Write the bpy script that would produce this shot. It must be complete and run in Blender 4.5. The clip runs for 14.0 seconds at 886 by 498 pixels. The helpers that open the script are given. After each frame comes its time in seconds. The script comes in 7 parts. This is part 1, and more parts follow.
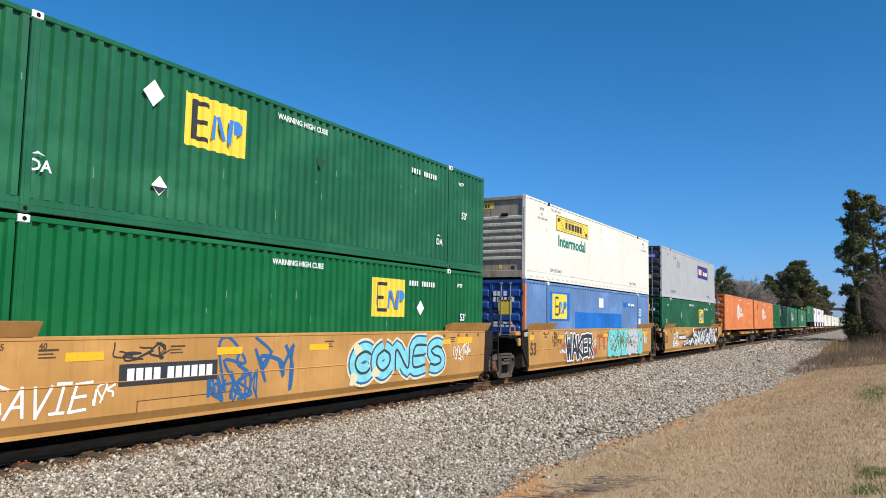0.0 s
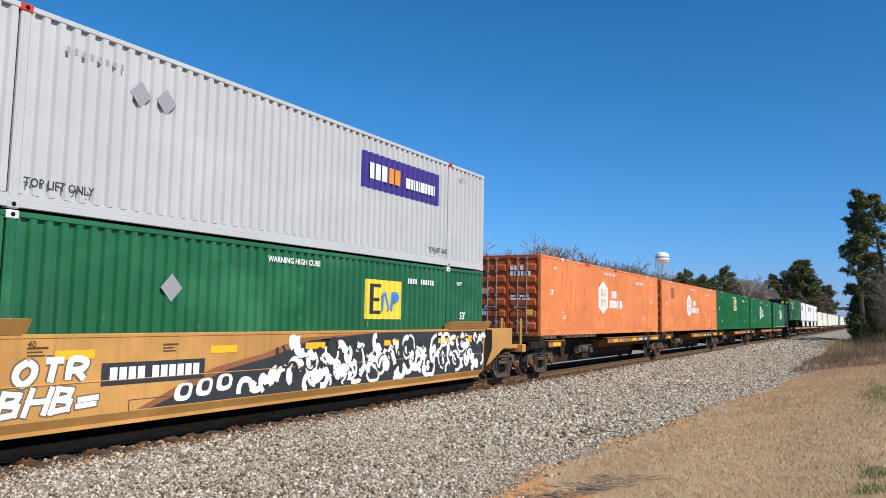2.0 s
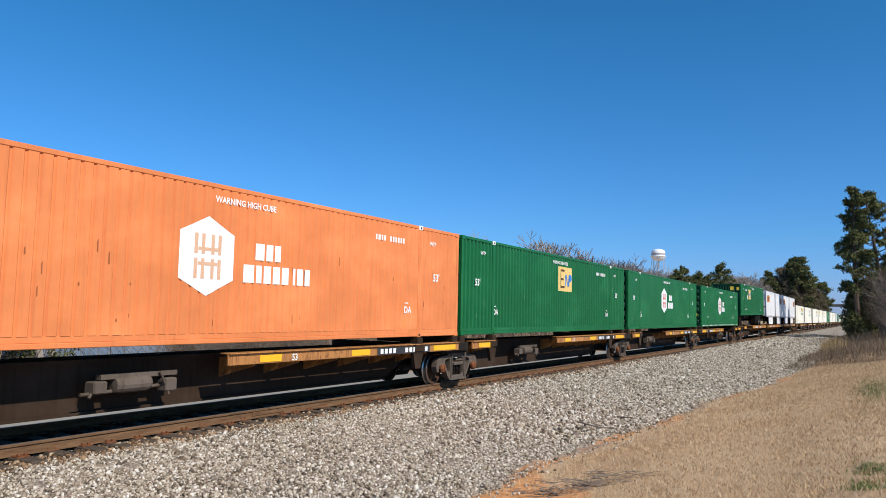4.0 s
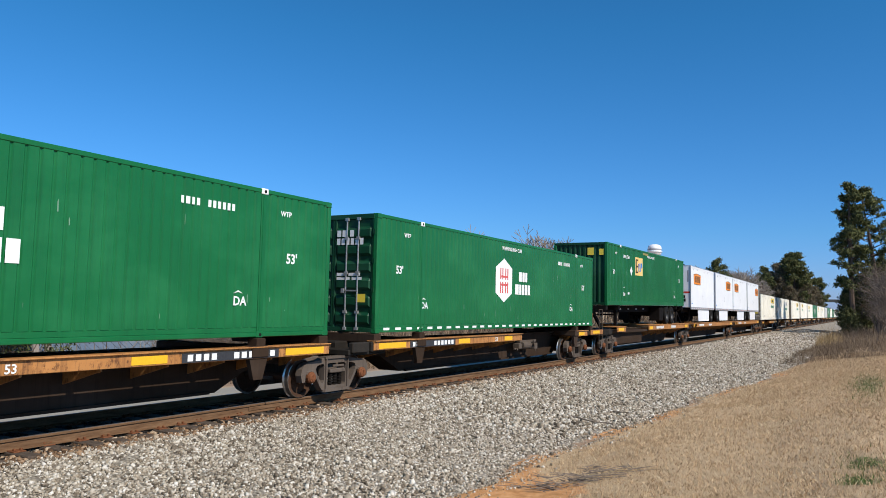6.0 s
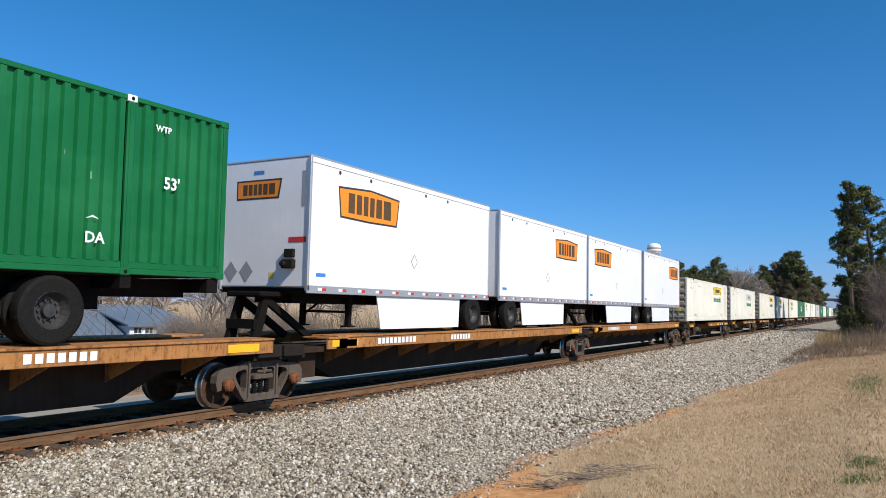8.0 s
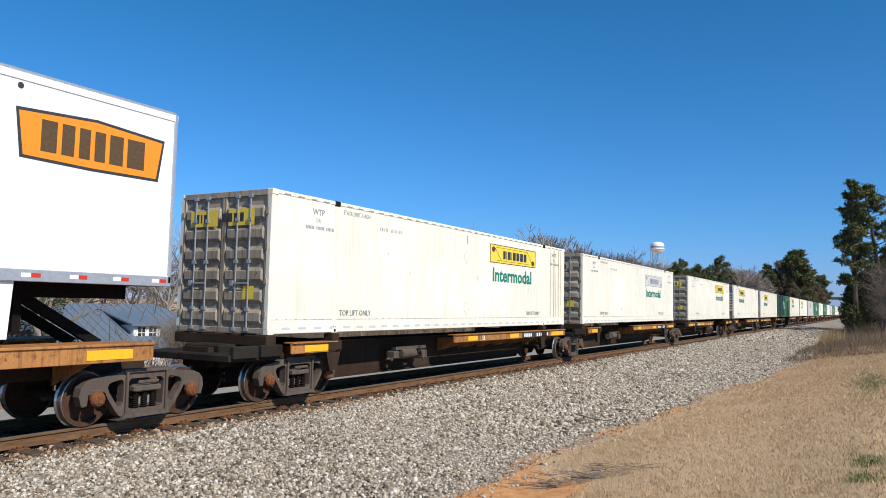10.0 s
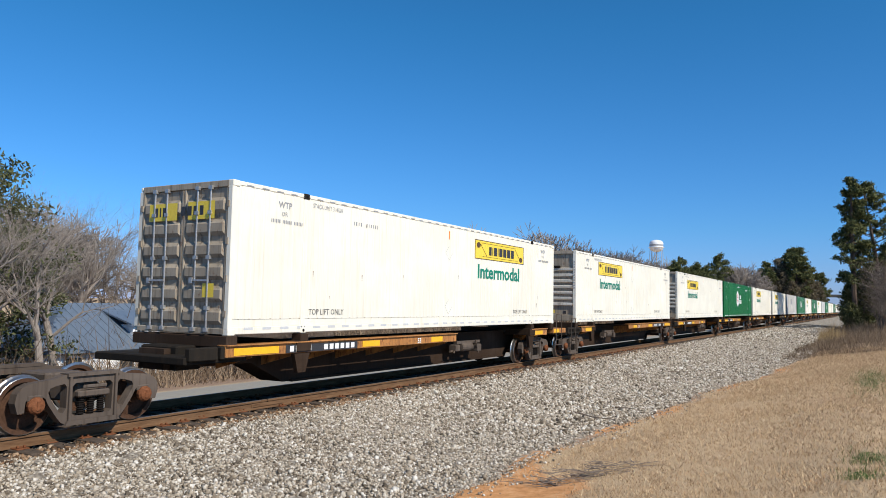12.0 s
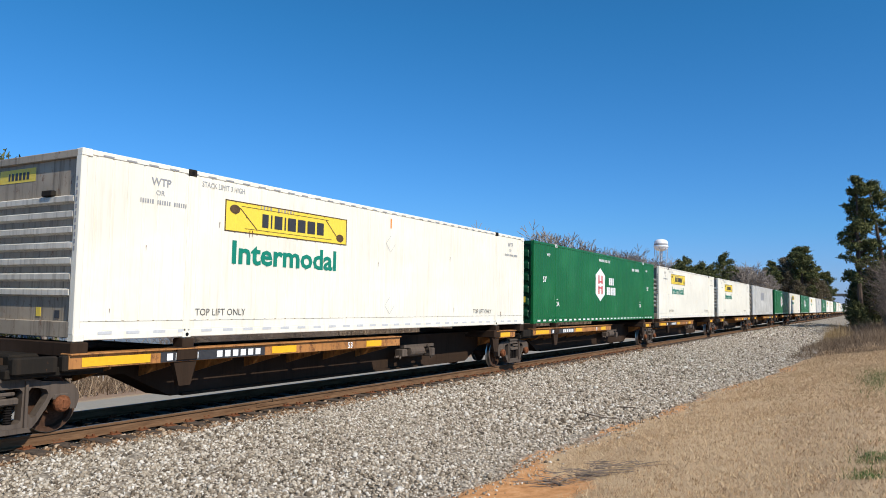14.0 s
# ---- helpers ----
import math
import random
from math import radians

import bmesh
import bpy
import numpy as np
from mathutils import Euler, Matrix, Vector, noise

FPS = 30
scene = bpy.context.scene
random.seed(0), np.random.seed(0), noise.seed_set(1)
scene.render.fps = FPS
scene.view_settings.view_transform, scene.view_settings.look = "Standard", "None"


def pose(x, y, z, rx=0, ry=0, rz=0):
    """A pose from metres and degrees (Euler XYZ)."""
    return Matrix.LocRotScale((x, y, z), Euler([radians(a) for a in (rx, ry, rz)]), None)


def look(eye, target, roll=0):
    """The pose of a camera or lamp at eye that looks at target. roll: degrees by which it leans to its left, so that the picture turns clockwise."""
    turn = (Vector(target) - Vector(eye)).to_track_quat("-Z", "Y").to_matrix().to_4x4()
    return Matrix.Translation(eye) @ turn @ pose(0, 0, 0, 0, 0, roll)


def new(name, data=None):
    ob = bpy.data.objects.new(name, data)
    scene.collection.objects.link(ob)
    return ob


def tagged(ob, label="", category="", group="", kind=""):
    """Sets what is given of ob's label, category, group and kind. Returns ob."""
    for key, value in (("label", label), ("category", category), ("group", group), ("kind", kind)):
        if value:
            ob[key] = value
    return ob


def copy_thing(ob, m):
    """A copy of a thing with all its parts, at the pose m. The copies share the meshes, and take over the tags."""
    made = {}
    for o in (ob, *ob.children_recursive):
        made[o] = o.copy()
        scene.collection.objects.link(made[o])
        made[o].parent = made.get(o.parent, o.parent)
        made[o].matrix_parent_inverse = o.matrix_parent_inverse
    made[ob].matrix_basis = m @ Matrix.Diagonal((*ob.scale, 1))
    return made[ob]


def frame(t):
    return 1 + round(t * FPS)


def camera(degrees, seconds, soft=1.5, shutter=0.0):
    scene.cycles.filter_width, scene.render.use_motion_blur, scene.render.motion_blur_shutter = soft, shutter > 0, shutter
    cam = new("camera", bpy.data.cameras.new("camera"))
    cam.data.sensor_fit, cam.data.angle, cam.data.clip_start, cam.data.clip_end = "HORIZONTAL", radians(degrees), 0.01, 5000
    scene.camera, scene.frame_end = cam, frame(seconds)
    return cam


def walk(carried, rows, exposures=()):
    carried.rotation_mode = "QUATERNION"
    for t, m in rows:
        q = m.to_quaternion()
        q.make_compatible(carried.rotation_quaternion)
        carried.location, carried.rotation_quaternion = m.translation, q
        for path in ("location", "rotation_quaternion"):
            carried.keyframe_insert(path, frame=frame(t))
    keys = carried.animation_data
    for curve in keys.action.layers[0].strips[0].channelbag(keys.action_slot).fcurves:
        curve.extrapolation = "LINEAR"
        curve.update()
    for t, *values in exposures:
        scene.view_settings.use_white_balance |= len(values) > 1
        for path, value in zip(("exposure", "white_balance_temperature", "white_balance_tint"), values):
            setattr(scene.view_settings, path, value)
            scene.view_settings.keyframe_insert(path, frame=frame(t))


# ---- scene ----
from mathutils.geometry import tessellate_polygon

# ---- camera ----
EYE = (0.0, 0.0, 2.014)
FOV = 61.82
# seconds, heading to the side of the track (degrees), pitch, roll
TURNS = [
    (0.0, 30.069, 5.253, 0.988),
    (0.5, 30.092, 5.188, 1.011),
    (1.0, 30.222, 5.125, 1.045),
    (1.5, 30.313, 5.144, 1.072),
    (2.0, 30.325, 5.135, 1.114),
    (2.5, 30.220, 5.024, 1.152),
    (3.0, 30.136, 4.966, 1.173),
    (5.5, 29.870, 4.599, 1.203),
    (6.0, 29.768, 4.494, 1.228),
    (6.5, 29.693, 4.458, 1.255),
    (7.0, 29.679, 4.403, 1.276),
    (7.5, 29.619, 4.410, 1.274),
    (8.0, 29.716, 4.403, 1.251),
    (10.5, 29.970, 4.312, 1.189),
    (11.0, 29.865, 4.261, 1.130),
    (11.5, 29.916, 4.251, 1.087),
    (12.0, 29.893, 4.214, 1.041),
    (12.5, 30.033, 4.161, 1.000),
    (13.0, 30.126, 4.130, 0.972),
    (13.5, 30.209, 4.157, 0.952),
    (14.0, 30.224, 4.181, 0.953)]


def aim(heading, pitch, roll):
    a, b = radians(heading), radians(pitch)
    way = Vector((math.cos(a) * math.cos(b), math.sin(a) * math.cos(b), math.sin(b)))
    return look(EYE, Vector(EYE) + way, roll)


cam = camera(FOV, 14.0, soft=0.9, shutter=0.0)
walk(cam, [(t, aim(a, b, c)) for t, a, b, c in TURNS])

# the train: distance gone after t seconds, and where the track lies
YC = 11.453
SPEED, GAIN = 19.164, 0.0653


LAG = ((0, 0.48), (0.5, 0.15), (1.0, -0.05), (1.5, -0.16), (2.0, 0.34), (2.5, 0.17), (3.0, 0.05), (4.0, 0.0), (14.0, 0.0))


def gone(t):
    return SPEED * t + 0.5 * GAIN * t * t - float(np.interp(t, [a for a, _ in LAG], [b for _, b in LAG]))


# ---- light ----
SUN_AZ = Vector((-0.27, -0.96, 0)).normalized()
SUN_EL = radians(41)
to_sun = Vector((SUN_AZ.x * math.cos(SUN_EL), SUN_AZ.y * math.cos(SUN_EL), math.sin(SUN_EL)))
world = bpy.data.worlds.new("world")
scene.world = world
world.use_nodes = True
wn = world.node_tree.nodes
sky = wn.new("ShaderNodeTexSky")
sky.sky_type, sky.sun_disc = "NISHITA", False
sky.sun_elevation, sky.sun_rotation = SUN_EL, math.atan2(SUN_AZ.x, SUN_AZ.y)
sky.altitude, sky.air_density, sky.dust_density, sky.ozone_density = 0, 1.0, 0.3, 3.0
wn["Background"].inputs["Strength"].default_value = 0.070
# the clear winter sky's deep blue
deep = wn.new("ShaderNodeGamma")
deep.inputs["Gamma"].default_value = 1.14
tint = wn.new("ShaderNodeMix")
tint.data_type, tint.blend_type = "RGBA", "MULTIPLY"
tint.inputs[0].default_value = 1.0
# paler towards the horizon
way = wn.new("ShaderNodeTexCoord")
high = wn.new("ShaderNodeSeparateXYZ")
shade = wn.new("ShaderNodeValToRGB")
shade.color_ramp.elements[0].position, shade.color_ramp.elements[0].color = 0.0, (0.30, 0.395, 0.84, 1)
middle = shade.color_ramp.elements.new(0.10)
middle.color = (0.228, 0.457, 0.74, 1)
shade.color_ramp.elements[2].position, shade.color_ramp.elements[2].color = 0.36, (0.158, 0.545, 0.74, 1)
twice = wn.new("ShaderNodeVectorMath")
twice.operation = "SCALE"
twice.inputs["Scale"].default_value = 2.0
world.node_tree.links.new(way.outputs["Generated"], high.inputs[0])
world.node_tree.links.new(high.outputs["Z"], shade.inputs["Fac"])
world.node_tree.links.new(shade.outputs["Color"], twice.inputs[0])
world.node_tree.links.new(twice.outputs[0], tint.inputs[7])
world.node_tree.links.new(sky.outputs["Color"], deep.inputs["Color"])
world.node_tree.links.new(deep.outputs["Color"], tint.inputs[6])
world.node_tree.links.new(tint.outputs[2], wn["Background"].inputs["Color"])
sun = new("sun", bpy.data.lights.new("sun", "SUN"))
sun.data.energy, sun.data.angle, sun.data.color = 5.0, radians(0.55), (1.0, 0.93, 0.82)
sun.matrix_world = look(to_sun * 50, (0, 0, 0))
scene.view_settings.exposure = 0.0

# ---- materials ----
MATS = {}


def mat_base(name):
    m = bpy.data.materials.new(name)
    m.use_nodes = True
    n, l = m.node_tree.nodes, m.node_tree.links
    return m, n, l, n["Principled BSDF"]


def coords(n, l, scale, shift=True):
    """Object coordinates, scaled, shifted for each object by its random number."""
    tc = n.new("ShaderNodeTexCoord")
    mp = n.new("ShaderNodeMapping")
    mp.inputs["Scale"].default_value = scale
    l.new(tc.outputs["Object"], mp.inputs["Vector"])
    if shift:
        oi = n.new("ShaderNodeObjectInfo")
        mul = n.new("ShaderNodeMath")
        mul.operation = "MULTIPLY"
        mul.inputs[1].default_value = 57.0
        l.new(oi.outputs["Random"], mul.inputs[0])
        l.new(mul.outputs[0], mp.inputs["Location"])
    return mp.outputs["Vector"]


def noise_tex(n, l, vec, scale, detail=5, rough=0.6):
    t = n.new("ShaderNodeTexNoise")
    t.inputs["Scale"].default_value, t.inputs["Detail"].default_value, t.inputs["Roughness"].default_value = scale, detail, rough
    l.new(vec, t.inputs["Vector"])
    return t.outputs["Fac"]


def ramp(n, l, fac, stops):
    r = n.new("ShaderNodeValToRGB")
    while len(r.color_ramp.elements) < len(stops):
        r.color_ramp.elements.new(0.5)
    for e, (p, c) in zip(r.color_ramp.elements, stops):
        e.position = p
        e.color = (*c, 1) if len(c) == 3 else c
    l.new(fac, r.inputs["Fac"])
    return r.outputs["Color"]


def mix(n, l, fac, a, b, mode="MIX"):
    x = n.new("ShaderNodeMix")
    x.data_type, x.blend_type = "RGBA", mode
    for i, v in ((0, fac), (6, a), (7, b)):
        if isinstance(v, (float, int)):
            x.inputs[i].default_value = v
        elif isinstance(v, tuple):
            x.inputs[i].default_value = (*v, 1)
        else:
            l.new(v, x.inputs[i])
    return x.outputs[2]


def bump(n, l, bsdf, fac, strength, dist=0.01):
    b = n.new("ShaderNodeBump")
    b.inputs["Strength"].default_value, b.inputs["Distance"].default_value = strength, dist
    l.new(fac, b.inputs["Height"])
    l.new(b.outputs["Normal"], bsdf.inputs["Normal"])


def grey(v):
    return (v, v, v)


def paint(name, col, rough=0.45, dirt=(0.10, 0.075, 0.05), amount=0.45, rust=0.0, metal=0.0, fade=0.12, gloss=0.25):
    """Weathered paint: broad fading, vertical streaks of grime, specks of rust or bare metal, slight dents."""
    if name in MATS:
        return MATS[name]
    m, n, l, b = mat_base(name)
    broad = noise_tex(n, l, coords(n, l, (0.35, 0.35, 0.5)), 1.6, 4)
    streak = noise_tex(n, l, coords(n, l, (7, 7, 0.35)), 1.4, 6, 0.7)
    grain = noise_tex(n, l, coords(n, l, (1, 1, 1)), 34, 5, 0.75)
    lighter = tuple(min(1, c * (1 + 2 * fade) + 0.08 * fade) for c in col)
    darker = tuple(c * (1 - fade) for c in col)
    c1 = ramp(n, l, broad, [(0.32, darker), (0.5, col), (0.70, lighter)])
    sf = ramp(n, l, streak, [(0.50, grey(0)), (0.78, grey(amount))])
    c2 = mix(n, l, sf, c1, dirt)
    if rust > 0:
        speck = noise_tex(n, l, coords(n, l, (1, 1, 0.6)), 9, 8, 0.8)
        rf = ramp(n, l, speck, [(0.70 - 0.14 * rust, grey(0)), (0.76 - 0.12 * rust, grey(0.9))])
        rc = ramp(n, l, grain, [(0.35, (0.07, 0.028, 0.014)), (0.7, (0.26, 0.11, 0.045))])
        c2 = mix(n, l, rf, c2, rc)
    l.new(c2, b.inputs["Base Color"])
    rr = ramp(n, l, grain, [(0.3, grey(max(0.05, rough - 0.1))), (0.7, grey(min(1, rough + 0.15)))])
    l.new(rr, b.inputs["Roughness"])
    b.inputs["Metallic"].default_value = metal
    b.inputs["Specular IOR Level"].default_value = gloss if rough < 0.7 else 0.08
    bump(n, l, b, broad, 0.25, 0.03)
    MATS[name] = m
    return m


def plain(name, col, rough=0.6, metal=0.0, var=0.12, scale=22, bumpy=0.0):
    """A plain surface with fine mottling."""
    if name in MATS:
        return MATS[name]
    m, n, l, b = mat_base(name)
    f = noise_tex(n, l, coords(n, l, (1, 1, 1)), scale, 6, 0.65)
    c = ramp(n, l, f, [(0.3, tuple(x * (1 - var) for x in col)), (0.7, tuple(min(1, x * (1 + var)) for x in col))])
    l.new(c, b.inputs["Base Color"])
    b.inputs["Roughness"].default_value, b.inputs["Metallic"].default_value = rough, metal
    b.inputs["Specular IOR Level"].default_value = 0.08 if rough > 0.7 else 0.25 if rough > 0.5 else 0.5
    if bumpy:
        bump(n, l, b, f, bumpy, 0.01)
    MATS[name] = m
    return m


GREEN_A = lambda: paint("green_faded", (0.012, 0.118, 0.044), 0.36, (0.055, 0.13, 0.085), 0.55, 0.30, fade=0.16, gloss=0.5)
GREEN_B = lambda: paint("green_bright", (0.003, 0.126, 0.033), 0.40, (0.004, 0.055, 0.016), 0.40, 0.14, fade=0.10, gloss=0.4)
# the side's green darkened for the shaded end, plus grime and rust
GREEN_D = lambda: paint("green_door_shaded", (0.004, 0.052, 0.021), 0.45, (0.012, 0.02, 0.013), 0.5, 0.25)
BLUE = lambda: paint("blue_faded", (0.125, 0.232, 0.44), 0.45, (0.10, 0.14, 0.24), 0.5, 0.2, fade=0.16)
BLUE_NEW = lambda: paint("blue_patch", (0.012, 0.145, 0.48), 0.4, (0.05, 0.1, 0.3), 0.2)
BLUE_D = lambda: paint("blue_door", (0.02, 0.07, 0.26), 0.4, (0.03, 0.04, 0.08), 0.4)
ORANGE = lambda: paint("orange_faded", (0.72, 0.225, 0.075), 0.5, (0.42, 0.13, 0.05), 0.5, 0.12)
# the side's orange darkened for the shaded end, plus grime and rust
ORANGE_D = lambda: paint("orange_door_shaded", (0.42, 0.095, 0.03), 0.5, (0.12, 0.04, 0.02), 0.6, 0.2)
WHITE = lambda: paint("white_paint", (0.80, 0.76, 0.65), 0.45, (0.60, 0.50, 0.33), 0.5, 0.0, fade=0.05)
# heavy grime and rust; the door end's shade is in the base colour too
WHITE_D = lambda: paint("white_door_shaded", (0.36, 0.30, 0.225), 0.55, (0.05, 0.034, 0.020), 0.97, 0.9)
# grimy slats, base greyed for the shade on that end
WHITE_S = lambda: paint("white_slats_shaded", (0.64, 0.60, 0.52), 0.5, (0.16, 0.12, 0.08), 0.8, 0.3)
GREYC = lambda: paint("light_grey_paint", (0.47, 0.475, 0.475), 0.5, (0.40, 0.385, 0.36), 0.3, fade=0.04)
BLACKD = lambda: paint("black_door", (0.035, 0.037, 0.042), 0.35, (0.12, 0.11, 0.10), 0.4)
TAN = lambda: paint("tan_car_paint", (0.50, 0.255, 0.075), 0.5, (0.20, 0.11, 0.05), 0.4, 0.12)
YELLOW = lambda: plain("yellow_reflective", (0.85, 0.46, 0.02), 0.35, var=0.10)
SPINE_Y = lambda: paint("spine_orange_paint", (0.42, 0.185, 0.056), 0.6, (0.10, 0.042, 0.024), 0.97, 1.3)
SPINE_B = lambda: paint("spine_brown_steel", (0.042, 0.026, 0.017), 0.78, (0.016, 0.011, 0.008), 0.7, 0.4)
DARK = lambda: plain("dark_car_steel", (0.010, 0.008, 0.007), 0.75, var=0.4, bumpy=0.3)
DARKP = lambda: paint("charcoal_paint", (0.020, 0.017, 0.014), 0.8, (0.05, 0.034, 0.022), 0.6, 0.4)
CAST = lambda: paint("cast_truck_steel", (0.105, 0.082, 0.066), 0.72, (0.035, 0.024, 0.017), 0.85, 0.6)
BEAR = lambda: plain("rusty_bearing", (0.17, 0.065, 0.03), 0.75, var=0.4, bumpy=0.3)
WHEEL = lambda: plain("rusty_wheel", (0.075, 0.04, 0.025), 0.8, var=0.35, bumpy=0.3)
TREAD = lambda: plain("polished_tread", (0.42, 0.40, 0.38), 0.28, 0.9, var=0.15)
RUBBER = lambda: plain("tyre_rubber", (0.014, 0.013, 0.012), 0.75, var=0.3, bumpy=0.3)
ALU = lambda: plain("brushed_aluminium", (0.52, 0.53, 0.54), 0.4, 0.6, var=0.12)
RIM = lambda: plain("dull_wheel_rim", (0.055, 0.052, 0.050), 0.5, 0.4, var=0.4)
STEEL = lambda: plain("galvanised_bar", (0.42, 0.42, 0.42), 0.4, 0.6, var=0.2)
LETW = lambda: plain("white_lettering", (0.80, 0.80, 0.78), 0.5, var=0.08)
LETK = lambda: plain("black_lettering", (0.035, 0.035, 0.038), 0.5, var=0.3)
LETG = lambda: plain("teal_lettering", (0.0, 0.20, 0.13), 0.5, var=0.12)
LETT = lambda: plain("brown_lettering", (0.10, 0.06, 0.03), 0.6, var=0.3)
SIGNY = lambda: plain("yellow_panel", (0.85, 0.62, 0.06), 0.45, var=0.07)
SIGNP = lambda: plain("pale_yellow_panel", (0.80, 0.56, 0.20), 0.5, var=0.07)
SIGNO = lambda: plain("orange_panel", (0.90, 0.27, 0.012), 0.45, var=0.05)
SIGNB = lambda: plain("blue_shape", (0.05, 0.22, 0.60), 0.45, var=0.08)
SIGNV = lambda: plain("purple_panel", (0.055, 0.035, 0.22), 0.4, var=0.08)
RAILY = lambda: paint("worn_yellow_paint", (0.46, 0.27, 0.05), 0.6, (0.10, 0.06, 0.03), 0.9, 0.9)
SIGNR = lambda: plain("red_shape", (0.55, 0.035, 0.02), 0.45, var=0.1)
SIGNC = lambda: plain("crimson_shape", (0.62, 0.10, 0.09), 0.5, var=0.1)
GREYL = lambda: plain("grey_lettering", (0.30, 0.30, 0.31), 0.5, var=0.1)
TURQ = lambda: plain("turquoise_spray", (0.22, 0.60, 0.66), 0.6, var=0.15, scale=5)
AQUA = lambda: plain("aqua_spray", (0.16, 0.56, 0.53), 0.6, var=0.15, scale=5)
SILVER = lambda: plain("silver_spray", (0.52, 0.53, 0.55), 0.5, var=0.08, scale=5)
NAVY = lambda: plain("navy_spray", (0.03, 0.12, 0.30), 0.6, var=0.2)
REDS = lambda: plain("brick_red_spray", (0.42, 0.11, 0.06), 0.6, var=0.2)
CREAM = lambda: plain("cream_spray", (0.72, 0.62, 0.40), 0.6, var=0.1)


# ---- mesh helpers ----
class Shape:
    """Collects vertices and faces for one mesh."""

    def __init__(self):
        self.v, self.f = [], []

    def add(self, verts, faces):
        k = len(self.v)
        self.v += [tuple(p) for p in verts]
        self.f += [tuple(i + k for i in f) for f in faces]
        return self

    def box(self, x0, x1, y0, y1, z0, z1, c=0.0):
        if c <= 0:
            vs = [(x, y, z) for x in (x0, x1) for y in (y0, y1) for z in (z0, z1)]
            return self.add(vs, [(0, 1, 3, 2), (4, 6, 7, 5), (0, 4, 5, 1), (2, 3, 7, 6), (0, 2, 6, 4), (1, 5, 7, 3)])
        c = min(c, (x1 - x0) * 0.45, (y1 - y0) * 0.45, (z1 - z0) * 0.45)
        # chamfered along the two longest faces' outline
        vs, fs = [], []
        for z, k in ((z0, c), (z0 + c, 0), (z1 - c, 0), (z1, c)):
            vs += [(x0 + k + c, y0 + k, z), (x1 - k - c, y0 + k, z), (x1 - k, y0 + k + c, z), (x1 - k, y1 - k - c, z),
                   (x1 - k - c, y1 - k, z), (x0 + k + c, y1 - k, z), (x0 + k, y1 - k - c, z), (x0 + k, y0 + k + c, z)]
        for r in range(3):
            for i in range(8):
                j = (i + 1) % 8
                fs.append((r * 8 + i, r * 8 + j, r * 8 + 8 + j, r * 8 + 8 + i))
        fs += [tuple(range(7, -1, -1)), tuple(range(24, 32))]
        return self.add(vs, fs)

    def prism(self, poly, axis, a, b):
        """A polygon (u, v) drawn out along x, y or z from a to b."""
        put = {"x": lambda u, v, w: (w, u, v), "y": lambda u, v, w: (u, w, v), "z": lambda u, v, w: (u, v, w)}[axis]
        n = len(poly)
        vs = [put(u, v, a) for u, v in poly] + [put(u, v, b) for u, v in poly]
        fs = [(i, (i + 1) % n, n + (i + 1) % n, n + i) for i in range(n)]
        return self.add(vs, fs + [tuple(range(n - 1, -1, -1)), tuple(range(n, 2 * n))])

    def ring(self, rings, closed=True, caps=True):
        """Joins rings of equal length."""
        n = len(rings[0])
        vs = [p for r in rings for p in r]
        fs = []
        for k in range(len(rings) - 1):
            for i in range(n if closed else n - 1):
                j = (i + 1) % n
                fs.append((k * n + i, k * n + j, (k + 1) * n + j, (k + 1) * n + i))
        if caps:
            fs += [tuple(range(n - 1, -1, -1)), tuple(range((len(rings) - 1) * n, len(rings) * n))]
        return self.add(vs, fs)

    def lathe(self, prof, axis, centre, n=24):
        """(radius, along) pairs turned about an axis through centre."""
        cx, cy, cz = centre
        rings = []
        for r, w in prof:
            ring = []
            for i in range(n):
                a = 2 * math.pi * i / n
                u, v = r * math.cos(a), r * math.sin(a)
                ring.append({"x": (cx + w, cy + u, cz + v), "y": (cx + u, cy + w, cz + v), "z": (cx + u, cy + v, cz + w)}[axis])
            rings.append(ring)
        return self.ring(rings, caps=max(prof[0][0], prof[-1][0]) < 0.15)

    def tube(self, a, b, r0, r1=None, n=8):
        a, b = Vector(a), Vector(b)
        r1 = r0 if r1 is None else r1
        d = (b - a).normalized()
        s = d.orthogonal().normalized()
        t = d.cross(s)
        return self.ring([[p + r * (math.cos(2 * math.pi * i / n) * s + math.sin(2 * math.pi * i / n) * t) for i in range(n)]
                          for p, r in ((a, r0), (b, r1))])

    def mesh(self, name, mat, smooth=False):
        me = bpy.data.meshes.new(name)
        me.from_pydata(self.v, [], self.f)
        bm = bmesh.new()
        bm.from_mesh(me)
        bmesh.ops.recalc_face_normals(bm, faces=bm.faces)
        bm.to_mesh(me)
        bm.free()
        me.materials.append(mat)
        if smooth:
            me.polygons.foreach_set("use_smooth", [True] * len(me.polygons))
        return me


def part(name, shape, mat, parent=None, label="", at=None, smooth=False):
    me = shape if isinstance(shape, bpy.types.Mesh) else shape.mesh(name, mat, smooth)
    ob = new(name, me)
    ob.parent = parent
    if at:
        ob.location = at
    if label:
        tagged(ob, label)
    return ob


def thing(name, label, category, group="", at=(0, 0, 0)):
    ob = new(name)
    ob.empty_display_size = 0.2
    ob.location = at
    return tagged(ob, label, category, group)


LETTERS = {}


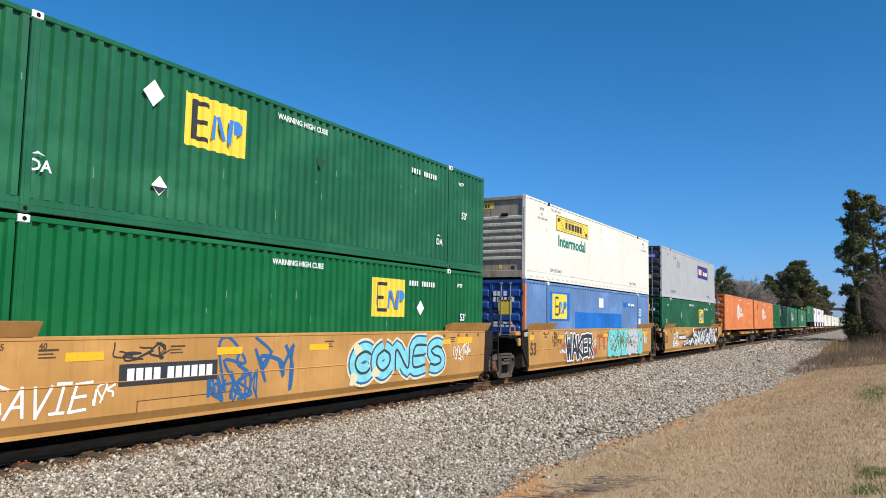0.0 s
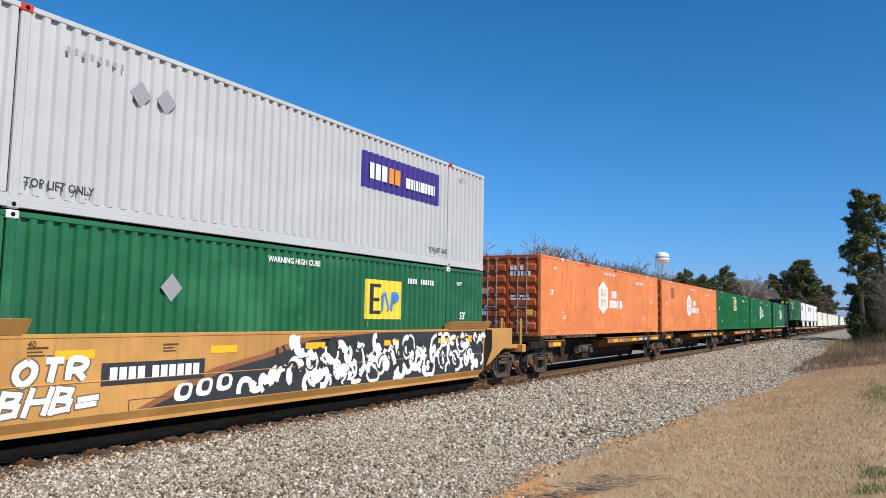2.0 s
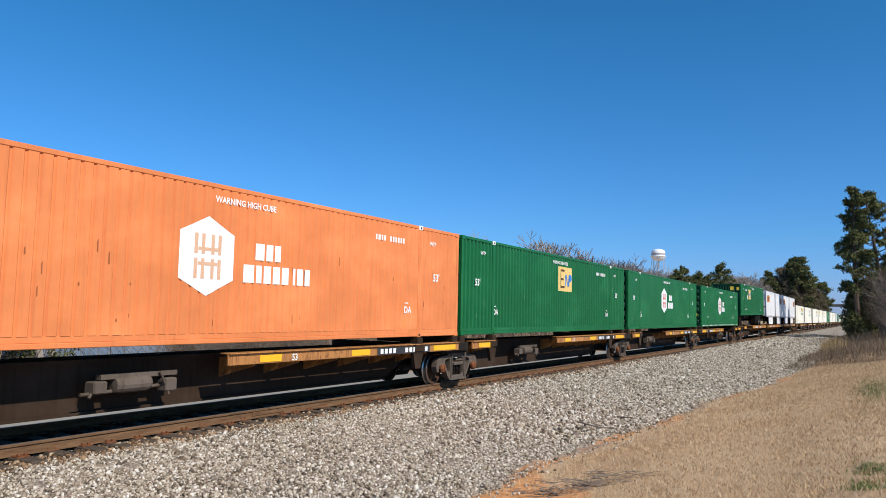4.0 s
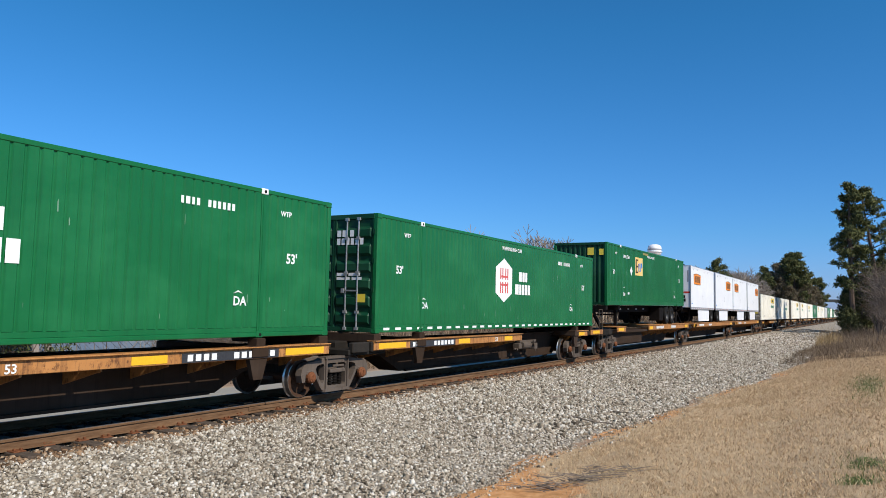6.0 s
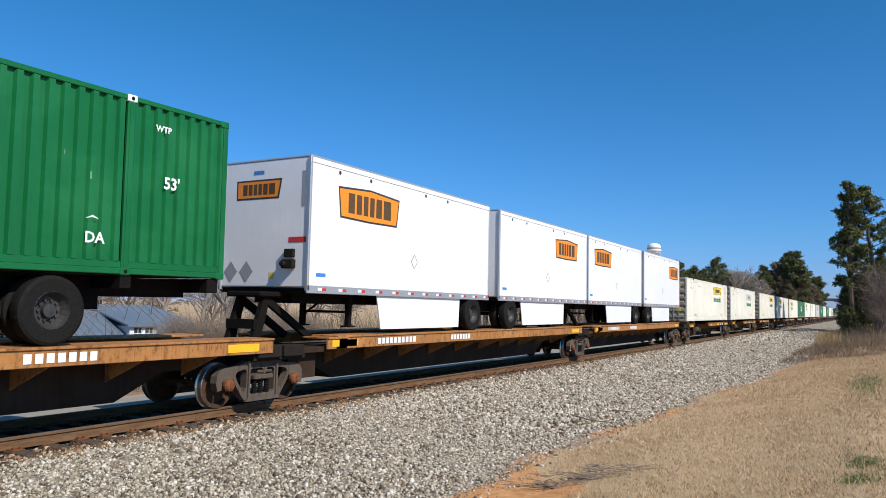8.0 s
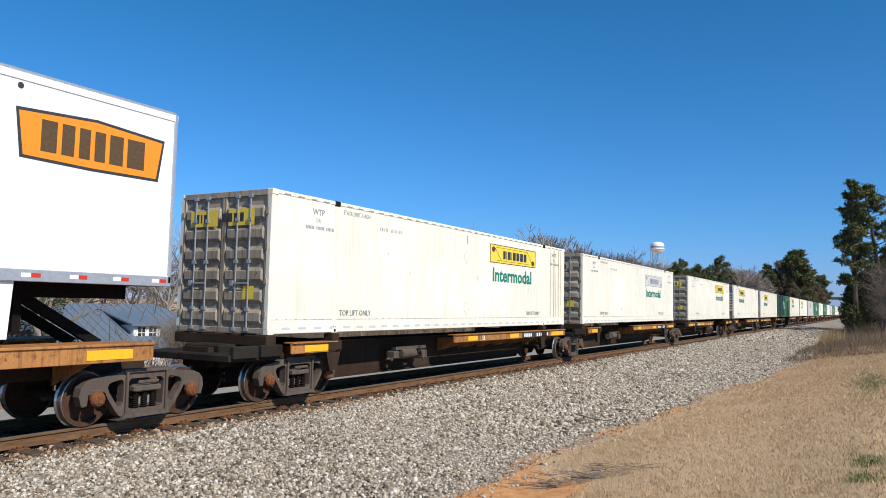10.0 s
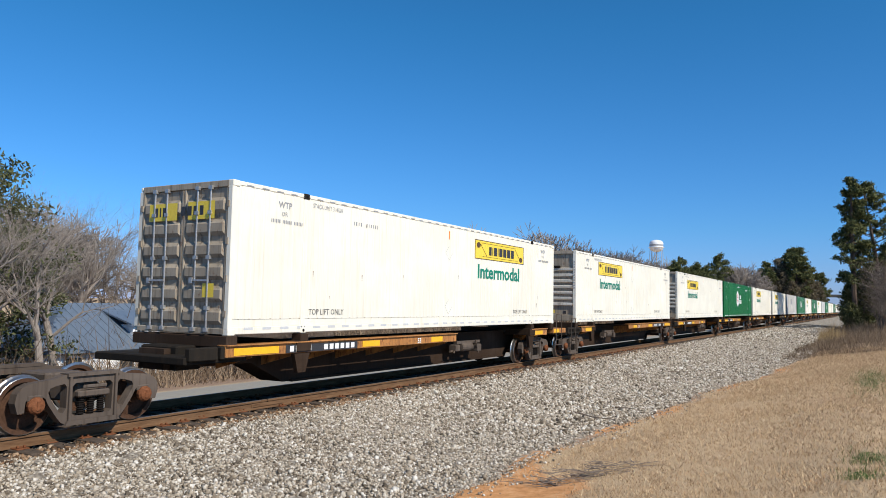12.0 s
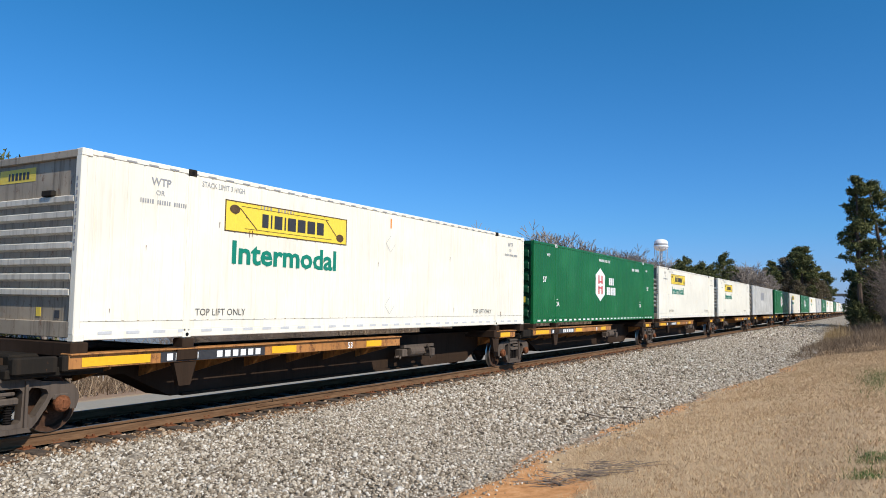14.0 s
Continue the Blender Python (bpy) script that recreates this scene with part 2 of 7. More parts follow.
def text_mesh(body, height, mat, bold=0.0, squeeze=1.0, face="side"):
    """Letters of the built-in font as a flat mesh; face: side (looks along -y) or end (looks along -x)."""
    key = (body, height, mat.name, bold, squeeze, face)
    if key in LETTERS:
        return LETTERS[key]
    cu = bpy.data.curves.new("letters", "FONT")
    cu.body, cu.size, cu.resolution_u, cu.offset = body, height / 0.72, 2, bold
    ob = bpy.data.objects.new("letters", cu)
    scene.collection.objects.link(ob)
    bpy.context.view_layer.update()
    me = bpy.data.meshes.new_from_object(ob.evaluated_get(bpy.context.evaluated_depsgraph_get()))
    bpy.data.objects.remove(ob)
    co = np.empty(len(me.vertices) * 3)
    me.vertices.foreach_get("co", co)
    co = co.reshape(-1, 3)
    u, v = co[:, 0] * squeeze, co[:, 1]
    z = np.zeros(len(u))
    out = np.stack([u, z, v], 1) if face == "side" else np.stack([z, -u, v], 1)
    me.vertices.foreach_set("co", out.ravel())
    me.materials.clear()
    me.materials.append(mat)
    me.update()
    LETTERS[key] = me
    return me


def letters(parent, body, x, y, z, height, mat, bold=0.0, squeeze=1.0, face="side", name="lettering"):
    return part(name, text_mesh(body, height, mat, bold, squeeze, face), mat, parent, at=(x, y, z))

# ---- ground ----
def toe(x):
    """Where the ballast ends and the grass begins."""
    x = np.asarray(x, float)
    return 4.95 - 0.034 * (np.clip(x, -20, 60) - 10) + 0.16 * np.sin(x * 0.55 + 0.6) + 0.10 * np.sin(x * 1.7) - 0.055 * np.clip(x - 19, 0, 24)


def ground_z(x, y):
    x, y = np.asarray(x, float), np.asarray(y, float)
    t = toe(x)
    slope = -0.58 + 0.36 * np.clip((y - t) / (9.9 - t), 0, 1) ** 0.85
    far = np.interp(y, [12.95, 15.2, 20, 40, 90, 400], [-0.22, -1.0, -1.15, -3.2, -4.0, -4.0])
    lawn = np.interp(t - y, [0, 0.30, 0.8, 5, 30, 200], [-0.58, -0.46, -0.40, 0.26, 0.5, 0.5])
    lawn = lawn + 0.03 * np.sin(x * 0.9 + y) + 0.02 * np.sin(y * 2.3 - x * 0.4)
    z = np.where(y > 12.95, far, np.where(y > t, slope, lawn))
    mound = 0.55 * np.exp(-(((x - 47) / 9) ** 2 + ((y - 1.0) / 3.0) ** 2))
    return z + np.where(y < t + 1.0, mound, 0)


def steps(*runs):
    out = []
    for a, b, d in runs:
        out += list(np.arange(a, b, d))
    return np.array(out + [runs[-1][1]])


gx = steps((-3000, -200, 400), (-200, -20, 20), (-20, 4, 1.0), (4, 26, 0.22), (26, 60, 0.5), (60, 160, 4), (160, 600, 40), (600, 5000, 400))
gy = steps((-3000, -200, 400), (-200, -20, 20), (-20, -2, 1.0), (-2, 11, 0.16), (11, 20, 0.5), (20, 100, 5), (100, 500, 50), (500, 5000, 500))
GX, GY = np.meshgrid(gx, gy, indexing="ij")
GZ = ground_z(GX, GY)
rough_noise = np.random.RandomState(3).normal(0, 1, GX.shape)
GZ = GZ + np.where((GX > -5) & (GX < 60) & (GY > toe(GX)) & (GY < 9.9), rough_noise * 0.012, rough_noise * 0.006 * ((GX > 0) & (GX < 60) & (GY < 6) & (GY > -3)))
nx, ny = GX.shape
co = np.stack([GX, GY, GZ], -1).reshape(-1, 3)
ii, jj = np.meshgrid(np.arange(nx - 1), np.arange(ny - 1), indexing="ij")
quad = np.stack([ii * ny + jj, (ii + 1) * ny + jj, (ii + 1) * ny + jj + 1, ii * ny + jj + 1], -1).reshape(-1, 4)


def array_mesh(name, co, faces, mat):
    """A mesh from numpy arrays; all faces have the same number of corners."""
    me = bpy.data.meshes.new(name)
    k = faces.shape[1]
    me.vertices.add(len(co))
    me.vertices.foreach_set("co", np.ascontiguousarray(co, dtype=np.float32).ravel())
    me.loops.add(faces.size)
    me.loops.foreach_set("vertex_index", np.ascontiguousarray(faces, dtype=np.int32).ravel())
    me.polygons.add(len(faces))
    me.polygons.foreach_set("loop_start", np.arange(0, faces.size, k, dtype=np.int32))
    me.update(calc_edges=True)
    me.validate()
    me.materials.append(mat)
    return me


def ground_material():
    m, n, l, b = mat_base("ground_soil")
    v = coords(n, l, (1, 1, 1), False)
    def mask(name):
        a = n.new("ShaderNodeAttribute")
        a.attribute_name = name
        return a.outputs["Fac"]
    f1, f2, f3 = noise_tex(n, l, v, 0.35, 6, 0.6), noise_tex(n, l, v, 5.0, 8, 0.7), noise_tex(n, l, v, 45, 4, 0.7)
    straw = ramp(n, l, f1, [(0.30, (0.39, 0.25, 0.148)), (0.5, (0.50, 0.348, 0.205)), (0.70, (0.58, 0.425, 0.262))])
    straw = mix(n, l, ramp(n, l, f2, [(0.35, grey(0)), (0.75, grey(0.55))]), straw, (0.31, 0.21, 0.12))
    straw = mix(n, l, ramp(n, l, f3, [(0.35, grey(0)), (0.7, grey(0.5))]), straw, (0.63, 0.475, 0.29))
    green = mix(n, l, f3, (0.06, 0.10, 0.025), (0.15, 0.17, 0.05))
    clay = ramp(n, l, f2, [(0.3, (0.38, 0.165, 0.06)), (0.5, (0.60, 0.295, 0.12)), (0.7, (0.70, 0.39, 0.19))])
    vor = n.new("ShaderNodeTexVoronoi")
    vor.inputs["Scale"].default_value = 15
    l.new(v, vor.inputs["Vector"])
    stone = ramp(n, l, vor.outputs["Color"], [(0.15, (0.20, 0.165, 0.125)), (0.5, (0.40, 0.34, 0.265)), (0.85, (0.58, 0.51, 0.41))])
    # darker towards each stone's edge: shade in the gaps, painted
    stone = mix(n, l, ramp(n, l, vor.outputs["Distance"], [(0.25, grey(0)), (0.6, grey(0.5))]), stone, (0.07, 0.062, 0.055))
    def soft(name):
        a = n.new("ShaderNodeMath")
        a.operation = "ADD"
        l.new(mask(name), a.inputs[0])
        s_ = n.new("ShaderNodeMath")
        s_.operation = "MULTIPLY_ADD"
        s_.inputs[1].default_value, s_.inputs[2].default_value = 0.9, -0.45
        l.new(f2, s_.inputs[0])
        l.new(s_.outputs[0], a.inputs[1])
        return ramp(n, l, a.outputs[0], [(0.40, grey(0)), (0.60, grey(1))])
    c = mix(n, l, soft("green"), straw, green)
    c = mix(n, l, soft("soil"), c, ramp(n, l, f3, [(0.3, (0.20, 0.125, 0.075)), (0.7, (0.44, 0.30, 0.20))]))
    c = mix(n, l, soft("clay"), c, clay)
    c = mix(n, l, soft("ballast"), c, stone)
    # near-black ground colour: the train's shade painted in
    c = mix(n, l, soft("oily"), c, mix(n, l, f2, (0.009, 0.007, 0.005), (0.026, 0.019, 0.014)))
    c = mix(n, l, soft("pale"), c, mix(n, l, f2, (0.24, 0.215, 0.175), (0.40, 0.37, 0.31)))
    l.new(c, b.inputs["Base Color"])
    b.inputs["Roughness"].default_value = 0.95
    b.inputs["Specular IOR Level"].default_value = 0.15
    bump(n, l, b, f3, 0.5, 0.02)
    return m


ground = tagged(new("ground", array_mesh("ground", co, quad, ground_material())), "dry tan dormant grass sloping to a grey ballast bank", "ground", kind="structure")
tt_ = toe(GX)
far_lot = (GY > 12.9) & (GY < 19)
masks = {
    "ballast": np.clip(0.5 + (GY - tt_ - 0.05) * 1.6, 0, 1) * (GY < 18.0),
    # strip under and behind the train, out to where its shadow ends
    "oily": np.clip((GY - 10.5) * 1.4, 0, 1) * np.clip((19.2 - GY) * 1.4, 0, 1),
    "pale": np.clip((GY - 18.6) * 1.2, 0, 1) * np.clip((22.5 - GY) * 0.6, 0, 1),
    "clay": np.clip(1.45 - np.abs(GY - tt_ + 0.12) * 2.0, 0, 1) * np.clip(0.62 + 0.30 * np.sin(GX * 0.8) + 0.24 * np.sin(GX * 2.1 + 1), 0, 1) * (GX < 40)
    + 1.25 * np.exp(-(((GX - 8.9) / 1.15) ** 2 + ((GY - 3.85) / 0.75) ** 2)),
    "soil": np.clip(1.05 - np.abs(GY - tt_ - 0.05 - 0.03 * np.clip(GX - 19, 0, 20)) * (1.5 - 0.04 * np.clip(GX - 19, 0, 24)), 0, 1) * np.clip((GX - 6) * 0.3, 0, 1) * (GX < 55) + np.clip((GY - 22.5) / 3, 0, 1) * (GY < 90),
    "green": 0.95 * np.exp(-(((GX - 24) / 3.6) ** 2 + ((GY - 0.0) / 0.42) ** 2)) + 0.75 * np.exp(-(((GX - 10.4) / 0.7) ** 2 + ((GY - 0.05) / 0.28) ** 2))
    + 0.75 * np.exp(-(((GX - 9.2) / 0.4) ** 2 + ((GY - 0.1) / 0.25) ** 2)) + 0.1 * np.clip((GY - 22) / 10, 0, 1)}
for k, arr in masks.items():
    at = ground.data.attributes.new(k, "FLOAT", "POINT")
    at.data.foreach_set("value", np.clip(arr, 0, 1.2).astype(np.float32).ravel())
ground.data.polygons.foreach_set("use_smooth", [True] * len(ground.data.polygons))


# ---- ballast stones ----
def island_material(name, stops, rough=0.9, fine=60, low=0.8):
    """Colour picked for each loose piece, with fine mottling."""
    m, n, l, b = mat_base(name)
    g = n.new("ShaderNodeNewGeometry")
    c = ramp(n, l, g.outputs["Random Per Island"], stops)
    f = noise_tex(n, l, coords(n, l, (1, 1, 1), False), fine, 3, 0.6)
    c = mix(n, l, ramp(n, l, f, [(0.3, grey(0)), (0.7, grey(0.35))]), c, tuple(low * x for x in stops[0][1]))
    l.new(c, b.inputs["Base Color"])
    b.inputs["Roughness"].default_value = rough
    b.inputs["Specular IOR Level"].default_value = 0.25
    return m


rs = np.random.RandomState(11)
CUBE = np.array([(x, y, z) for x in (-1, 1) for y in (-1, 1) for z in (-1, 1)], float) * 0.58
CUBE_F = np.array([(0, 1, 3, 2), (4, 6, 7, 5), (0, 4, 5, 1), (2, 3, 7, 6), (0, 2, 6, 4), (1, 5, 7, 3)])


def stones(x0, x1, y0f, y1, density, size):
    n = int((x1 - x0) * 6.0 * density)
    x = rs.uniform(x0, x1, n)
    u = rs.uniform(0, 1, n)
    t = y0f(x)
    y = t + u * (y1 - t)
    s = size * rs.lognormal(0, 0.28, n)
    v = CUBE[None] * (1 + rs.uniform(-0.42, 0.30, (n, 8, 3)))
    v = v * rs.uniform(0.65, 1.15, (n, 1, 3)) * s[:, None, None]
    q = rs.normal(0, 1, (n, 4))
    q /= np.linalg.norm(q, axis=1, keepdims=True)
    w, a, b_, c = q.T
    R = np.stack([1 - 2 * (b_ * b_ + c * c), 2 * (a * b_ - c * w), 2 * (a * c + b_ * w), 2 * (a * b_ + c * w), 1 - 2 * (a * a + c * c), 2 * (b_ * c - a * w),
                  2 * (a * c - b_ * w), 2 * (b_ * c + a * w), 1 - 2 * (a * a + b_ * b_)], 1).reshape(n, 3, 3)
    v = np.einsum("nij,nkj->nki", R, v)
    z = ground_z(x, y) + s * rs.uniform(-0.15, 0.45, n)
    v += np.stack([x, y, z], 1)[:, None]
    return v.reshape(-1, 3), (CUBE_F[None] + 8 * np.arange(n)[:, None, None]).reshape(-1, 4)


chunks = [stones(1.5, 14, lambda x: toe(x) - 0.05 + 0.30 * np.abs(rs.normal(0, 1, len(x))), 10.25, 540, 0.0260), stones(14, 26, lambda x: toe(x) - 0.05 + 0.30 * np.abs(rs.normal(0, 1, len(x))), 10.25, 290, 0.036),
          stones(26, 60, lambda x: toe(x), 10.25, 165, 0.039), stones(60, 130, lambda x: toe(x), 10.25, 34, 0.075), stones(3, 34, lambda x: toe(x) - 0.55 + 0.25 * rs.normal(0, 1, len(x)), 5.0, 16, 0.022)]
cv, cf, k0 = [], [], 0
for v, f in chunks:
    cv.append(v)
    cf.append(f + k0)
    k0 += len(v)
STONE = island_material("ballast_granite", [(0.0, (0.085, 0.066, 0.048)), (0.2, (0.25, 0.20, 0.145)), (0.5, (0.44, 0.37, 0.28)), (0.80, (0.58, 0.51, 0.415)), (1.0, (0.79, 0.735, 0.65))])
tagged(new("ballast_stones", array_mesh("ballast_stones", np.concatenate(cv), np.concatenate(cf), STONE)), "grey crushed granite ballast along the track", "ballast", kind="stuff")
RUSTY = island_material("rust_stained_granite", [(0.0, (0.075, 0.042, 0.022)), (0.4, (0.22, 0.125, 0.065)), (0.75, (0.38, 0.245, 0.145)), (1.0, (0.52, 0.40, 0.28))])
tagged(new("rust_stained_ballast", array_mesh("rust_stained_ballast", *stones(2, 45, lambda x: 9.78 + 0.16 * np.abs(rs.normal(0, 1, len(x))), 10.55, 34, 0.034), RUSTY)), "rust-stained brown ballast beside the rail", "ballast", kind="stuff")
# stones between the rails, darkened in colour for the shade under the cars
SHADED = island_material("shaded_granite", [(0.0, (0.008, 0.006, 0.005)), (0.5, (0.022, 0.017, 0.013)), (1.0, (0.06, 0.047, 0.036))])
tagged(new("oily_ballast", array_mesh("oily_ballast", *stones(2, 40, lambda x: 10.3 + 0 * x, 12.7, 60, 0.035), SHADED)), "dark ballast between the rails, coloured for the train's shade", "ballast", kind="stuff")


# ---- grass ----
def blades(x, y, h, width, lean, rsx):
    n = len(x)
    a = rsx.uniform(0, 6.283, n)
    d = np.stack([np.cos(a), np.sin(a)], 1)
    z = ground_z(x, y)
    tip = rsx.normal(0, lean, (n, 2)) * h[:, None]
    p0 = np.stack([x - d[:, 0] * width, y - d[:, 1] * width, z - 0.005], 1)
    p1 = np.stack([x + d[:, 0] * width, y + d[:, 1] * width, z - 0.005], 1)
    p2 = np.stack([x + tip[:, 0], y + tip[:, 1], z + h], 1)
    return np.stack([p0, p1, p2], 1).reshape(-1, 3), np.arange(3 * n).reshape(-1, 3)


def scatter_grass(name, label, n, x0, x1, ylow, mat, hm, width, keep=None, seed=5, lean=0.7):
    r = np.random.RandomState(seed)
    x = x0 + (x1 - x0) * r.uniform(0, 1, n) ** 1.5
    y = ylow + (toe(x) - 0.1 - ylow) * r.uniform(0, 1, n)
    if keep is not None:
        ok = keep(x, y, r)
        x, y = x[ok], y[ok]
    h = hm * r.lognormal(0, 0.35, len(x)) * (1 + 0.02 * x)
    v, f = blades(x, y, h, width * (1 + 0.05 * x), lean, r)
    tagged(new(name, array_mesh(name, v, f, mat)), label, "grass", kind="stuff")


STRAW = island_material("straw_grass", [(0.0, (0.30, 0.185, 0.10)), (0.35, (0.49, 0.338, 0.195)), (0.7, (0.63, 0.465, 0.285)), (1.0, (0.76, 0.60, 0.39))], 0.85, 30)
FRESH = island_material("green_grass", [(0.0, (0.05, 0.09, 0.02)), (0.5, (0.10, 0.15, 0.035)), (1.0, (0.20, 0.22, 0.08))], 0.8, 30)


def not_bare(x, y, r):
    return (np.exp(-(((x - 8.9) / 1.15) ** 2 + ((y - 3.85) / 0.75) ** 2)) < r.uniform(0.25, 0.75, len(x))) & (r.uniform(0, 1, len(x)) < np.clip((toe(x) - y) * 1.0 - 0.05, 0, 1))


scatter_grass("dormant_grass", "short dormant tan lawn grass", 190000, 5.5, 42, -1.5, STRAW, 0.026, 0.0035, not_bare)
scatter_grass("green_grass", "patches of green winter grass in tan lawn", 60000, 9, 40, -1.2, FRESH, 0.030, 0.004,
              lambda x, y, r: r.uniform(0, 1, len(x)) < 1.1 * (np.exp(-(((x - 24) / 3.6) ** 2 + ((y - 0.0) / 0.40) ** 2)) + 0.7 * np.exp(-(((x - 10.4) / 0.7) ** 2 + ((y - 0.05) / 0.26) ** 2))
                                                              + 0.7 * np.exp(-(((x - 9.2) / 0.4) ** 2 + ((y - 0.1) / 0.22) ** 2))), 6, 0.5)


# ---- track ----
RAIL_X0, RAIL_X1 = -60.0, 900.0
rail_prof = [(-0.07, -0.165), (0.07, -0.165), (0.07, -0.152), (0.012, -0.135), (0.009, -0.045), (0.034, -0.035), (0.036, -0.006), (0.028, 0.0), (-0.028, 0.0), (-0.036, -0.006), (-0.034, -0.035),
             (-0.009, -0.045), (-0.012, -0.135), (-0.07, -0.152)]


def rail_material():
    m, n, l, b = mat_base("rusty_rail")
    v = coords(n, l, (0.4, 3, 3), False)
    f = noise_tex(n, l, v, 6, 6, 0.7)
    c = ramp(n, l, f, [(0.3, (0.095, 0.050, 0.026)), (0.6, (0.185, 0.105, 0.056)), (0.8, (0.26, 0.155, 0.088))])
    l.new(c, b.inputs["Base Color"])
    b.inputs["Roughness"].default_value = 0.85
    b.inputs["Specular IOR Level"].default_value = 0.08
    bump(n, l, b, f, 0.3, 0.004)
    return m


track = tagged(new("railway_track"), "single railway track of rusty rails on dark wooden ties", "railway track", kind="structure")
for k, nm in ((-0.7525, "rail"), (0.7525, "rail")):
    s = Shape()
    xs = [RAIL_X0 + 11.9 * i for i in range(81)]
    s.ring([[(x, YC + k + u, w) for u, w in rail_prof] for x in xs])
    r_ = part("rail", s, rail_material(), track, "rusty steel rail with a polished head")
    part("rail_head", Shape().box(RAIL_X0, RAIL_X1, YC + k - 0.024, YC + k + 0.024, -0.004, 0.0025), plain("polished_rail_head", (0.22, 0.19, 0.17), 0.5, 0.6, var=0.2), r_)
# a joint in the near rail
part("joint_bar", Shape().box(11.05, 11.95, YC - 0.7525 - 0.028, YC - 0.7525 - 0.008, -0.125, -0.05, 0.006), rail_material(), track)
part("rail_joint", Shape().box(11.49, 11.505, YC - 0.7525 - 0.037, YC - 0.7525 + 0.037, -0.05, 0.0035), DARK(), track)

# ---- containers ----
CW = 1.295            # half width
CL, CH = 16.15, 2.896
POSTS = (2.08, 14.07)
STYLES = {  # pitch, outer flat, slope, depth, bottom rail height
    "wave": (0.235, 0.090, 0.030, 0.056, 0.22),
    "groove": (0.213, 0.145, 0.022, 0.024, 0.20),
    "broad": (0.300, 0.105, 0.050, 0.048, 0.17),
    "flat": (0.285, 0.240, 0.012, 0.012, 0.30)}
CACHE = {}


def ribs(style, x0, x1):
    """The side's outline from x0 to x1: x and the depth behind the outer face."""
    pitch, flat, slope, depth, _ = STYLES[style]
    brk = [(0, 0), (flat, 0), (flat + slope, depth), (pitch - slope, depth), (pitch, 0)]

    def deep(x):
        u = x % pitch
        for (a, p), (b, q) in zip(brk, brk[1:]):
            if u <= b:
                return p + (q - p) * (u - a) / max(1e-9, b - a)
        return 0.0
    xs = [x0]
    k = math.floor(x0 / pitch)
    while k * pitch < x1:
        xs += [k * pitch + u for u, _ in brk[:-1] if x0 + 1e-4 < k * pitch + u < x1 - 1e-4]
        k += 1
    xs.append(x1)
    return [(x, deep(x)) for x in xs]


def ribbed(shape, style, x0, x1, z0, z1, y):
    pts = ribs(style, x0, x1)
    vs = [(x, y + d, z0) for x, d in pts] + [(x, y + d, z1) for x, d in pts]
    n = len(pts)
    return shape.add(vs, [(i, i + 1, n + i + 1, n + i) for i in range(n - 1)])


def open_mesh(shape, name, mat):
    me = bpy.data.meshes.new(name)
    me.from_pydata(shape.v, [], shape.f)
    me.materials.append(mat)
    return me


def cached(key, make):
    if key not in CACHE:
        CACHE[key] = make()
    return CACHE[key]


def flat_box(x0, x1, z0, z1, y, t=0.004):
    return Shape().box(x0, x1, y - t, y, z0, z1)


SIDE = -CW + 0.010    # outer face of the ribs
DECAL = SIDE - 0.0035


def side_mesh(style, mat):
    def make():
        s = Shape()
        low = STYLES[style][4]
        gap = 0.072
        for a, b in ((0.09, POSTS[0] - gap), (POSTS[0] + gap, POSTS[1] - gap), (POSTS[1] + gap, CL - 0.122)):
            ribbed(s, style, a, b, low, CH - 0.09, SIDE)
        return open_mesh(s, "side_panel", mat)
    return cached((style, mat.name, "side"), make)


def door_mesh(mat, heavy):
    """One door leaf, its hinge side at y=0, spreading to y=-1.2, seen from -x."""
    def make():
        n = 7 if heavy else 6
        step = 2.50 / n
        levels = [(0.13, 0.03)]
        for i in range(n):
            z0, z1 = 0.19 + step * i, 0.19 + step * (i + 0.74)
            levels += [(z0, 0.03), (z0 + 0.075, -0.022), (z1 - 0.075, -0.022), (z1, 0.03)]
        levels.append((2.76, 0.03))
        s = Shape().ring([[(0.07, -1.19, z), (0.0, -1.19, z), (0.0, -1.15, z), (0.03, -1.13, z), (x, -1.08, z), (x, -0.12, z), (0.03, -0.07, z), (0.0, -0.05, z), (0.0, -0.01, z), (0.07, -0.01, z)]
                          for z, x in levels])
        return s.mesh("door", mat)
    return cached((mat.name, heavy, "door"), make)


def bar_mesh():
    def make():
        s = Shape().tube((0, 0, 0.08), (0, 0, 2.80), 0.019, n=8)
        for z in (0.10, 0.50, 1.45, 2.30, 2.77):
            s.box(-0.03, 0.035, -0.045, 0.045, z - 0.035, z + 0.035)
        return s.mesh("lock_bar", STEEL())
    return cached("bar", make)


def handle_mesh():
    return cached("handle", lambda: Shape().box(-0.035, -0.015, -0.02, 0.46, 1.00, 1.035).box(-0.045, -0.005, 0.38, 0.46, 0.96, 1.07).mesh("handle", STEEL()))


def casting_mesh(mat):
    return cached((mat.name, "cast"), lambda: Shape().box(-0.089, 0.089, -0.012, 0.15, -0.118, 0.0, 0.012).mesh("corner_casting", mat))


def hole_mesh():
    return cached("hole", lambda: Shape().lathe([(0.032, 0), (0.032, -0.004)], "y", (0, 0, 0), 10).mesh("casting_hole", plain("dark_opening", (0.01, 0.01, 0.01), 0.9)))


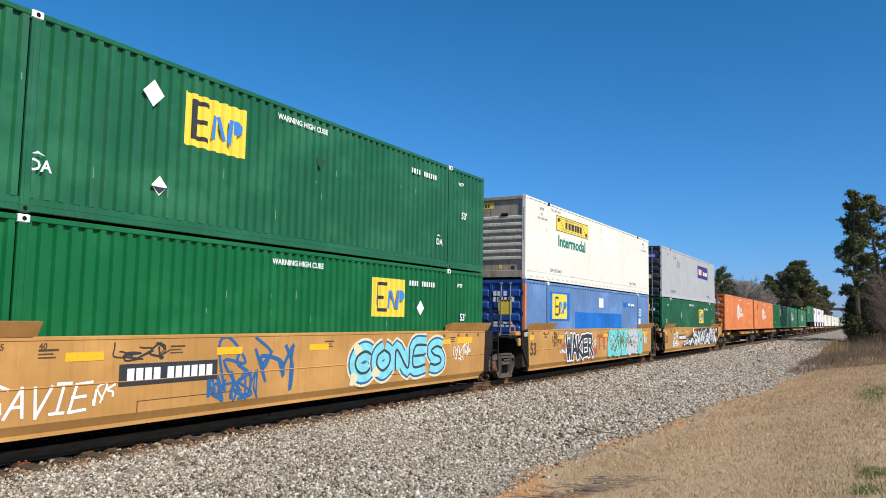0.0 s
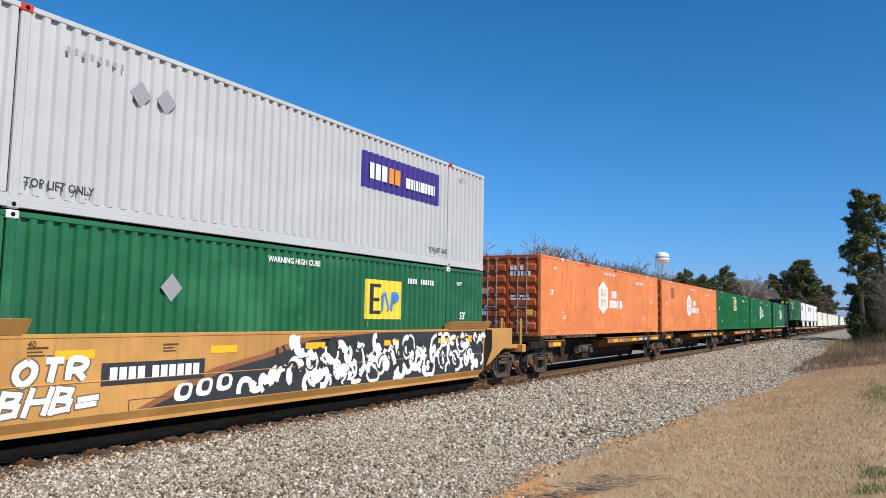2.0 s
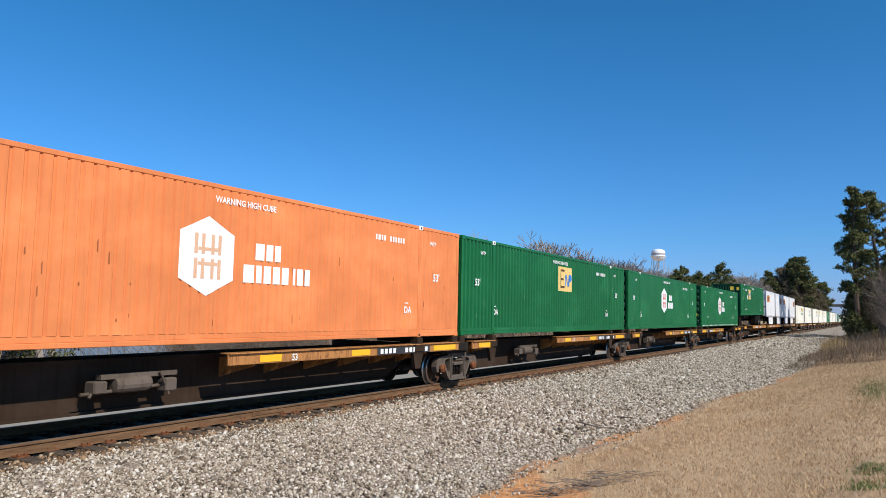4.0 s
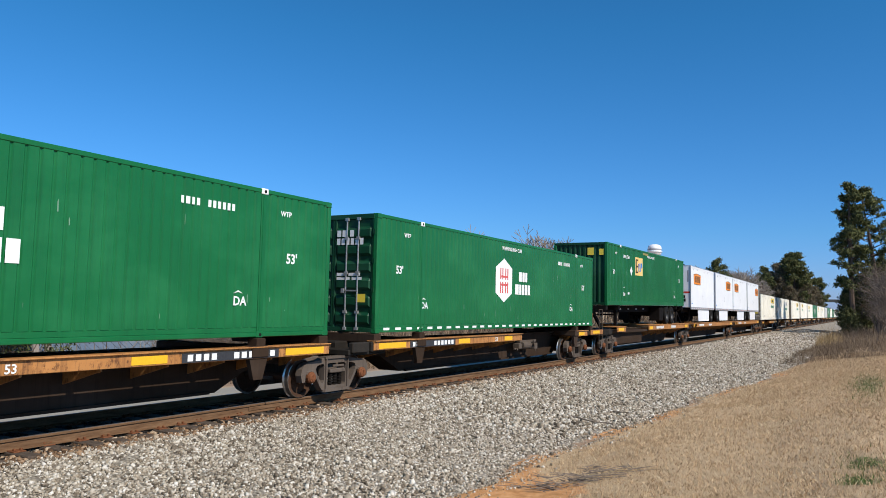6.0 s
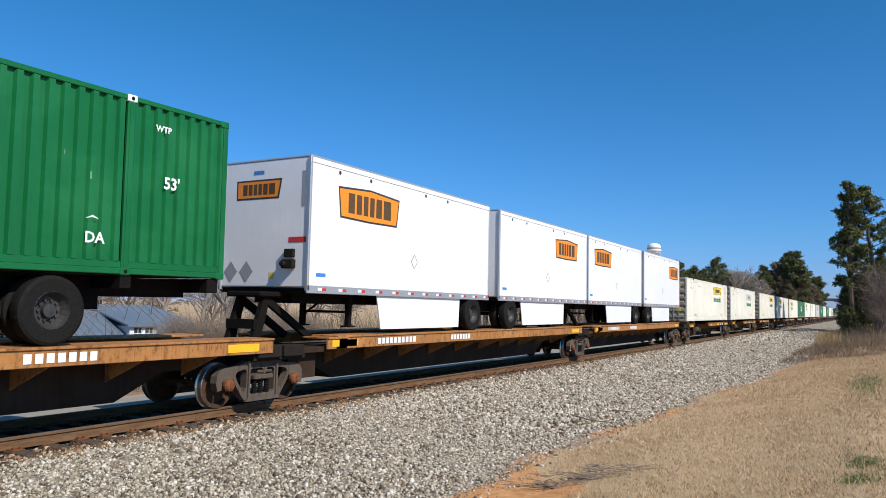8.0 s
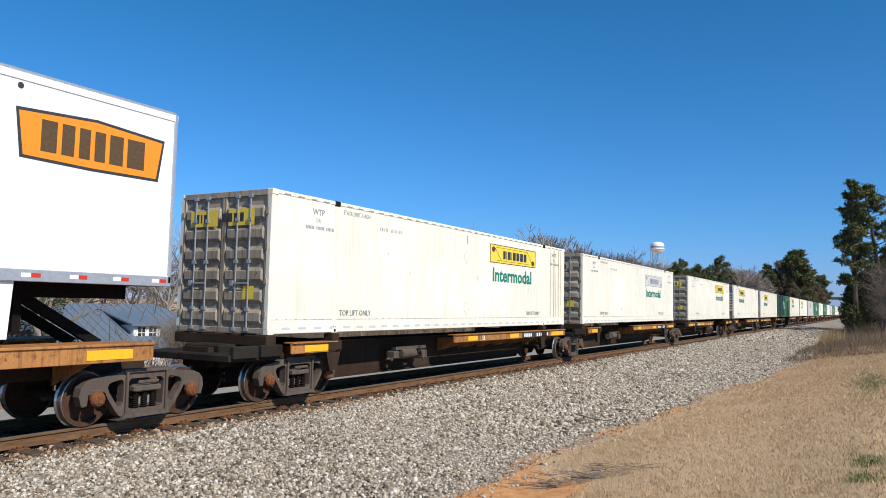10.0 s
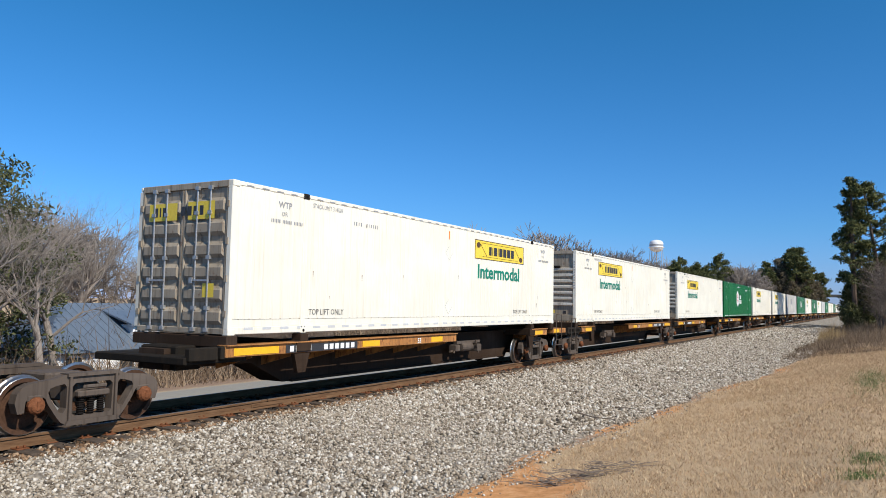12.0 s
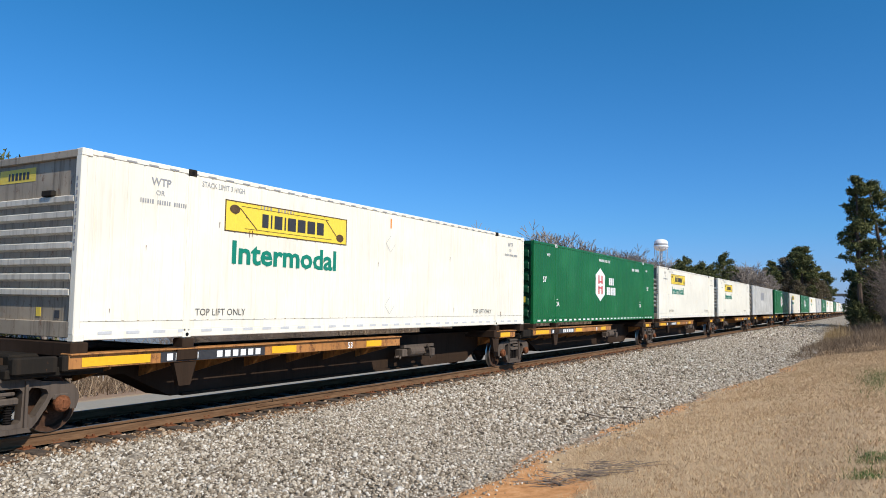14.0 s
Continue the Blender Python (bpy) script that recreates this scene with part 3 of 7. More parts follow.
def container(label, style, body, door=None, front="door", casting=None, group="containers on the train", edge=None):
    """A 53-foot container, its lower near corner at x=0; front is the end at x=0."""
    c = thing("shipping_container", label, "shipping container", group)
    low = STYLES[style][4]
    casting = casting or body
    door = door or body
    edge = edge or body
    part("side_panel", side_mesh(style, body), body, c)
    far = part("side_panel", side_mesh(style, body), body, c, at=(CL, 0, 0))
    far.rotation_euler = (0, 0, math.pi)
    part("roof_panel", cached((body.name, "roof"), lambda: Shape().box(0.05, CL - 0.05, -CW + 0.05, CW - 0.05, CH - 0.06, CH - 0.012).mesh("roof_panel", body)), body, c)
    part("floor_frame", cached((style, "floor"), lambda: Shape().box(0.1, CL - 0.1, -CW + 0.03, CW - 0.03, 0.06, 0.14).mesh("floor_frame", DARK())), DARK(), c)
    rail = cached((body.name, style, "toprail"), lambda: Shape().box(0.02, CL - 0.02, -CW, -CW + 0.06, CH - 0.09, CH - 0.004, 0.012).mesh("top_rail", body))
    sill = cached((body.name, style, "lowrail"), lambda: Shape().box(0.02, CL - 0.02, -CW, -CW + 0.05, 0.02, low * 0.52, 0.01).box(
        0.02, CL - 0.02, -CW + 0.018, -CW + 0.05, low * 0.52, low, 0.006).mesh("bottom_rail", body))
    for m, name in ((rail, "top_rail"), (sill, "bottom_rail")):
        part(name, m, body, c)
        part(name, m, body, c, at=(CL, 0, 0)).rotation_euler = (0, 0, math.pi)
    post = cached((edge.name, "post"), lambda: Shape().box(0.0, 0.11, -CW - 0.002, -CW + 0.14, 0.1, CH - 0.1, 0.014).mesh("corner_post", edge))
    for x, y, r in ((0, 0, 0), (CL - 0.11, 0, 0), (CL, 0, math.pi), (0.11, 0, math.pi)):
        part("corner_post", post, edge, c, at=(x, y, 0)).rotation_euler = (0, 0, r)
    mid = cached((body.name, "mid"), lambda: Shape().box(-0.07, 0.07, -CW - 0.004, -CW + 0.06, 0.0, CH - 0.1, 0.012).box(-0.03, 0.03, -CW - 0.010, -CW, 0.12, CH - 0.14).mesh("lifting_post", body))
    for x in POSTS:
        part("lifting_post", mid, body, c, at=(x, 0, 0))
        part("lifting_post", mid, body, c, at=(x, 0, 0)).rotation_euler = (0, 0, math.pi)
        for z in (CH + 0.004, 0.122):
            k = part("corner_casting", casting_mesh(casting if z > 1 else body), body, c, at=(x, -CW - 0.006, z))
            part("casting_hole", hole_mesh(), body, k, at=(0, -0.013, -0.06))
    for x in (0.09, CL - 0.09):
        for z in (CH, 0.118):
            part("corner_casting", casting_mesh(body), body, c, at=(x, -CW, z))
    back = cached((body.name, "back"), lambda: ribs_end(body))
    part("end_panel", back, body, c, at=(CL, 0, 0)).rotation_euler = (0, 0, math.pi)
    if front == "door":
        frame_part = cached((door.name, "doorframe"), lambda: Shape().box(-0.004, 0.09, -CW + 0.1, CW - 0.1, CH - 0.13, CH - 0.004, 0.01).box(
            -0.004, 0.09, -CW + 0.1, CW - 0.1, 0.02, 0.13, 0.01).box(0.02, 0.09, -CW + 0.09, -CW + 0.115, 0.1, CH - 0.1).box(0.02, 0.09, CW - 0.115, CW - 0.09, 0.1, CH - 0.1).mesh("door_frame", door))
        part("door_frame", frame_part, door, c)
        for y, k in ((0.0, 0), (1.2, 0)):
            d = part("door", door_mesh(door, False), door, c, at=(0, y, 0))
            for u in (-0.40, -0.75):
                part("lock_bar", bar_mesh(), STEEL(), d, at=(-0.02, u, 0))
            part("handle", handle_mesh(), STEEL(), d, at=(-0.02, -0.75, 0))
            for z in (0.4, 1.05, 1.75, 2.45):
                part("hinge", cached((door.name, "hinge"), lambda: Shape().box(-0.02, 0.03, -0.03, 0.03, -0.06, 0.06).mesh("hinge", door)), door, d, at=(0.0, -1.2 if y == 0 else 0.0, z))
    elif front == "slats":
        def slats():
            s = Shape().box(0.06, 0.10, -CW + 0.1, CW - 0.1, 0.1, CH - 0.1)
            s.box(-0.0, 0.06, -CW + 0.1, CW - 0.1, CH - 0.13, CH - 0.01, 0.01).box(-0.0, 0.06, -CW + 0.1, CW - 0.1, 0.06, 0.3, 0.01)
            # wall behind the slats in the darker door colour, recess shade painted in
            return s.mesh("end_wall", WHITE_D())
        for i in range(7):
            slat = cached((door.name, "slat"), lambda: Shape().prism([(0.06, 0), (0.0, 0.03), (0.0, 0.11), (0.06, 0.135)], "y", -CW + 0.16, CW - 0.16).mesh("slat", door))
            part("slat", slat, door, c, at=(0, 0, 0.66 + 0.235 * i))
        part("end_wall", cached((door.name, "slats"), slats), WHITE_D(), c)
        part("document_box", cached("docbox", lambda: Shape().box(-0.03, 0.05, -0.62, -0.36, 2.20, 2.29, 0.01).mesh("document_box", DARKP())), DARKP(), c)
        part("sticker", cached("yst", lambda: Shape().box(0.052, 0.056, -0.38, -0.26, 0.36, 0.50).mesh("sticker", SIGNY())), SIGNY(), c)
        part("sticker", cached("kst", lambda: Shape().box(0.05, 0.054, -0.86, -0.74, 0.34, 0.46).mesh("sticker", LETK())), LETK(), c)
    else:
        part("end_panel", cached((door.name, "back"), lambda: ribs_end(door)), door, c)
    return c


def ribs_end(mat):
    s = Shape()
    pts = []
    y = -CW + 0.1
    while y < CW - 0.12:
        pts += [(y, 0.075), (y + 0.05, 0.03), (y + 0.13, 0.03), (y + 0.18, 0.075)]
        y += 0.23
    n = len(pts)
    s.add([(x, y, 0.1) for y, x in pts] + [(x, y, CH - 0.1) for y, x in pts], [(i, i + 1, n + i + 1, n + i) for i in range(n - 1)])
    s.box(0.0, 0.09, -CW + 0.1, CW - 0.1, CH - 0.12, CH - 0.01).box(0.0, 0.09, -CW + 0.1, CW - 0.1, 0.02, 0.14)
    s.box(0.08, 0.10, -CW + 0.1, CW - 0.1, 0.1, CH - 0.1)
    return open_mesh(s, "end_panel", mat)


# ---- signs and marks ----
def patch(c, name, style, x0, x1, z0, z1, mat, lift=0.0, label=""):
    """A painted rectangle that follows the ribs."""
    s = ribbed(Shape(), style, x0, x1, z0, z1, DECAL - lift)
    return part(name, open_mesh(s, name, mat), mat, c, label)


def shape_on(c, name, poly, mat, lift=0.0, y=None, label=""):
    """A flat painted polygon (x, z) on the side."""
    y = (DECAL if y is None else y) - lift
    s = Shape().add([(x, y, z) for x, z in poly], [tuple(range(len(poly)))])
    return part(name, open_mesh(s, name, mat), mat, c, label)


def bars(c, x0, z0, height, widths, gap, mat, lift=0.002, y=None, name="marking", slant=0.0):
    """Plain bars in place of characters."""
    y = (DECAL if y is None else y) - lift
    s = Shape()
    x = x0
    for w in widths:
        if w > 0:
            s.add([(x, y, z0), (x + w, y, z0), (x + w + slant, y, z0 + height), (x + slant, y, z0 + height)], [(0, 1, 2, 3)])
        x += abs(w) + gap
    return tagged(part(name, open_mesh(s, name, mat), mat, c), kind="stuff")


def hexagon(cx, cz, w, h):
    return [(cx, cz - h / 2), (cx + w * 0.28, cz - h * 0.38), (cx + w / 2, cz - h * 0.29), (cx + w / 2, cz + h * 0.29), (cx + w * 0.28, cz + h * 0.38),
            (cx, cz + h / 2), (cx - w * 0.28, cz + h * 0.38), (cx - w / 2, cz + h * 0.29), (cx - w / 2, cz - h * 0.29), (cx - w * 0.28, cz - h * 0.38)]


def logo_yellow_square(c, style, x, z, w=1.45, h=0.93, mat=None):
    patch(c, "logo_panel", style, x, x + w, z, z + h, mat or SIGNY())
    a, b = 0.004, LETT() if mat else LETK()
    patch(c, "logo_shape", style, x + 0.16, x + 0.27, z + 0.12, z + h - 0.10, b, a)
    for k, e in ((0.12, 0.30), (0.42, 0.24), (0.75, 0.30)):
        patch(c, "logo_shape", style, x + 0.275, x + 0.275 + e, z + k * h / 0.93, z + k * h / 0.93 + 0.08, b, a)
    q = SIGNB()
    shape_on(c, "logo_shape", [(x + .60, z + .20), (x + .68, z + .20), (x + .70, z + .62), (x + .64, z + .66)], q, 0.006)
    shape_on(c, "logo_shape", [(x + .70, z + .62), (x + .78, z + .66), (x + .94, z + .24), (x + .88, z + .20)], q, 0.006)
    shape_on(c, "logo_shape", [(x + .96, z + .24), (x + 1.02, z + .66), (x + 1.12, z + .66), (x + 1.06, z + .16)], q, 0.006)
    shape_on(c, "logo_shape", [(x + 1.13, z + .40), (x + 1.13, z + .66), (x + 1.25, z + .66), (x + 1.34, z + .58), (x + 1.34, z + .47), (x + 1.26, z + .40)], q, 0.006)


def logo_hexagon(c, x, red, words=1.0, inner=None):
    """A white hexagon with upright bars, and white blocks beside it."""
    shape_on(c, "logo_hexagon", hexagon(x, 1.57, 1.25, 1.42), LETW(), 0.0)
    col = SIGNC() if red else plain("pale_orange_mark", (0.66, 0.40, 0.25), 0.5)
    for u in (-0.30, -0.14, 0.08, 0.24):
        for z0, z1 in ((1.16, 1.52), (1.60, 1.96)):
            shape_on(c, "logo_bar", [(x + u, z0), (x + u + 0.075, z0), (x + u + 0.075, z1), (x + u, z1)], col, 0.003)
    for z in (1.40, 1.66):
        shape_on(c, "logo_bar", [(x - .215, z), (x + .235, z), (x + .235, z + .06), (x - .215, z + .06)], col, 0.004)
    a = x + 0.88
    bars(c, a + 0.30, 1.58, 0.32, [0.24, 0.19, 0.17], 0.05, LETW(), name="logo_mark")
    bars(c, a, 1.14, 0.34, [0.28, 0.15, 0.20, 0.20, 0.20] + ([-0.02, 0.07, 0.18, 0.16] if not red else []), 0.055, LETW(), name="logo_mark")


def logo_long_panel(c, x, z, yellow=True):
    """A long panel with a frame, a pale inner field and dark blocks, the word under it."""
    body = SIGNY() if yellow else plain("pale_grey_panel", (0.62, 0.62, 0.60), 0.5)
    line = LETT() if yellow else GREYL()
    patch(c, "logo_panel", "flat", x, x + 3.6, z, z + 0.58, body)
    s = Shape()
    y = DECAL - 0.004
    for a, b, e, f in ((0, 3.6, 0, 0.02), (0, 3.6, 0.56, 0.58), (0, 0.025, 0, 0.58), (3.575, 3.6, 0, 0.58), (0.5, 3.1, 0.08, 0.09), (0.4, 2.95, 0.49, 0.50)):
        s.add([(x + a, y, z + e), (x + b, y, z + e), (x + b, y, z + f), (x + a, y, z + f)], [(0, 1, 2, 3)])
    for u0, v0, u1, v1 in ((0.35, 0.46, 0.80, 0.09), (2.85, 0.49, 3.28, 0.12)):
        s.add([(x + u0, y, z + v0), (x + u0 + 0.03, y, z + v0), (x + u1 + 0.03, y, z + v1), (x + u1, y, z + v1)], [(0, 1, 2, 3)])
    part("logo_line", open_mesh(s, "logo_line", line), line, c)
    for u, v in ((0.24, 0.42), (3.36, 0.14)):
        n = 14
        shape_on(c, "logo_roundel", [(x + u + 0.13 * math.cos(2 * math.pi * i / n), z + v + 0.085 * math.sin(2 * math.pi * i / n)) for i in range(n)], line, 0.0045)
    bars(c, x + 0.95, z + 0.15, 0.26, [0.17, 0.04, 0.22, 0.04, 0.23, 0.23, 0.24, 0.22], 0.065, LETK() if yellow else GREYL(), 0.006, name="logo_mark")
    letters(c, "Intermodal", x + 0.17, DECAL - 0.004, z - 0.57, 0.42, LETG(), 0.016, 1.20)


def small_marks(c, style, colour, seed, side53=True, high=True, da=True, num=True, da_x=2.10):
    """The usual words and signs on a container's side."""
    y = DECAL - 0.003
    if high:
        letters(c, "WARNING HIGH CUBE", 7.05, y, 2.56, 0.115, colour, 0.004, 0.95)
    if side53:
        letters(c, "53'", 0.85, y, 1.48, 0.20, colour, 0.008)
        letters(c, "53'", 14.75, y, 1.48, 0.20, colour, 0.008)
    if da:
        for x in (da_x, 13.35):
            letters(c, "DA", x, y, 0.62 if da_x < 2.5 else 0.48, 0.17, colour, 0.006)
            shape_on(c, "arrow", [(x, 0.84), (x + 0.12, 0.90), (x + 0.24, 0.84), (x + 0.12, 0.865)], colour, 0.003)
    for x in (1.20, 14.55):
        letters(c, "WTP", x, y, 2.42, 0.105, colour, 0.004)
    if num:
        bars(c, 12.05, 2.36, 0.13, [0.06, 0.09, 0.06, 0.07] + [-0.10] + [0.07] * 6, 0.045, colour, 0.003)


def scrapes(c, style, mat, seed, n=10):
    """Short scratches and scuffs down the ribs."""
    rnd = random.Random(seed)
    s = Shape()
    pitch, flat = STYLES[style][0], STYLES[style][1]
    for i in range(n):
        x = (rnd.randrange(int(CL / pitch))) * pitch + rnd.uniform(0.0, flat * 0.5)
        z, h, w = rnd.uniform(0.3, 2.0), rnd.uniform(0.03, 0.22), rnd.uniform(0.006, 0.03)
        yy = DECAL - 0.001
        s.add([(x, yy, z), (x + w, yy, z + 0.01), (x + w * 0.7, yy, z + h), (x - 0.004, yy, z + h * 0.8)], [(0, 1, 2, 3)])
    tagged(part("scuffing", open_mesh(s, "scuffing", mat), mat, c), kind="stuff")


def diamond(c, x, z, r, mat, lift=0.003):
    shape_on(c, "placard", [(x, z - r), (x + r * 0.92, z), (x, z + r), (x - r * 0.92, z)], mat, lift)


def dashes(c, z, x0, x1, pitch, length, h, mat, y=None):
    s = Shape()
    y = (-CW - 0.004) if y is None else y
    x = x0
    while x < x1:
        s.add([(x, y, z), (x + length, y, z), (x + length, y, z + h), (x, y, z + h)], [(0, 1, 2, 3)])
        x += pitch
    # serves for tape, seams and the painted shade under the top rail
    tagged(part("reflective_tape", open_mesh(s, "reflective_tape", mat), mat, c), kind="stuff")


def end_bars(c, y0, z0, h, widths, gap, mat, x=-0.024):
    """Plain bars on the end at x=0, from y0 onwards to the viewer's right."""
    s = Shape()
    y = y0
    for w in widths:
        if w > 0:
            s.add([(x, y, z0), (x, y - w, z0), (x, y - w, z0 + h), (x, y, z0 + h)], [(0, 1, 2, 3)])
        y -= abs(w) + gap
    tagged(part("marking", open_mesh(s, "marking", mat), mat, c), kind="stuff")


def door_marks(c, colour, sticker=True):
    end_bars(c, -0.10, 2.34, 0.16, [0.12, 0.12, -0.03, 0.12], 0.04, colour)
    end_bars(c, -0.10, 2.14, 0.16, [0.10, 0.10, 0.10, 0.10, 0.10, 0.10], 0.04, colour)
    letters(c, "53'", -0.024, 1.05, 1.50, 0.18, colour, 0.006, face="end")
    end_bars(c, -0.12, 1.28, 0.07, [0.4, 0.3], 0.06, colour)
    end_bars(c, -0.12, 1.38, 0.07, [0.3, 0.35], 0.06, colour)
    if sticker:
        end_bars(c, 1.10, 0.72, 0.24, [0.28], 0, LETW())
        end_bars(c, -0.72, 0.74, 0.2, [0.28], 0, SIGNY())


def green_emp(label, square_x, mat, style="wave", front="door", pale=False, square_z=1.56, seed=1, da_x=2.10, num=True):
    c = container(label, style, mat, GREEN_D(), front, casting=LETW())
    logo_yellow_square(c, style, square_x, square_z, mat=SIGNP() if pale else None)
    small_marks(c, style, LETW(), seed, num=num, da_x=da_x)
    scrapes(c, style, plain("pale_scuff", (0.16, 0.29, 0.19), 0.6), seed, 18)
    if front == "door":
        door_marks(c, LETW())
        end_bars(c, 1.0, 2.2, 0.36, [0.5], 0, SIGNY())
    return c


def hub_container(label, mat, door, red, dashed=False, seed=1, hx=6.92):
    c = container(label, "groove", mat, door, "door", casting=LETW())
    logo_hexagon(c, hx, red)
    small_marks(c, "groove", LETW(), seed)
    scrapes(c, "groove", plain("pale_scuff", (0.16, 0.29, 0.19), 0.6) if red else plain("dark_orange_scuff", (0.30, 0.09, 0.03), 0.7), seed, 22)
    door_marks(c, LETW())
    if dashed:
        dashes(c, 0.075, 0.35, 15.9, 0.52, 0.26, 0.06, LETW())
    return c


def white_container(label, x, yellow, front="door", plate=True, z=1.98, seed=1):
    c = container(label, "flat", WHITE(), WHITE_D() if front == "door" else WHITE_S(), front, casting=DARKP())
    logo_long_panel(c, x, z, yellow)
    y = DECAL - 0.003
    for u in (2.25, 12.55):
        letters(c, "TOP LIFT ONLY", u, y, 0.38, 0.125, plain("dark_grey_stencil", (0.12, 0.11, 0.10), 0.6), 0.0, 0.98)
    letters(c, "STACK LIMIT 3 HIGH", 2.30, y, 2.64, 0.10, GREYL(), 0.0, 0.80)
    for u in (1.25, 14.9):
        letters(c, "WTP", u, y, 2.52, 0.13, GREYL(), 0.003)
        letters(c, "OR", u + 0.09, y, 2.36, 0.09, GREYL(), 0.0)
        bars(c, u - 0.2, 2.21, 0.07, [0.018, 0.03] * 3 + [-0.03] + [0.02, 0.03] * 3 + [-0.03] + [0.03, 0.02] * 3, 0.022, GREYL(), 0.003)
    bars(c, 3.75, 2.41, 0.085, [0.02, 0.04, 0.025, 0.04] + [-0.06] + [0.035, 0.02] * 3, 0.06, GREYL(), 0.003)
    # grey dashes paint the shadowed gaps between top rail and grooves
    dashes(c, CH - 0.075, 0.35, 15.9, 0.415, 0.19, 0.022, GREYL())
    dashes(c, 0.10, 0.40, 15.9, 0.50, 0.24, 0.05, plain("pale_grey_tape", (0.55, 0.55, 0.55), 0.4))
    dashes(c, 0.298, 0.1, 16.0, 2.0, 1.99, 0.012, plain("grimy_seam", (0.24, 0.19, 0.11), 0.7), y=-CW + 0.012)
    for zz in (2.08, 0.58):
        r = 0.20
        s = Shape()
        for a, b in (((8.2, zz - r), (8.2 - r, zz)), ((8.2, zz - r), (8.2 + r, zz)), ((8.2 - r, zz), (8.2, zz + r))):
            s.add([(a[0], y, a[1]), (a[0] + 0.012, y, a[1]), (b[0] + 0.012, y, b[1]), (b[0], y, b[1])], [(0, 1, 2, 3)])
        part("placard_holder", open_mesh(s, "placard_holder", GREYL()), GREYL(), c)
    rnd = random.Random(seed)
    s = Shape()
    for i in range(9):
        u, v, r = rnd.uniform(0.5, 15.6), rnd.uniform(0.35, 2.3), rnd.uniform(0.012, 0.03)
        s.add([(u, y, v), (u + r, y, v), (u + r * 0.9, y, v + r * 1.4), (u, y, v + r)], [(0, 1, 2, 3)])
        s.add([(u + r * 0.3, y, v - r * 4), (u + r * 0.6, y, v - r * 4), (u + r * 0.8, y, v), (u + r * 0.1, y, v)], [(0, 1, 2, 3)])
    tagged(part("rust_spotting", open_mesh(s, "rust_spotting", BEAR()), BEAR(), c), kind="stuff")
    shape_on(c, "marker_strip", [(8.18, 2.46), (8.23, 2.46), (8.23, 2.70), (8.18, 2.70)], SIGNO() if yellow else GREYL(), 0.003)
    if front == "door":
        end_bars(c, 0.95, 2.18, 0.34, [0.80], 0, SIGNY() if yellow else WHITE_D())
        end_bars(c, -0.15, 2.18, 0.34, [0.72], 0, SIGNY() if yellow else WHITE_D())
        end_bars(c, 0.80, 2.26, 0.18, [0.10, 0.04, 0.12, -0.30, 0.12, 0.12, 0.12, 0.1], 0.05, LETK(), x=-0.026)
        end_bars(c, -0.62, 0.70, 0.26, [0.30], 0, SIGNY())
    elif front == "slats":
        end_bars(c, 0.95, 2.48, 0.22, [1.0], 0, SIGNY() if yellow else plain("pale_grey_panel", (0.62, 0.62, 0.60), 0.5), x=0.056)
        end_bars(c, 0.70, 2.52, 0.12, [0.05, 0.07, 0.07, 0.07, 0.07, 0.07], 0.035, LETK(), x=0.053)
        for k in range(11):
            end_bars(c, -1.20, 1.35 + 0.105 * k, 0.07, [0.035], 0, GREYL(), x=-0.005)
    return c


# ---- railway trucks ----
WHEELS = []
WR = 0.42


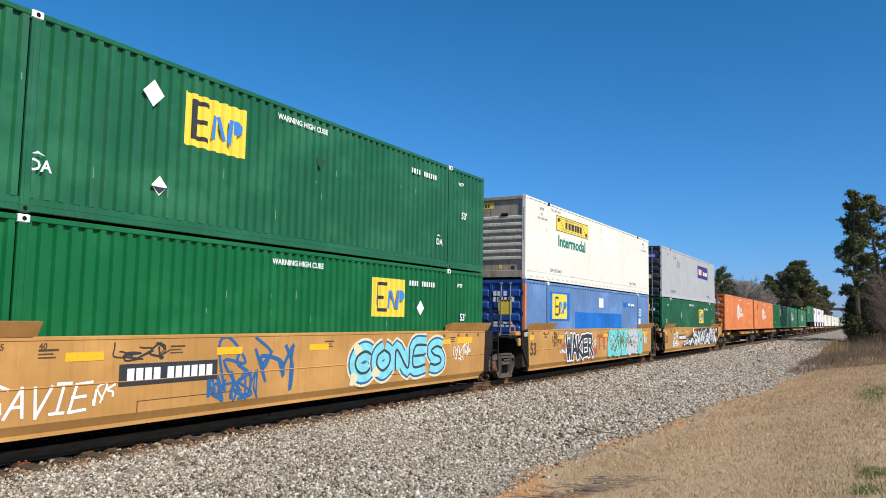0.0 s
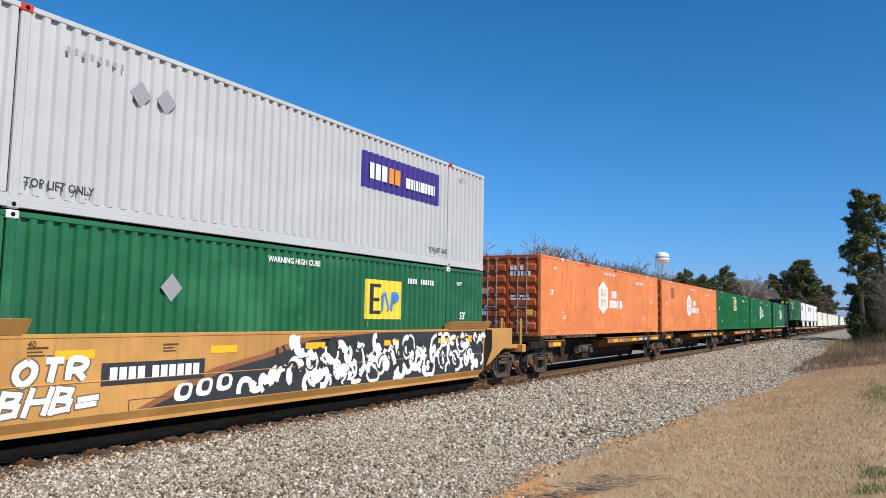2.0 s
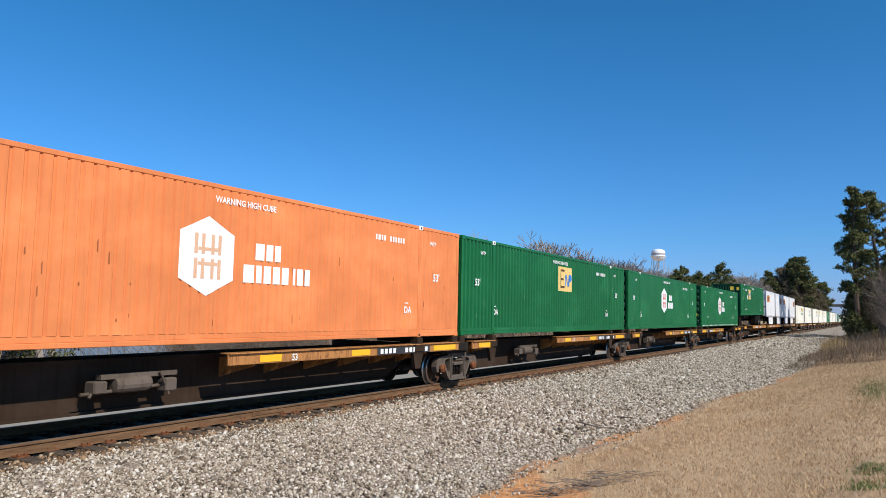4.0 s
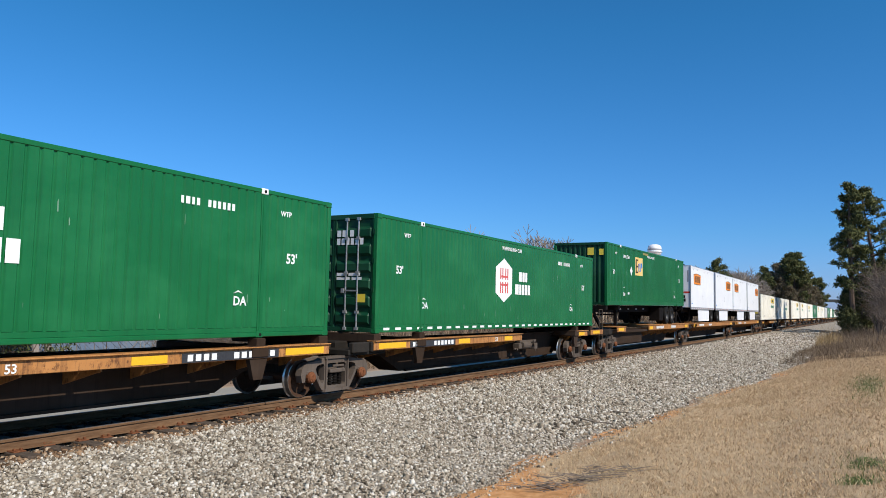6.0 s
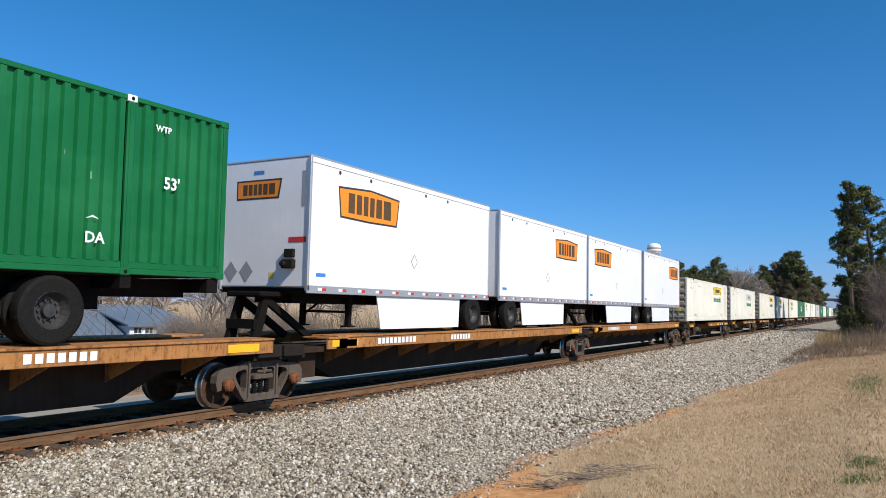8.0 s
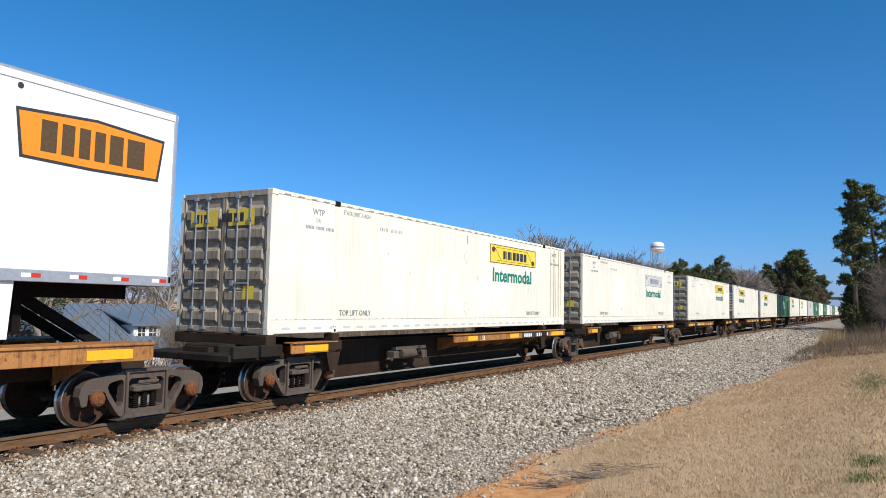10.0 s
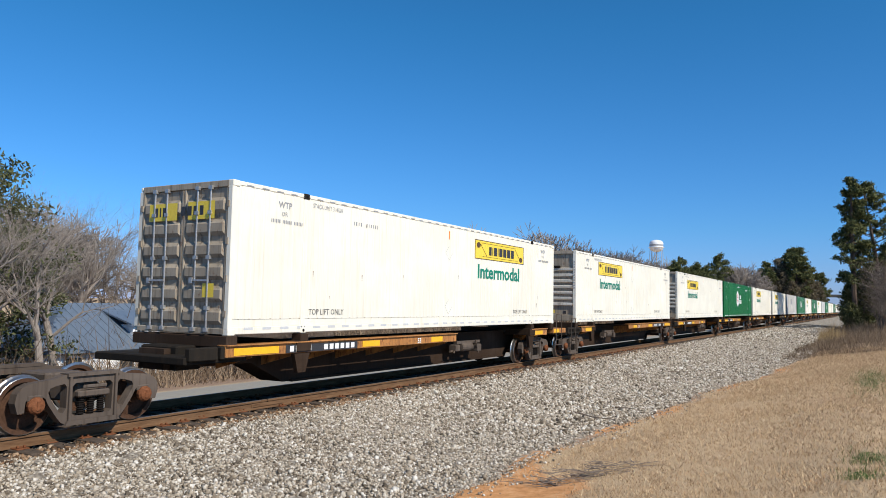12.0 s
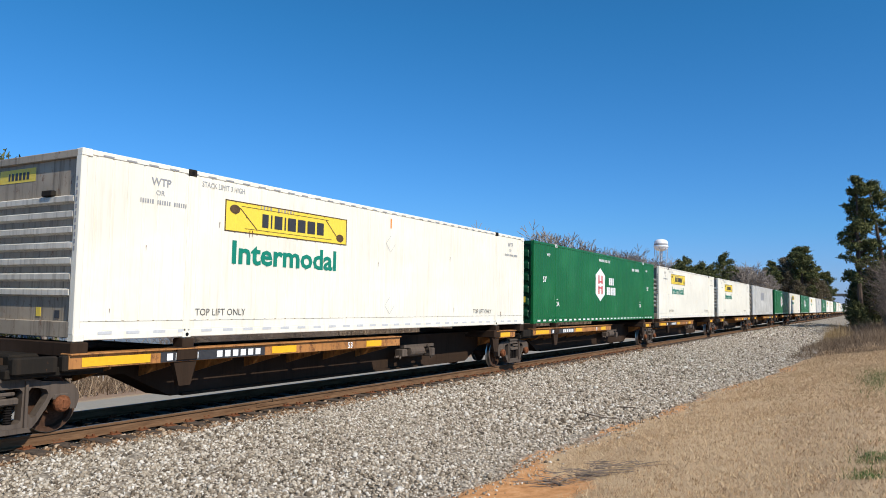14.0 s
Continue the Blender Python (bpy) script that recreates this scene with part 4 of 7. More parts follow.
def truck(parent, x, mat=None):
    """A two-axle truck with its centre at x on the rail."""
    mat = mat or CAST()

    def bolster():
        return Shape().box(-0.20, 0.20, -0.95, 0.95, 0.40, 0.70, 0.03).box(-0.32, 0.32, -0.35, 0.35, 0.62, 0.82, 0.03).box(-1.1, 1.1, -0.09, 0.09, 0.36, 0.42).mesh("truck", mat)

    def frame_mesh():
        """A cast side frame: arms over the bearings, a dipped middle, two rounded windows and the spring opening."""
        half = [(0.42, 0.12), (0.50, 0.15), (0.57, 0.23), (0.71, 0.43), (0.76, 0.53), (0.84, 0.585), (0.98, 0.585), (1.05, 0.52), (1.065, 0.36), (1.16, 0.35), (1.205, 0.50), (1.18, 0.63),
                (1.11, 0.715), (0.99, 0.765), (0.62, 0.80), (0.46, 0.85), (0.0, 0.86)]
        outer = [(-x, z) for x, z in half[:-1]] + half[::-1]
        holes = [[(k * x, z) for x, z in ((0.43, 0.36), (0.48, 0.29), (0.54, 0.31), (0.69, 0.53), (0.72, 0.61), (0.69, 0.67), (0.60, 0.70), (0.47, 0.72), (0.43, 0.67))] for k in (-1, 1)]
        holes.append([(-0.33, 0.27), (-0.29, 0.23), (0.29, 0.23), (0.33, 0.27), (0.34, 0.67), (0.29, 0.72), (-0.29, 0.72), (-0.34, 0.67)])
        loops = [outer] + holes
        flat = [q for lp in loops for q in lp]
        tris = tessellate_polygon([[Vector((x, z, 0)) for x, z in lp] for lp in loops])
        s = Shape()
        n = len(flat)
        fs = [tuple(t) for t in tris] + [tuple(n + i for i in reversed(t)) for t in tris]
        k = 0
        for lp in loops:
            fs += [(k + i, k + (i + 1) % len(lp), n + k + (i + 1) % len(lp), n + k + i) for i in range(len(lp))]
            k += len(lp)
        s.add([(x, -0.07, z) for x, z in flat] + [(x, 0.09, z) for x, z in flat], fs)
        # flanges round the openings and along the foot
        s.prism([(-0.46, 0.10), (0.46, 0.10), (0.42, 0.17), (-0.42, 0.17)], "y", -0.12, 0.10).prism([(-0.44, 0.87), (0.44, 0.87), (0.44, 0.82), (-0.44, 0.82)], "y", -0.11, 0.10)
        for u in (-0.385, 0.385):
            s.box(u - 0.022, u + 0.022, -0.115, -0.06, 0.16, 0.83, 0.01)
        s.box(-0.27, 0.27, -0.12, 0.0, 0.50, 0.60, 0.02).box(-0.20, 0.20, -0.14, -0.10, 0.63, 0.69, 0.015)
        for u in (-0.915, 0.915):
            s.box(u - 0.12, u + 0.12, -0.085, 0.09, 0.50, 0.60, 0.02)
        return s.mesh("side_frame", mat)

    def spring():
        prof = []
        z = 0.0
        while z < 0.25:
            prof += [(0.048, z), (0.062, z + 0.012), (0.048, z + 0.026)]
            z += 0.034
        return Shape().lathe(prof, "z", (0, 0, 0.24), 10).mesh("spring", DARK())

    def cap():
        return Shape().lathe([(0.02, 0.0), (0.12, 0.0), (0.125, -0.06), (0.10, -0.10), (0.06, -0.115), (0.0, -0.116)], "y", (0, 0, 0), 14).box(
            -0.03, 0.03, -0.125, -0.11, -0.06, 0.06).mesh("bearing_cap", BEAR())

    def wheelset():
        s = Shape()
        for k in (-1, 1):
            y = k * 0.7525
            s.lathe([(0.08, y + k * 0.09), (0.13, y + k * 0.09), (0.15, y + k * 0.02), (0.33, y - k * 0.015), (0.345, y + k * 0.062), (0.405, y + k * 0.064),
                     (0.405, y - k * 0.072), (0.34, y - k * 0.07), (0.33, y - k * 0.03), (0.12, y - k * 0.05), (0.08, y - k * 0.1)], "y", (0, 0, 0), 32)
        s.lathe([(0.075, -1.02), (0.08, -0.6), (0.075, 0), (0.08, 0.6), (0.075, 1.02)], "y", (0, 0, 0), 12)
        for i in range(3):
            a = 2.1 * i
            s.box(0.2 * math.cos(a) - 0.03, 0.2 * math.cos(a) + 0.03, -0.745, -0.735 - 0.03, 0.2 * math.sin(a) - 0.03, 0.2 * math.sin(a) + 0.03)
        return s.mesh("wheelset", WHEEL())

    def tread():
        s = Shape()
        for k in (-1, 1):
            y = k * 0.7525
            s.lathe([(0.404, y + k * 0.066), (0.414, y + k * 0.06), (0.420, y - k * 0.02), (0.424, y - k * 0.03), (0.448, y - k * 0.05), (0.444, y - k * 0.066), (0.404, y - k * 0.074)], "y", (0, 0, 0), 32)
        return s.mesh("tread", TREAD())
    key = mat.name
    t = part("truck", cached((key, "bolster"), bolster), mat, parent, at=(x, 0, 0))
    for k in (-1, 1):
        part("side_frame", cached((key, "frame"), frame_mesh), mat, t, at=(0, k * 1.0, 0)).rotation_euler = (0, 0, 0 if k < 0 else math.pi)
    for u in (-0.17, 0.0, 0.17):
        for k in (-1, 1):
            part("spring", cached("spring", spring), DARK(), t, at=(u, k * 1.02, 0))
    for u in (-0.915, 0.915):
        part("bearing_cap", cached("cap", cap), BEAR(), t, at=(u, -1.06, 0.45))
        w = part("wheelset", cached("wheelset", wheelset), WHEEL(), t, at=(u, 0, WR))
        # the tread turns with its wheels: one mesh with two materials
        me = w.data
        if len(me.materials) == 1:
            bm = bmesh.new()
            bm.from_mesh(me)
            tm = tread()
            n0 = len(bm.faces)
            bm.from_mesh(tm)
            bm.faces.ensure_lookup_table()
            for f in bm.faces[n0:]:
                f.material_index = 1
            bm.to_mesh(me)
            bm.free()
            me.materials.append(TREAD())
        WHEELS.append((w, u))
    return t


# ---- car units ----
def stroke(pts, width, closed=False):
    """A smooth painted line through (x, z) points, as a strip of quads."""
    p = [Vector(q) for q in pts]
    n = len(p)
    out = []
    for i in range(n - 1):
        a, b, c, d = p[max(i - 1, 0)], p[i], p[i + 1], p[min(i + 2, n - 1)]
        for k in range(6):
            t = k / 6
            out.append(0.5 * (2 * b + (c - a) * t + (2 * a - 5 * b + 4 * c - d) * t * t + (3 * b - a - 3 * c + d) * t ** 3))
    out.append(p[-1])
    vs, fs = [], []
    for i, q in enumerate(out):
        d = (out[min(i + 1, len(out) - 1)] - out[max(i - 1, 0)])
        d = d.normalized() if d.length > 1e-9 else Vector((1, 0))
        m = Vector((-d.y, d.x)) * width * 0.5
        vs += [(q + m), (q - m)]
        if i:
            fs.append((2 * i - 2, 2 * i - 1, 2 * i + 1, 2 * i))
    return vs, fs


WELL_SIDE = -1.405


def scribble(u, name, mat, x0, x1, z0, z1, seed, n=6, width=0.035, lift=0.002, jag=1.0, pts=6, y=None):
    """Free sprayed lines inside a box on the sill."""
    rnd = random.Random(seed)
    s = Shape()
    y = (WELL_SIDE if y is None else y) - 0.003 - lift
    for i in range(n):
        cx = x0 + (x1 - x0) * (i + 0.5) / n
        w = (x1 - x0) / n * 0.85 * jag
        line = [(min(x1, max(x0, cx + rnd.uniform(-w, w))), rnd.uniform(z0, z1)) for _ in range(pts)]
        vs, fs = stroke(line, width * rnd.uniform(0.7, 1.2))
        s.add([(a, y - 0.0002 * i - 0.00003 * k, b) for k, (a, b) in enumerate(vs)], fs)
    return tagged(part(name, open_mesh(s, name, mat), mat, u), kind="stuff")


def swirls(u, mat, x0, x1, z0, z1, seed, n, width, lift, size=0.28):
    """Curling sprayed hooks and arcs inside a box on the sill."""
    rnd = random.Random(seed)
    s = Shape()
    y = WELL_SIDE - 0.003 - lift
    for i in range(n):
        cx = x0 + (x1 - x0) * (i + rnd.random()) / n
        cz = rnd.uniform(z0 + 0.12, z1 - 0.12)
        a, r, turn = rnd.uniform(0, 6.28), rnd.uniform(0.35, 1.0) * size, rnd.choice((-1, 1)) * rnd.uniform(0.5, 0.9)
        line = []
        for k in range(6):
            px, pz = cx + 0.7 * r * math.cos(a + turn * k) + 0.03 * k, cz + r * math.sin(a + turn * k)
            line.append((px, min(z1, max(z0, pz))))
            r *= rnd.uniform(0.75, 1.05)
        vs, fs = stroke(line, width * rnd.uniform(0.6, 1.3))
        s.add([(p, y - 0.00008 * i - 0.00003 * k, q) for k, (p, q) in enumerate(vs)], fs)
    return tagged(part("sprayed_line", open_mesh(s, "sprayed_line", mat), mat, u), kind="stuff")


def blob(u, name, mat, cx, cz, w, h, seed, lift=0.002, lean=0.0, wob=0.12, n=22):
    rnd = random.Random(seed)
    ph = [rnd.uniform(0, 6.28) for _ in range(3)]
    pts = []
    for i in range(n):
        a = 2 * math.pi * i / n
        r = 1 + wob * math.sin(2 * a + ph[0]) + wob * 0.7 * math.sin(3 * a + ph[1])
        c, s_ = math.cos(a), math.sin(a)
        px = w / 2 * r * math.copysign(abs(c) ** 0.7, c)
        pz = h / 2 * (1 + 0.4 * (r - 1)) * math.copysign(abs(s_) ** 0.7, s_)
        pts.append((cx + px + lean * pz, cz + pz))
    part(name, open_mesh(Shape().add([(x, WELL_SIDE - 0.003 - lift, z) for x, z in pts], [tuple(range(n))]), name, mat), mat, u)
    vs, fs = stroke(pts + pts[:2], 0.035)
    return pts, vs, fs


GLYPHS = {  # strokes of hand-sprayed capitals, in a unit square
    "S": (((1, .88), (.5, 1), (.05, .80), (.3, .56), (.8, .42), (.95, .15), (.5, 0), (0, .1)),), "A": (((0, 0), (.5, 1), (1, 0)), ((.2, .36), (.8, .36))),
    "V": (((0, 1), (.5, 0), (1, 1)),), "I": (((.5, 0), (.5, 1)), ((.1, 0), (.9, 0)), ((.1, 1), (.9, 1))), "E": (((1, 1), (.05, .95), (0, 0), (1, .05)), ((0, .5), (.8, .52))),
    "W": (((0, 1), (.25, 0), (.5, .75), (.75, 0), (1, 1)),), "K": (((0, 0), (.05, 1)), ((1, 1), (.05, .45), (1, 0))),
    "R": (((.05, 0), (0, 1), (.8, .95), (.9, .7), (.65, .5), (.05, .48)), ((.4, .48), (1, 0))), "C": (((1, .85), (.6, 1), (.12, .8), (0, .4), (.3, .03), (.75, 0), (1, .2)),),
    "O": (((.5, 1), (.08, .75), (.05, .3), (.5, 0), (.92, .3), (.92, .75), (.5, 1)),), "N": (((0, 0), (0, 1), (.95, .05), (1, 1)),), "T": (((0, 1), (1, 1)), ((.5, 1), (.5, 0))),
    "B": (((0, 0), (0, 1), (.75, .9), (.7, .6), (.1, .52), (.85, .42), (.85, .08), (0, 0)),), "H": (((0, 0), (0, 1)), ((1, 0), (1, 1)), ((0, .5), (1, .5))), "=": (((0, .6), (.9, .65)), ((0, .3), (.9, .35)))}


def sprayed_word(u, word, x0, x1, z0, z1, layers, gap=0.2, lean=0.0, curved=False, seed=1):
    """A sprayed word, drawn once for each layer of material, width and lift."""
    w = (x1 - x0) / (len(word) + gap * (len(word) - 1))
    for mat, width, lift in layers:
        rnd = random.Random(seed)
        s = Shape()
        n = 0
        for i, ch in enumerate(word):
            a, up, tall = x0 + i * w * (1 + gap), rnd.uniform(-0.03, 0.03), rnd.uniform(0.94, 1.06)
            for line in GLYPHS[ch]:
                pts = [(a + w * px + lean * pz, z0 + up + (z1 - z0) * pz * tall) for px, pz in line]
                if curved:
                    vs, fs = stroke(pts, width)
                    s.add([(px, WELL_SIDE - 0.003 - lift - 0.00002 * (n + k), pz) for k, (px, pz) in enumerate(vs)], fs)
                    n += len(vs)
                    continue
                for p, q in zip(pts, pts[1:]):
                    p, q = Vector(p), Vector(q)
                    d = (q - p).normalized() * width * 0.5
                    m = Vector((-d.y, d.x))
                    s.add([(e.x, WELL_SIDE - 0.003 - lift - 0.00004 * n, e.y) for e in (p - d + m, p - d - m, q + d - m, q + d + m)], [(0, 1, 2, 3)])
                    n += 1
        tagged(part("sprayed_letters", open_mesh(s, "sprayed_letters", mat), mat, u), kind="stuff")


def well_unit(label, left=True, right=True):
    """One well of the articulated stack car; x=0 where its container begins."""
    u = thing("well_car", label, "railway wagon", "well car units")
    tan, dk = TAN(), DARKP()

    def sill():
        y0, y1 = WELL_SIDE, WELL_SIDE + 0.04
        s = Shape().prism([(0.10, 0.44), (0.02, 1.62), (16.13, 1.62), (16.05, 0.44)], "y", y0, y1)
        s.add([(0.1, y0, 0.44), (16.05, y0, 0.44), (15.9, y0 + 0.10, 0.28), (0.25, y0 + 0.10, 0.28)], [(0, 1, 2, 3)])
        s.box(0.02, 16.13, y0 - 0.012, y1 + 0.06, 1.58, 1.645, 0.012)
        s.box(0.25, 15.9, y0 + 0.08, y0 + 0.30, 0.24, 0.30)
        s.add([(0.1, y0 - 0.001, 0.95), (16.05, y0 - 0.001, 0.95), (16.05, y0 - 0.014, 0.935), (0.1, y0 - 0.014, 0.935), (0.1, y0 - 0.001, 0.92), (16.05, y0 - 0.001, 0.92)],
              [(0, 1, 2, 3), (3, 2, 5, 4)])
        return s.mesh("side_sill", tan)
    sm = cached("well_sill", sill)
    part("side_sill", sm, tan, u)
    part("side_sill", sm, tan, u, at=(CL, 0, 0)).rotation_euler = (0, 0, math.pi)

    def lip():
        y0 = WELL_SIDE
        s = Shape().prism([(y0 - 0.02, 1.64), (y0 - 0.16, 1.86), (y0 - 0.13, 1.865), (y0 + 0.02, 1.645)], "x", 0.0, 2.35)
        s.prism([(y0 + 0.01, 1.645), (y0 - 0.13, 1.86), (y0 + 0.05, 1.80), (y0 + 0.08, 1.645)], "x", 2.30, 2.42)
        for k in (0.5, 1.2, 1.9):
            s.prism([(y0 + 0.0, 1.645), (y0 - 0.12, 1.85), (y0 + 0.03, 1.78)], "x", k, k + 0.02)
        return s.mesh("guide_flange", tan)
    lm = cached("well_lip", lip)
    for x, r in ((-0.1, 0), (CL + 0.1 - 2.42, 0)):
        o = part("guide_flange", lm, tan, u, at=(x, 0, 0))
        if x > 1:
            o.scale = (-1, 1, 1)
            o.location = (CL + 0.1, 0, 0)
    part("floor", cached("well_floor", lambda: Shape().box(0.2, 15.95, -1.3, 1.3, 0.26, 0.36).mesh("floor", DARK())), DARK(), u)

    def end_side():
        y0, y1 = WELL_SIDE + 0.004, WELL_SIDE + 0.06
        s = Shape().prism([(-0.46, 1.62), (0.03, 1.62), (0.10, 0.46), (-0.02, 0.46), (-0.46, 1.02)], "y", y0, y1)
        s.box(-0.48, 0.03, y0 - 0.01, y1, 1.09, 1.13)
        s.prism([(0.02, 0.46), (0.10, 0.46), (0.14, 0.30), (0.02, 0.28)], "y", y0 + 0.03, y1 + 0.05)
        return s.mesh("end_plate", dk)
    em = cached("well_end", end_side)
    part("end_plate", em, dk, u)
    o = part("end_plate", em, dk, u, at=(CL, 0, 0))
    o.scale = (-1, 1, 1)
    deck = cached("well_deck", lambda: Shape().box(-1.30, 0.1, -0.55, 0.55, 0.85, 1.35, 0.03).box(-0.50, 0.1, -1.40, 1.40, 1.25, 1.40, 0.02).box(
        -1.1, -0.5, -1.25, -0.4, 1.36, 1.40).box(-0.35, 0.15, -1.35, 1.35, 0.4, 1.25).mesh("end_deck", dk))
    part("end_deck", deck, dk, u)
    o = part("end_deck", deck, dk, u, at=(CL, 0, 0))
    o.scale = (-1, 1, 1)

    def ladder():
        s = Shape()
        for x in (0, 0.42):
            s.tube((x, 0, 0.35), (x, 0, 2.25), 0.022)
        for z in (0.40, 0.72, 1.02, 1.32, 1.62, 2.23):
            s.tube((0, 0, z), (0.42, 0, z), 0.014)
        s.tube((0.42, 0, 2.2), (0.42, 0.5, 2.2), 0.016).tube((0.42, 0.5, 2.2), (0.42, 0.5, 1.3), 0.016)
        return s.mesh("ladder", dk)
    part("ladder", cached("ladder", ladder), dk, u, at=(CL + 0.55, -1.36, 0))

    def hose():
        s = Shape()
        pts = [Vector((-0.75, -1.05, 1.55)), Vector((-0.85, -1.15, 1.85)), Vector((-0.65, -1.2, 1.75)), Vector((-0.55, -1.2, 1.35)), Vector((-0.4, -1.2, 1.15))]
        for a, b in zip(pts, pts[1:]):
            s.tube(a, b, 0.02)
        s.box(-0.8, -0.35, -1.33, -1.1, 1.44, 1.58, 0.02).box(-0.62, -0.48, -1.36, -1.28, 1.1, 1.36, 0.02)
        return s.mesh("air_hose", tan)
    part("air_hose", cached("hose", hose), tan, u)
    y = WELL_SIDE - 0.004
    for i, x in enumerate((0.15, 2.75, 5.6, 8.1, 10.9, 13.4, 14.4)):
        w = 0.62 if 0 < i < 6 else (0.36 if i == 0 else 0.9)
        part("reflector", flat_box(x, x + w, 1.28, 1.28 + (0.13 if 0 < i < 6 else 0.18), y, 0.003), YELLOW(), u)
    for x in (2.35, 4.6, 8.6, 13.3, 1.45, 14.0):
        part("stencil_block", Shape().box(x, x + 0.30, y - 0.002, y, 1.44, 1.47).box(x, x + 0.22, y - 0.002, y, 1.39, 1.41).box(x, x + 0.26, y - 0.002, y, 1.34, 1.36), LETT(), u)
    for xx, w in ((4.0, 2), (9.9, 2)):
        part("panel_seam", Shape().box(xx, xx + 0.012, y - 0.004, y, 0.45, 0.62).box(xx, xx + w, y - 0.004, y, 0.61, 0.618), LETT(), u)
    letters(u, "53", 0.18, y - 0.002, 0.78, 0.42, LETT(), 0.018, 0.95)
    letters(u, "125T", -0.36, y - 0.002, 1.42, 0.13, LETW(), 0.004)
    for x in (0.35, 1.35, 1.75, 2.35, 13.6, 14.4, 14.9, 15.6):
        letters(u, {0.35: "53", 1.35: "48", 1.75: "45", 2.35: "40", 13.6: "40", 14.4: "45", 14.9: "48", 15.6: "53"}[x], x, y - 0.002, 1.47, 0.09, LETT(), 0.002)
    return u


def spine_end():
    return cached("spine_end", lambda: Shape().box(-0.75, 0.75, -1.22, 1.22, 0.86, 1.00, 0.02).box(-0.70, -0.05, -1.30, -1.16, 0.92, 1.16, 0.02).box(
        0.02, 0.62, -1.30, -1.16, 0.92, 1.16, 0.02).box(-0.3, 0.3, -0.5, 0.5, 0.7, 1.15, 0.03).mesh("end_bolster", DARKP()))


def spine_unit(label, long_right=True):
    """One platform of an articulated spine car; x=0 where its container begins."""
    u = thing("spine_car", label, "railway wagon", "spine car units")
    om, bm_, dk = SPINE_Y(), SPINE_B(), DARK()
    part("centre_sill", cached("spine_sill", lambda: Shape().prism([(-0.6, 0.72), (-0.6, 1.10), (16.75, 1.10), (16.75, 0.72), (14.9, 0.72), (13.9, 0.25), (2.6, 0.25), (1.6, 0.72)], "y", -0.34, 0.34).box(
        2.8, 13.7, -0.42, 0.42, 0.24, 0.29).box(0.2, 16.0, -0.45, 0.45, 1.08, 1.13).mesh("centre_sill", bm_)), bm_, u)

    def m(x):
        return x if long_right else CL - x

    def band(x0, x1):
        a, b = sorted((m(x0), m(x1)))
        s = Shape().box(a, b, -1.32, -1.27, 0.955, 1.17, 0.008).box(a, b, -1.37, -1.10, 1.16, 1.185, 0.006)
        k = a + 0.7
        while k < b - 0.4:
            s.prism([(-1.27, 0.92), (-1.27, 1.10), (-0.34, 1.05), (-0.34, 0.66)], "x", k, k + 0.03)
            k += 1.25
        return s
    part("side_platform", cached(("band_long", long_right), lambda: band(7.5, 16.2).mesh("side_platform", om)), om, u)
    part("side_platform", cached(("band_short", long_right), lambda: band(0.7, 2.15).mesh("side_platform", om)), om, u)

    def pad():
        s = Shape()
        for x in (0.0,):
            s.box(x - 0.22, x + 0.22, -1.36, 1.36, 0.98, 1.20, 0.015).box(x - 0.12, x + 0.12, -1.36, -1.10, 1.18, 1.345, 0.015).box(x - 0.12, x + 0.12, 1.10, 1.36, 1.18, 1.345, 0.015)
            s.prism([(x - 0.25, 0.98), (x + 0.25, 0.98), (x + 0.12, 0.55), (x - 0.12, 0.55)], "y", -1.30, -1.20)
        return s.mesh("container_pad", bm_)
    for x in POSTS:
        part("container_pad", cached("pad", pad), bm_, u, at=(x, 0, 0))
    for x in (0.12, 16.03):
        part("end_pad", cached("endpad", lambda: Shape().box(-0.14, 0.14, -1.30, 1.30, 1.13, 1.345, 0.015).mesh("end_pad", bm_)), bm_, u, at=(x, 0, 0))

    part("end_bolster", spine_end(), DARKP(), u, at=(-0.15, 0, 0))

    def gear():
        s = Shape().lathe([(0.0, -0.35), (0.12, -0.34), (0.14, -0.28), (0.14, 0.28), (0.12, 0.34), (0.0, 0.35)], "x", (0, -0.75, 0.72), 14)
        s.box(-0.6, 0.9, -0.80, -0.66, 0.82, 0.90).tube((-0.9, -0.72, 0.60), (0.8, -0.72, 0.66), 0.03).tube((-0.8, -0.8, 0.55), (-0.5, -0.7, 0.85), 0.025)
        s.box(0.6, 0.85, -0.88, -0.62, 0.55, 0.78, 0.02).box(-0.75, -0.5, -0.85, -0.6, 0.6, 0.8, 0.02).tube((0.5, -0.85, 0.9), (0.7, -0.85, 0.5), 0.02)
        return s.mesh("brake_gear", CAST())
    part("brake_gear", cached("gear", gear), CAST(), u, at=(m(5.9), 0, 0))
    y = -1.325
    for x, w in ((m(1.5) - 0.4, 0.8), (m(15.4) - 0.6, 1.2), (m(11.6) - 0.4, 0.7), (m(8.6) - 0.3, 0.6)):
        part("reflector", flat_box(x, x + w, 0.985, 1.12, y, 0.003), YELLOW(), u)
    x = min(m(12.2), m(14.6))
    part("number_plate", flat_box(x, x + 2.4, 0.965, 1.13, y, 0.003), LETK(), u)
    bars(u, x + 0.12, 0.99, 0.115, [0.12] * 4 + [-0.30] + [0.13] * 6, 0.06, LETW(), 0.006, y=y)
    letters(u, "53", min(m(9.2), m(9.6)), y - 0.004, 0.985, 0.13, LETW(), 0.004)
    return u


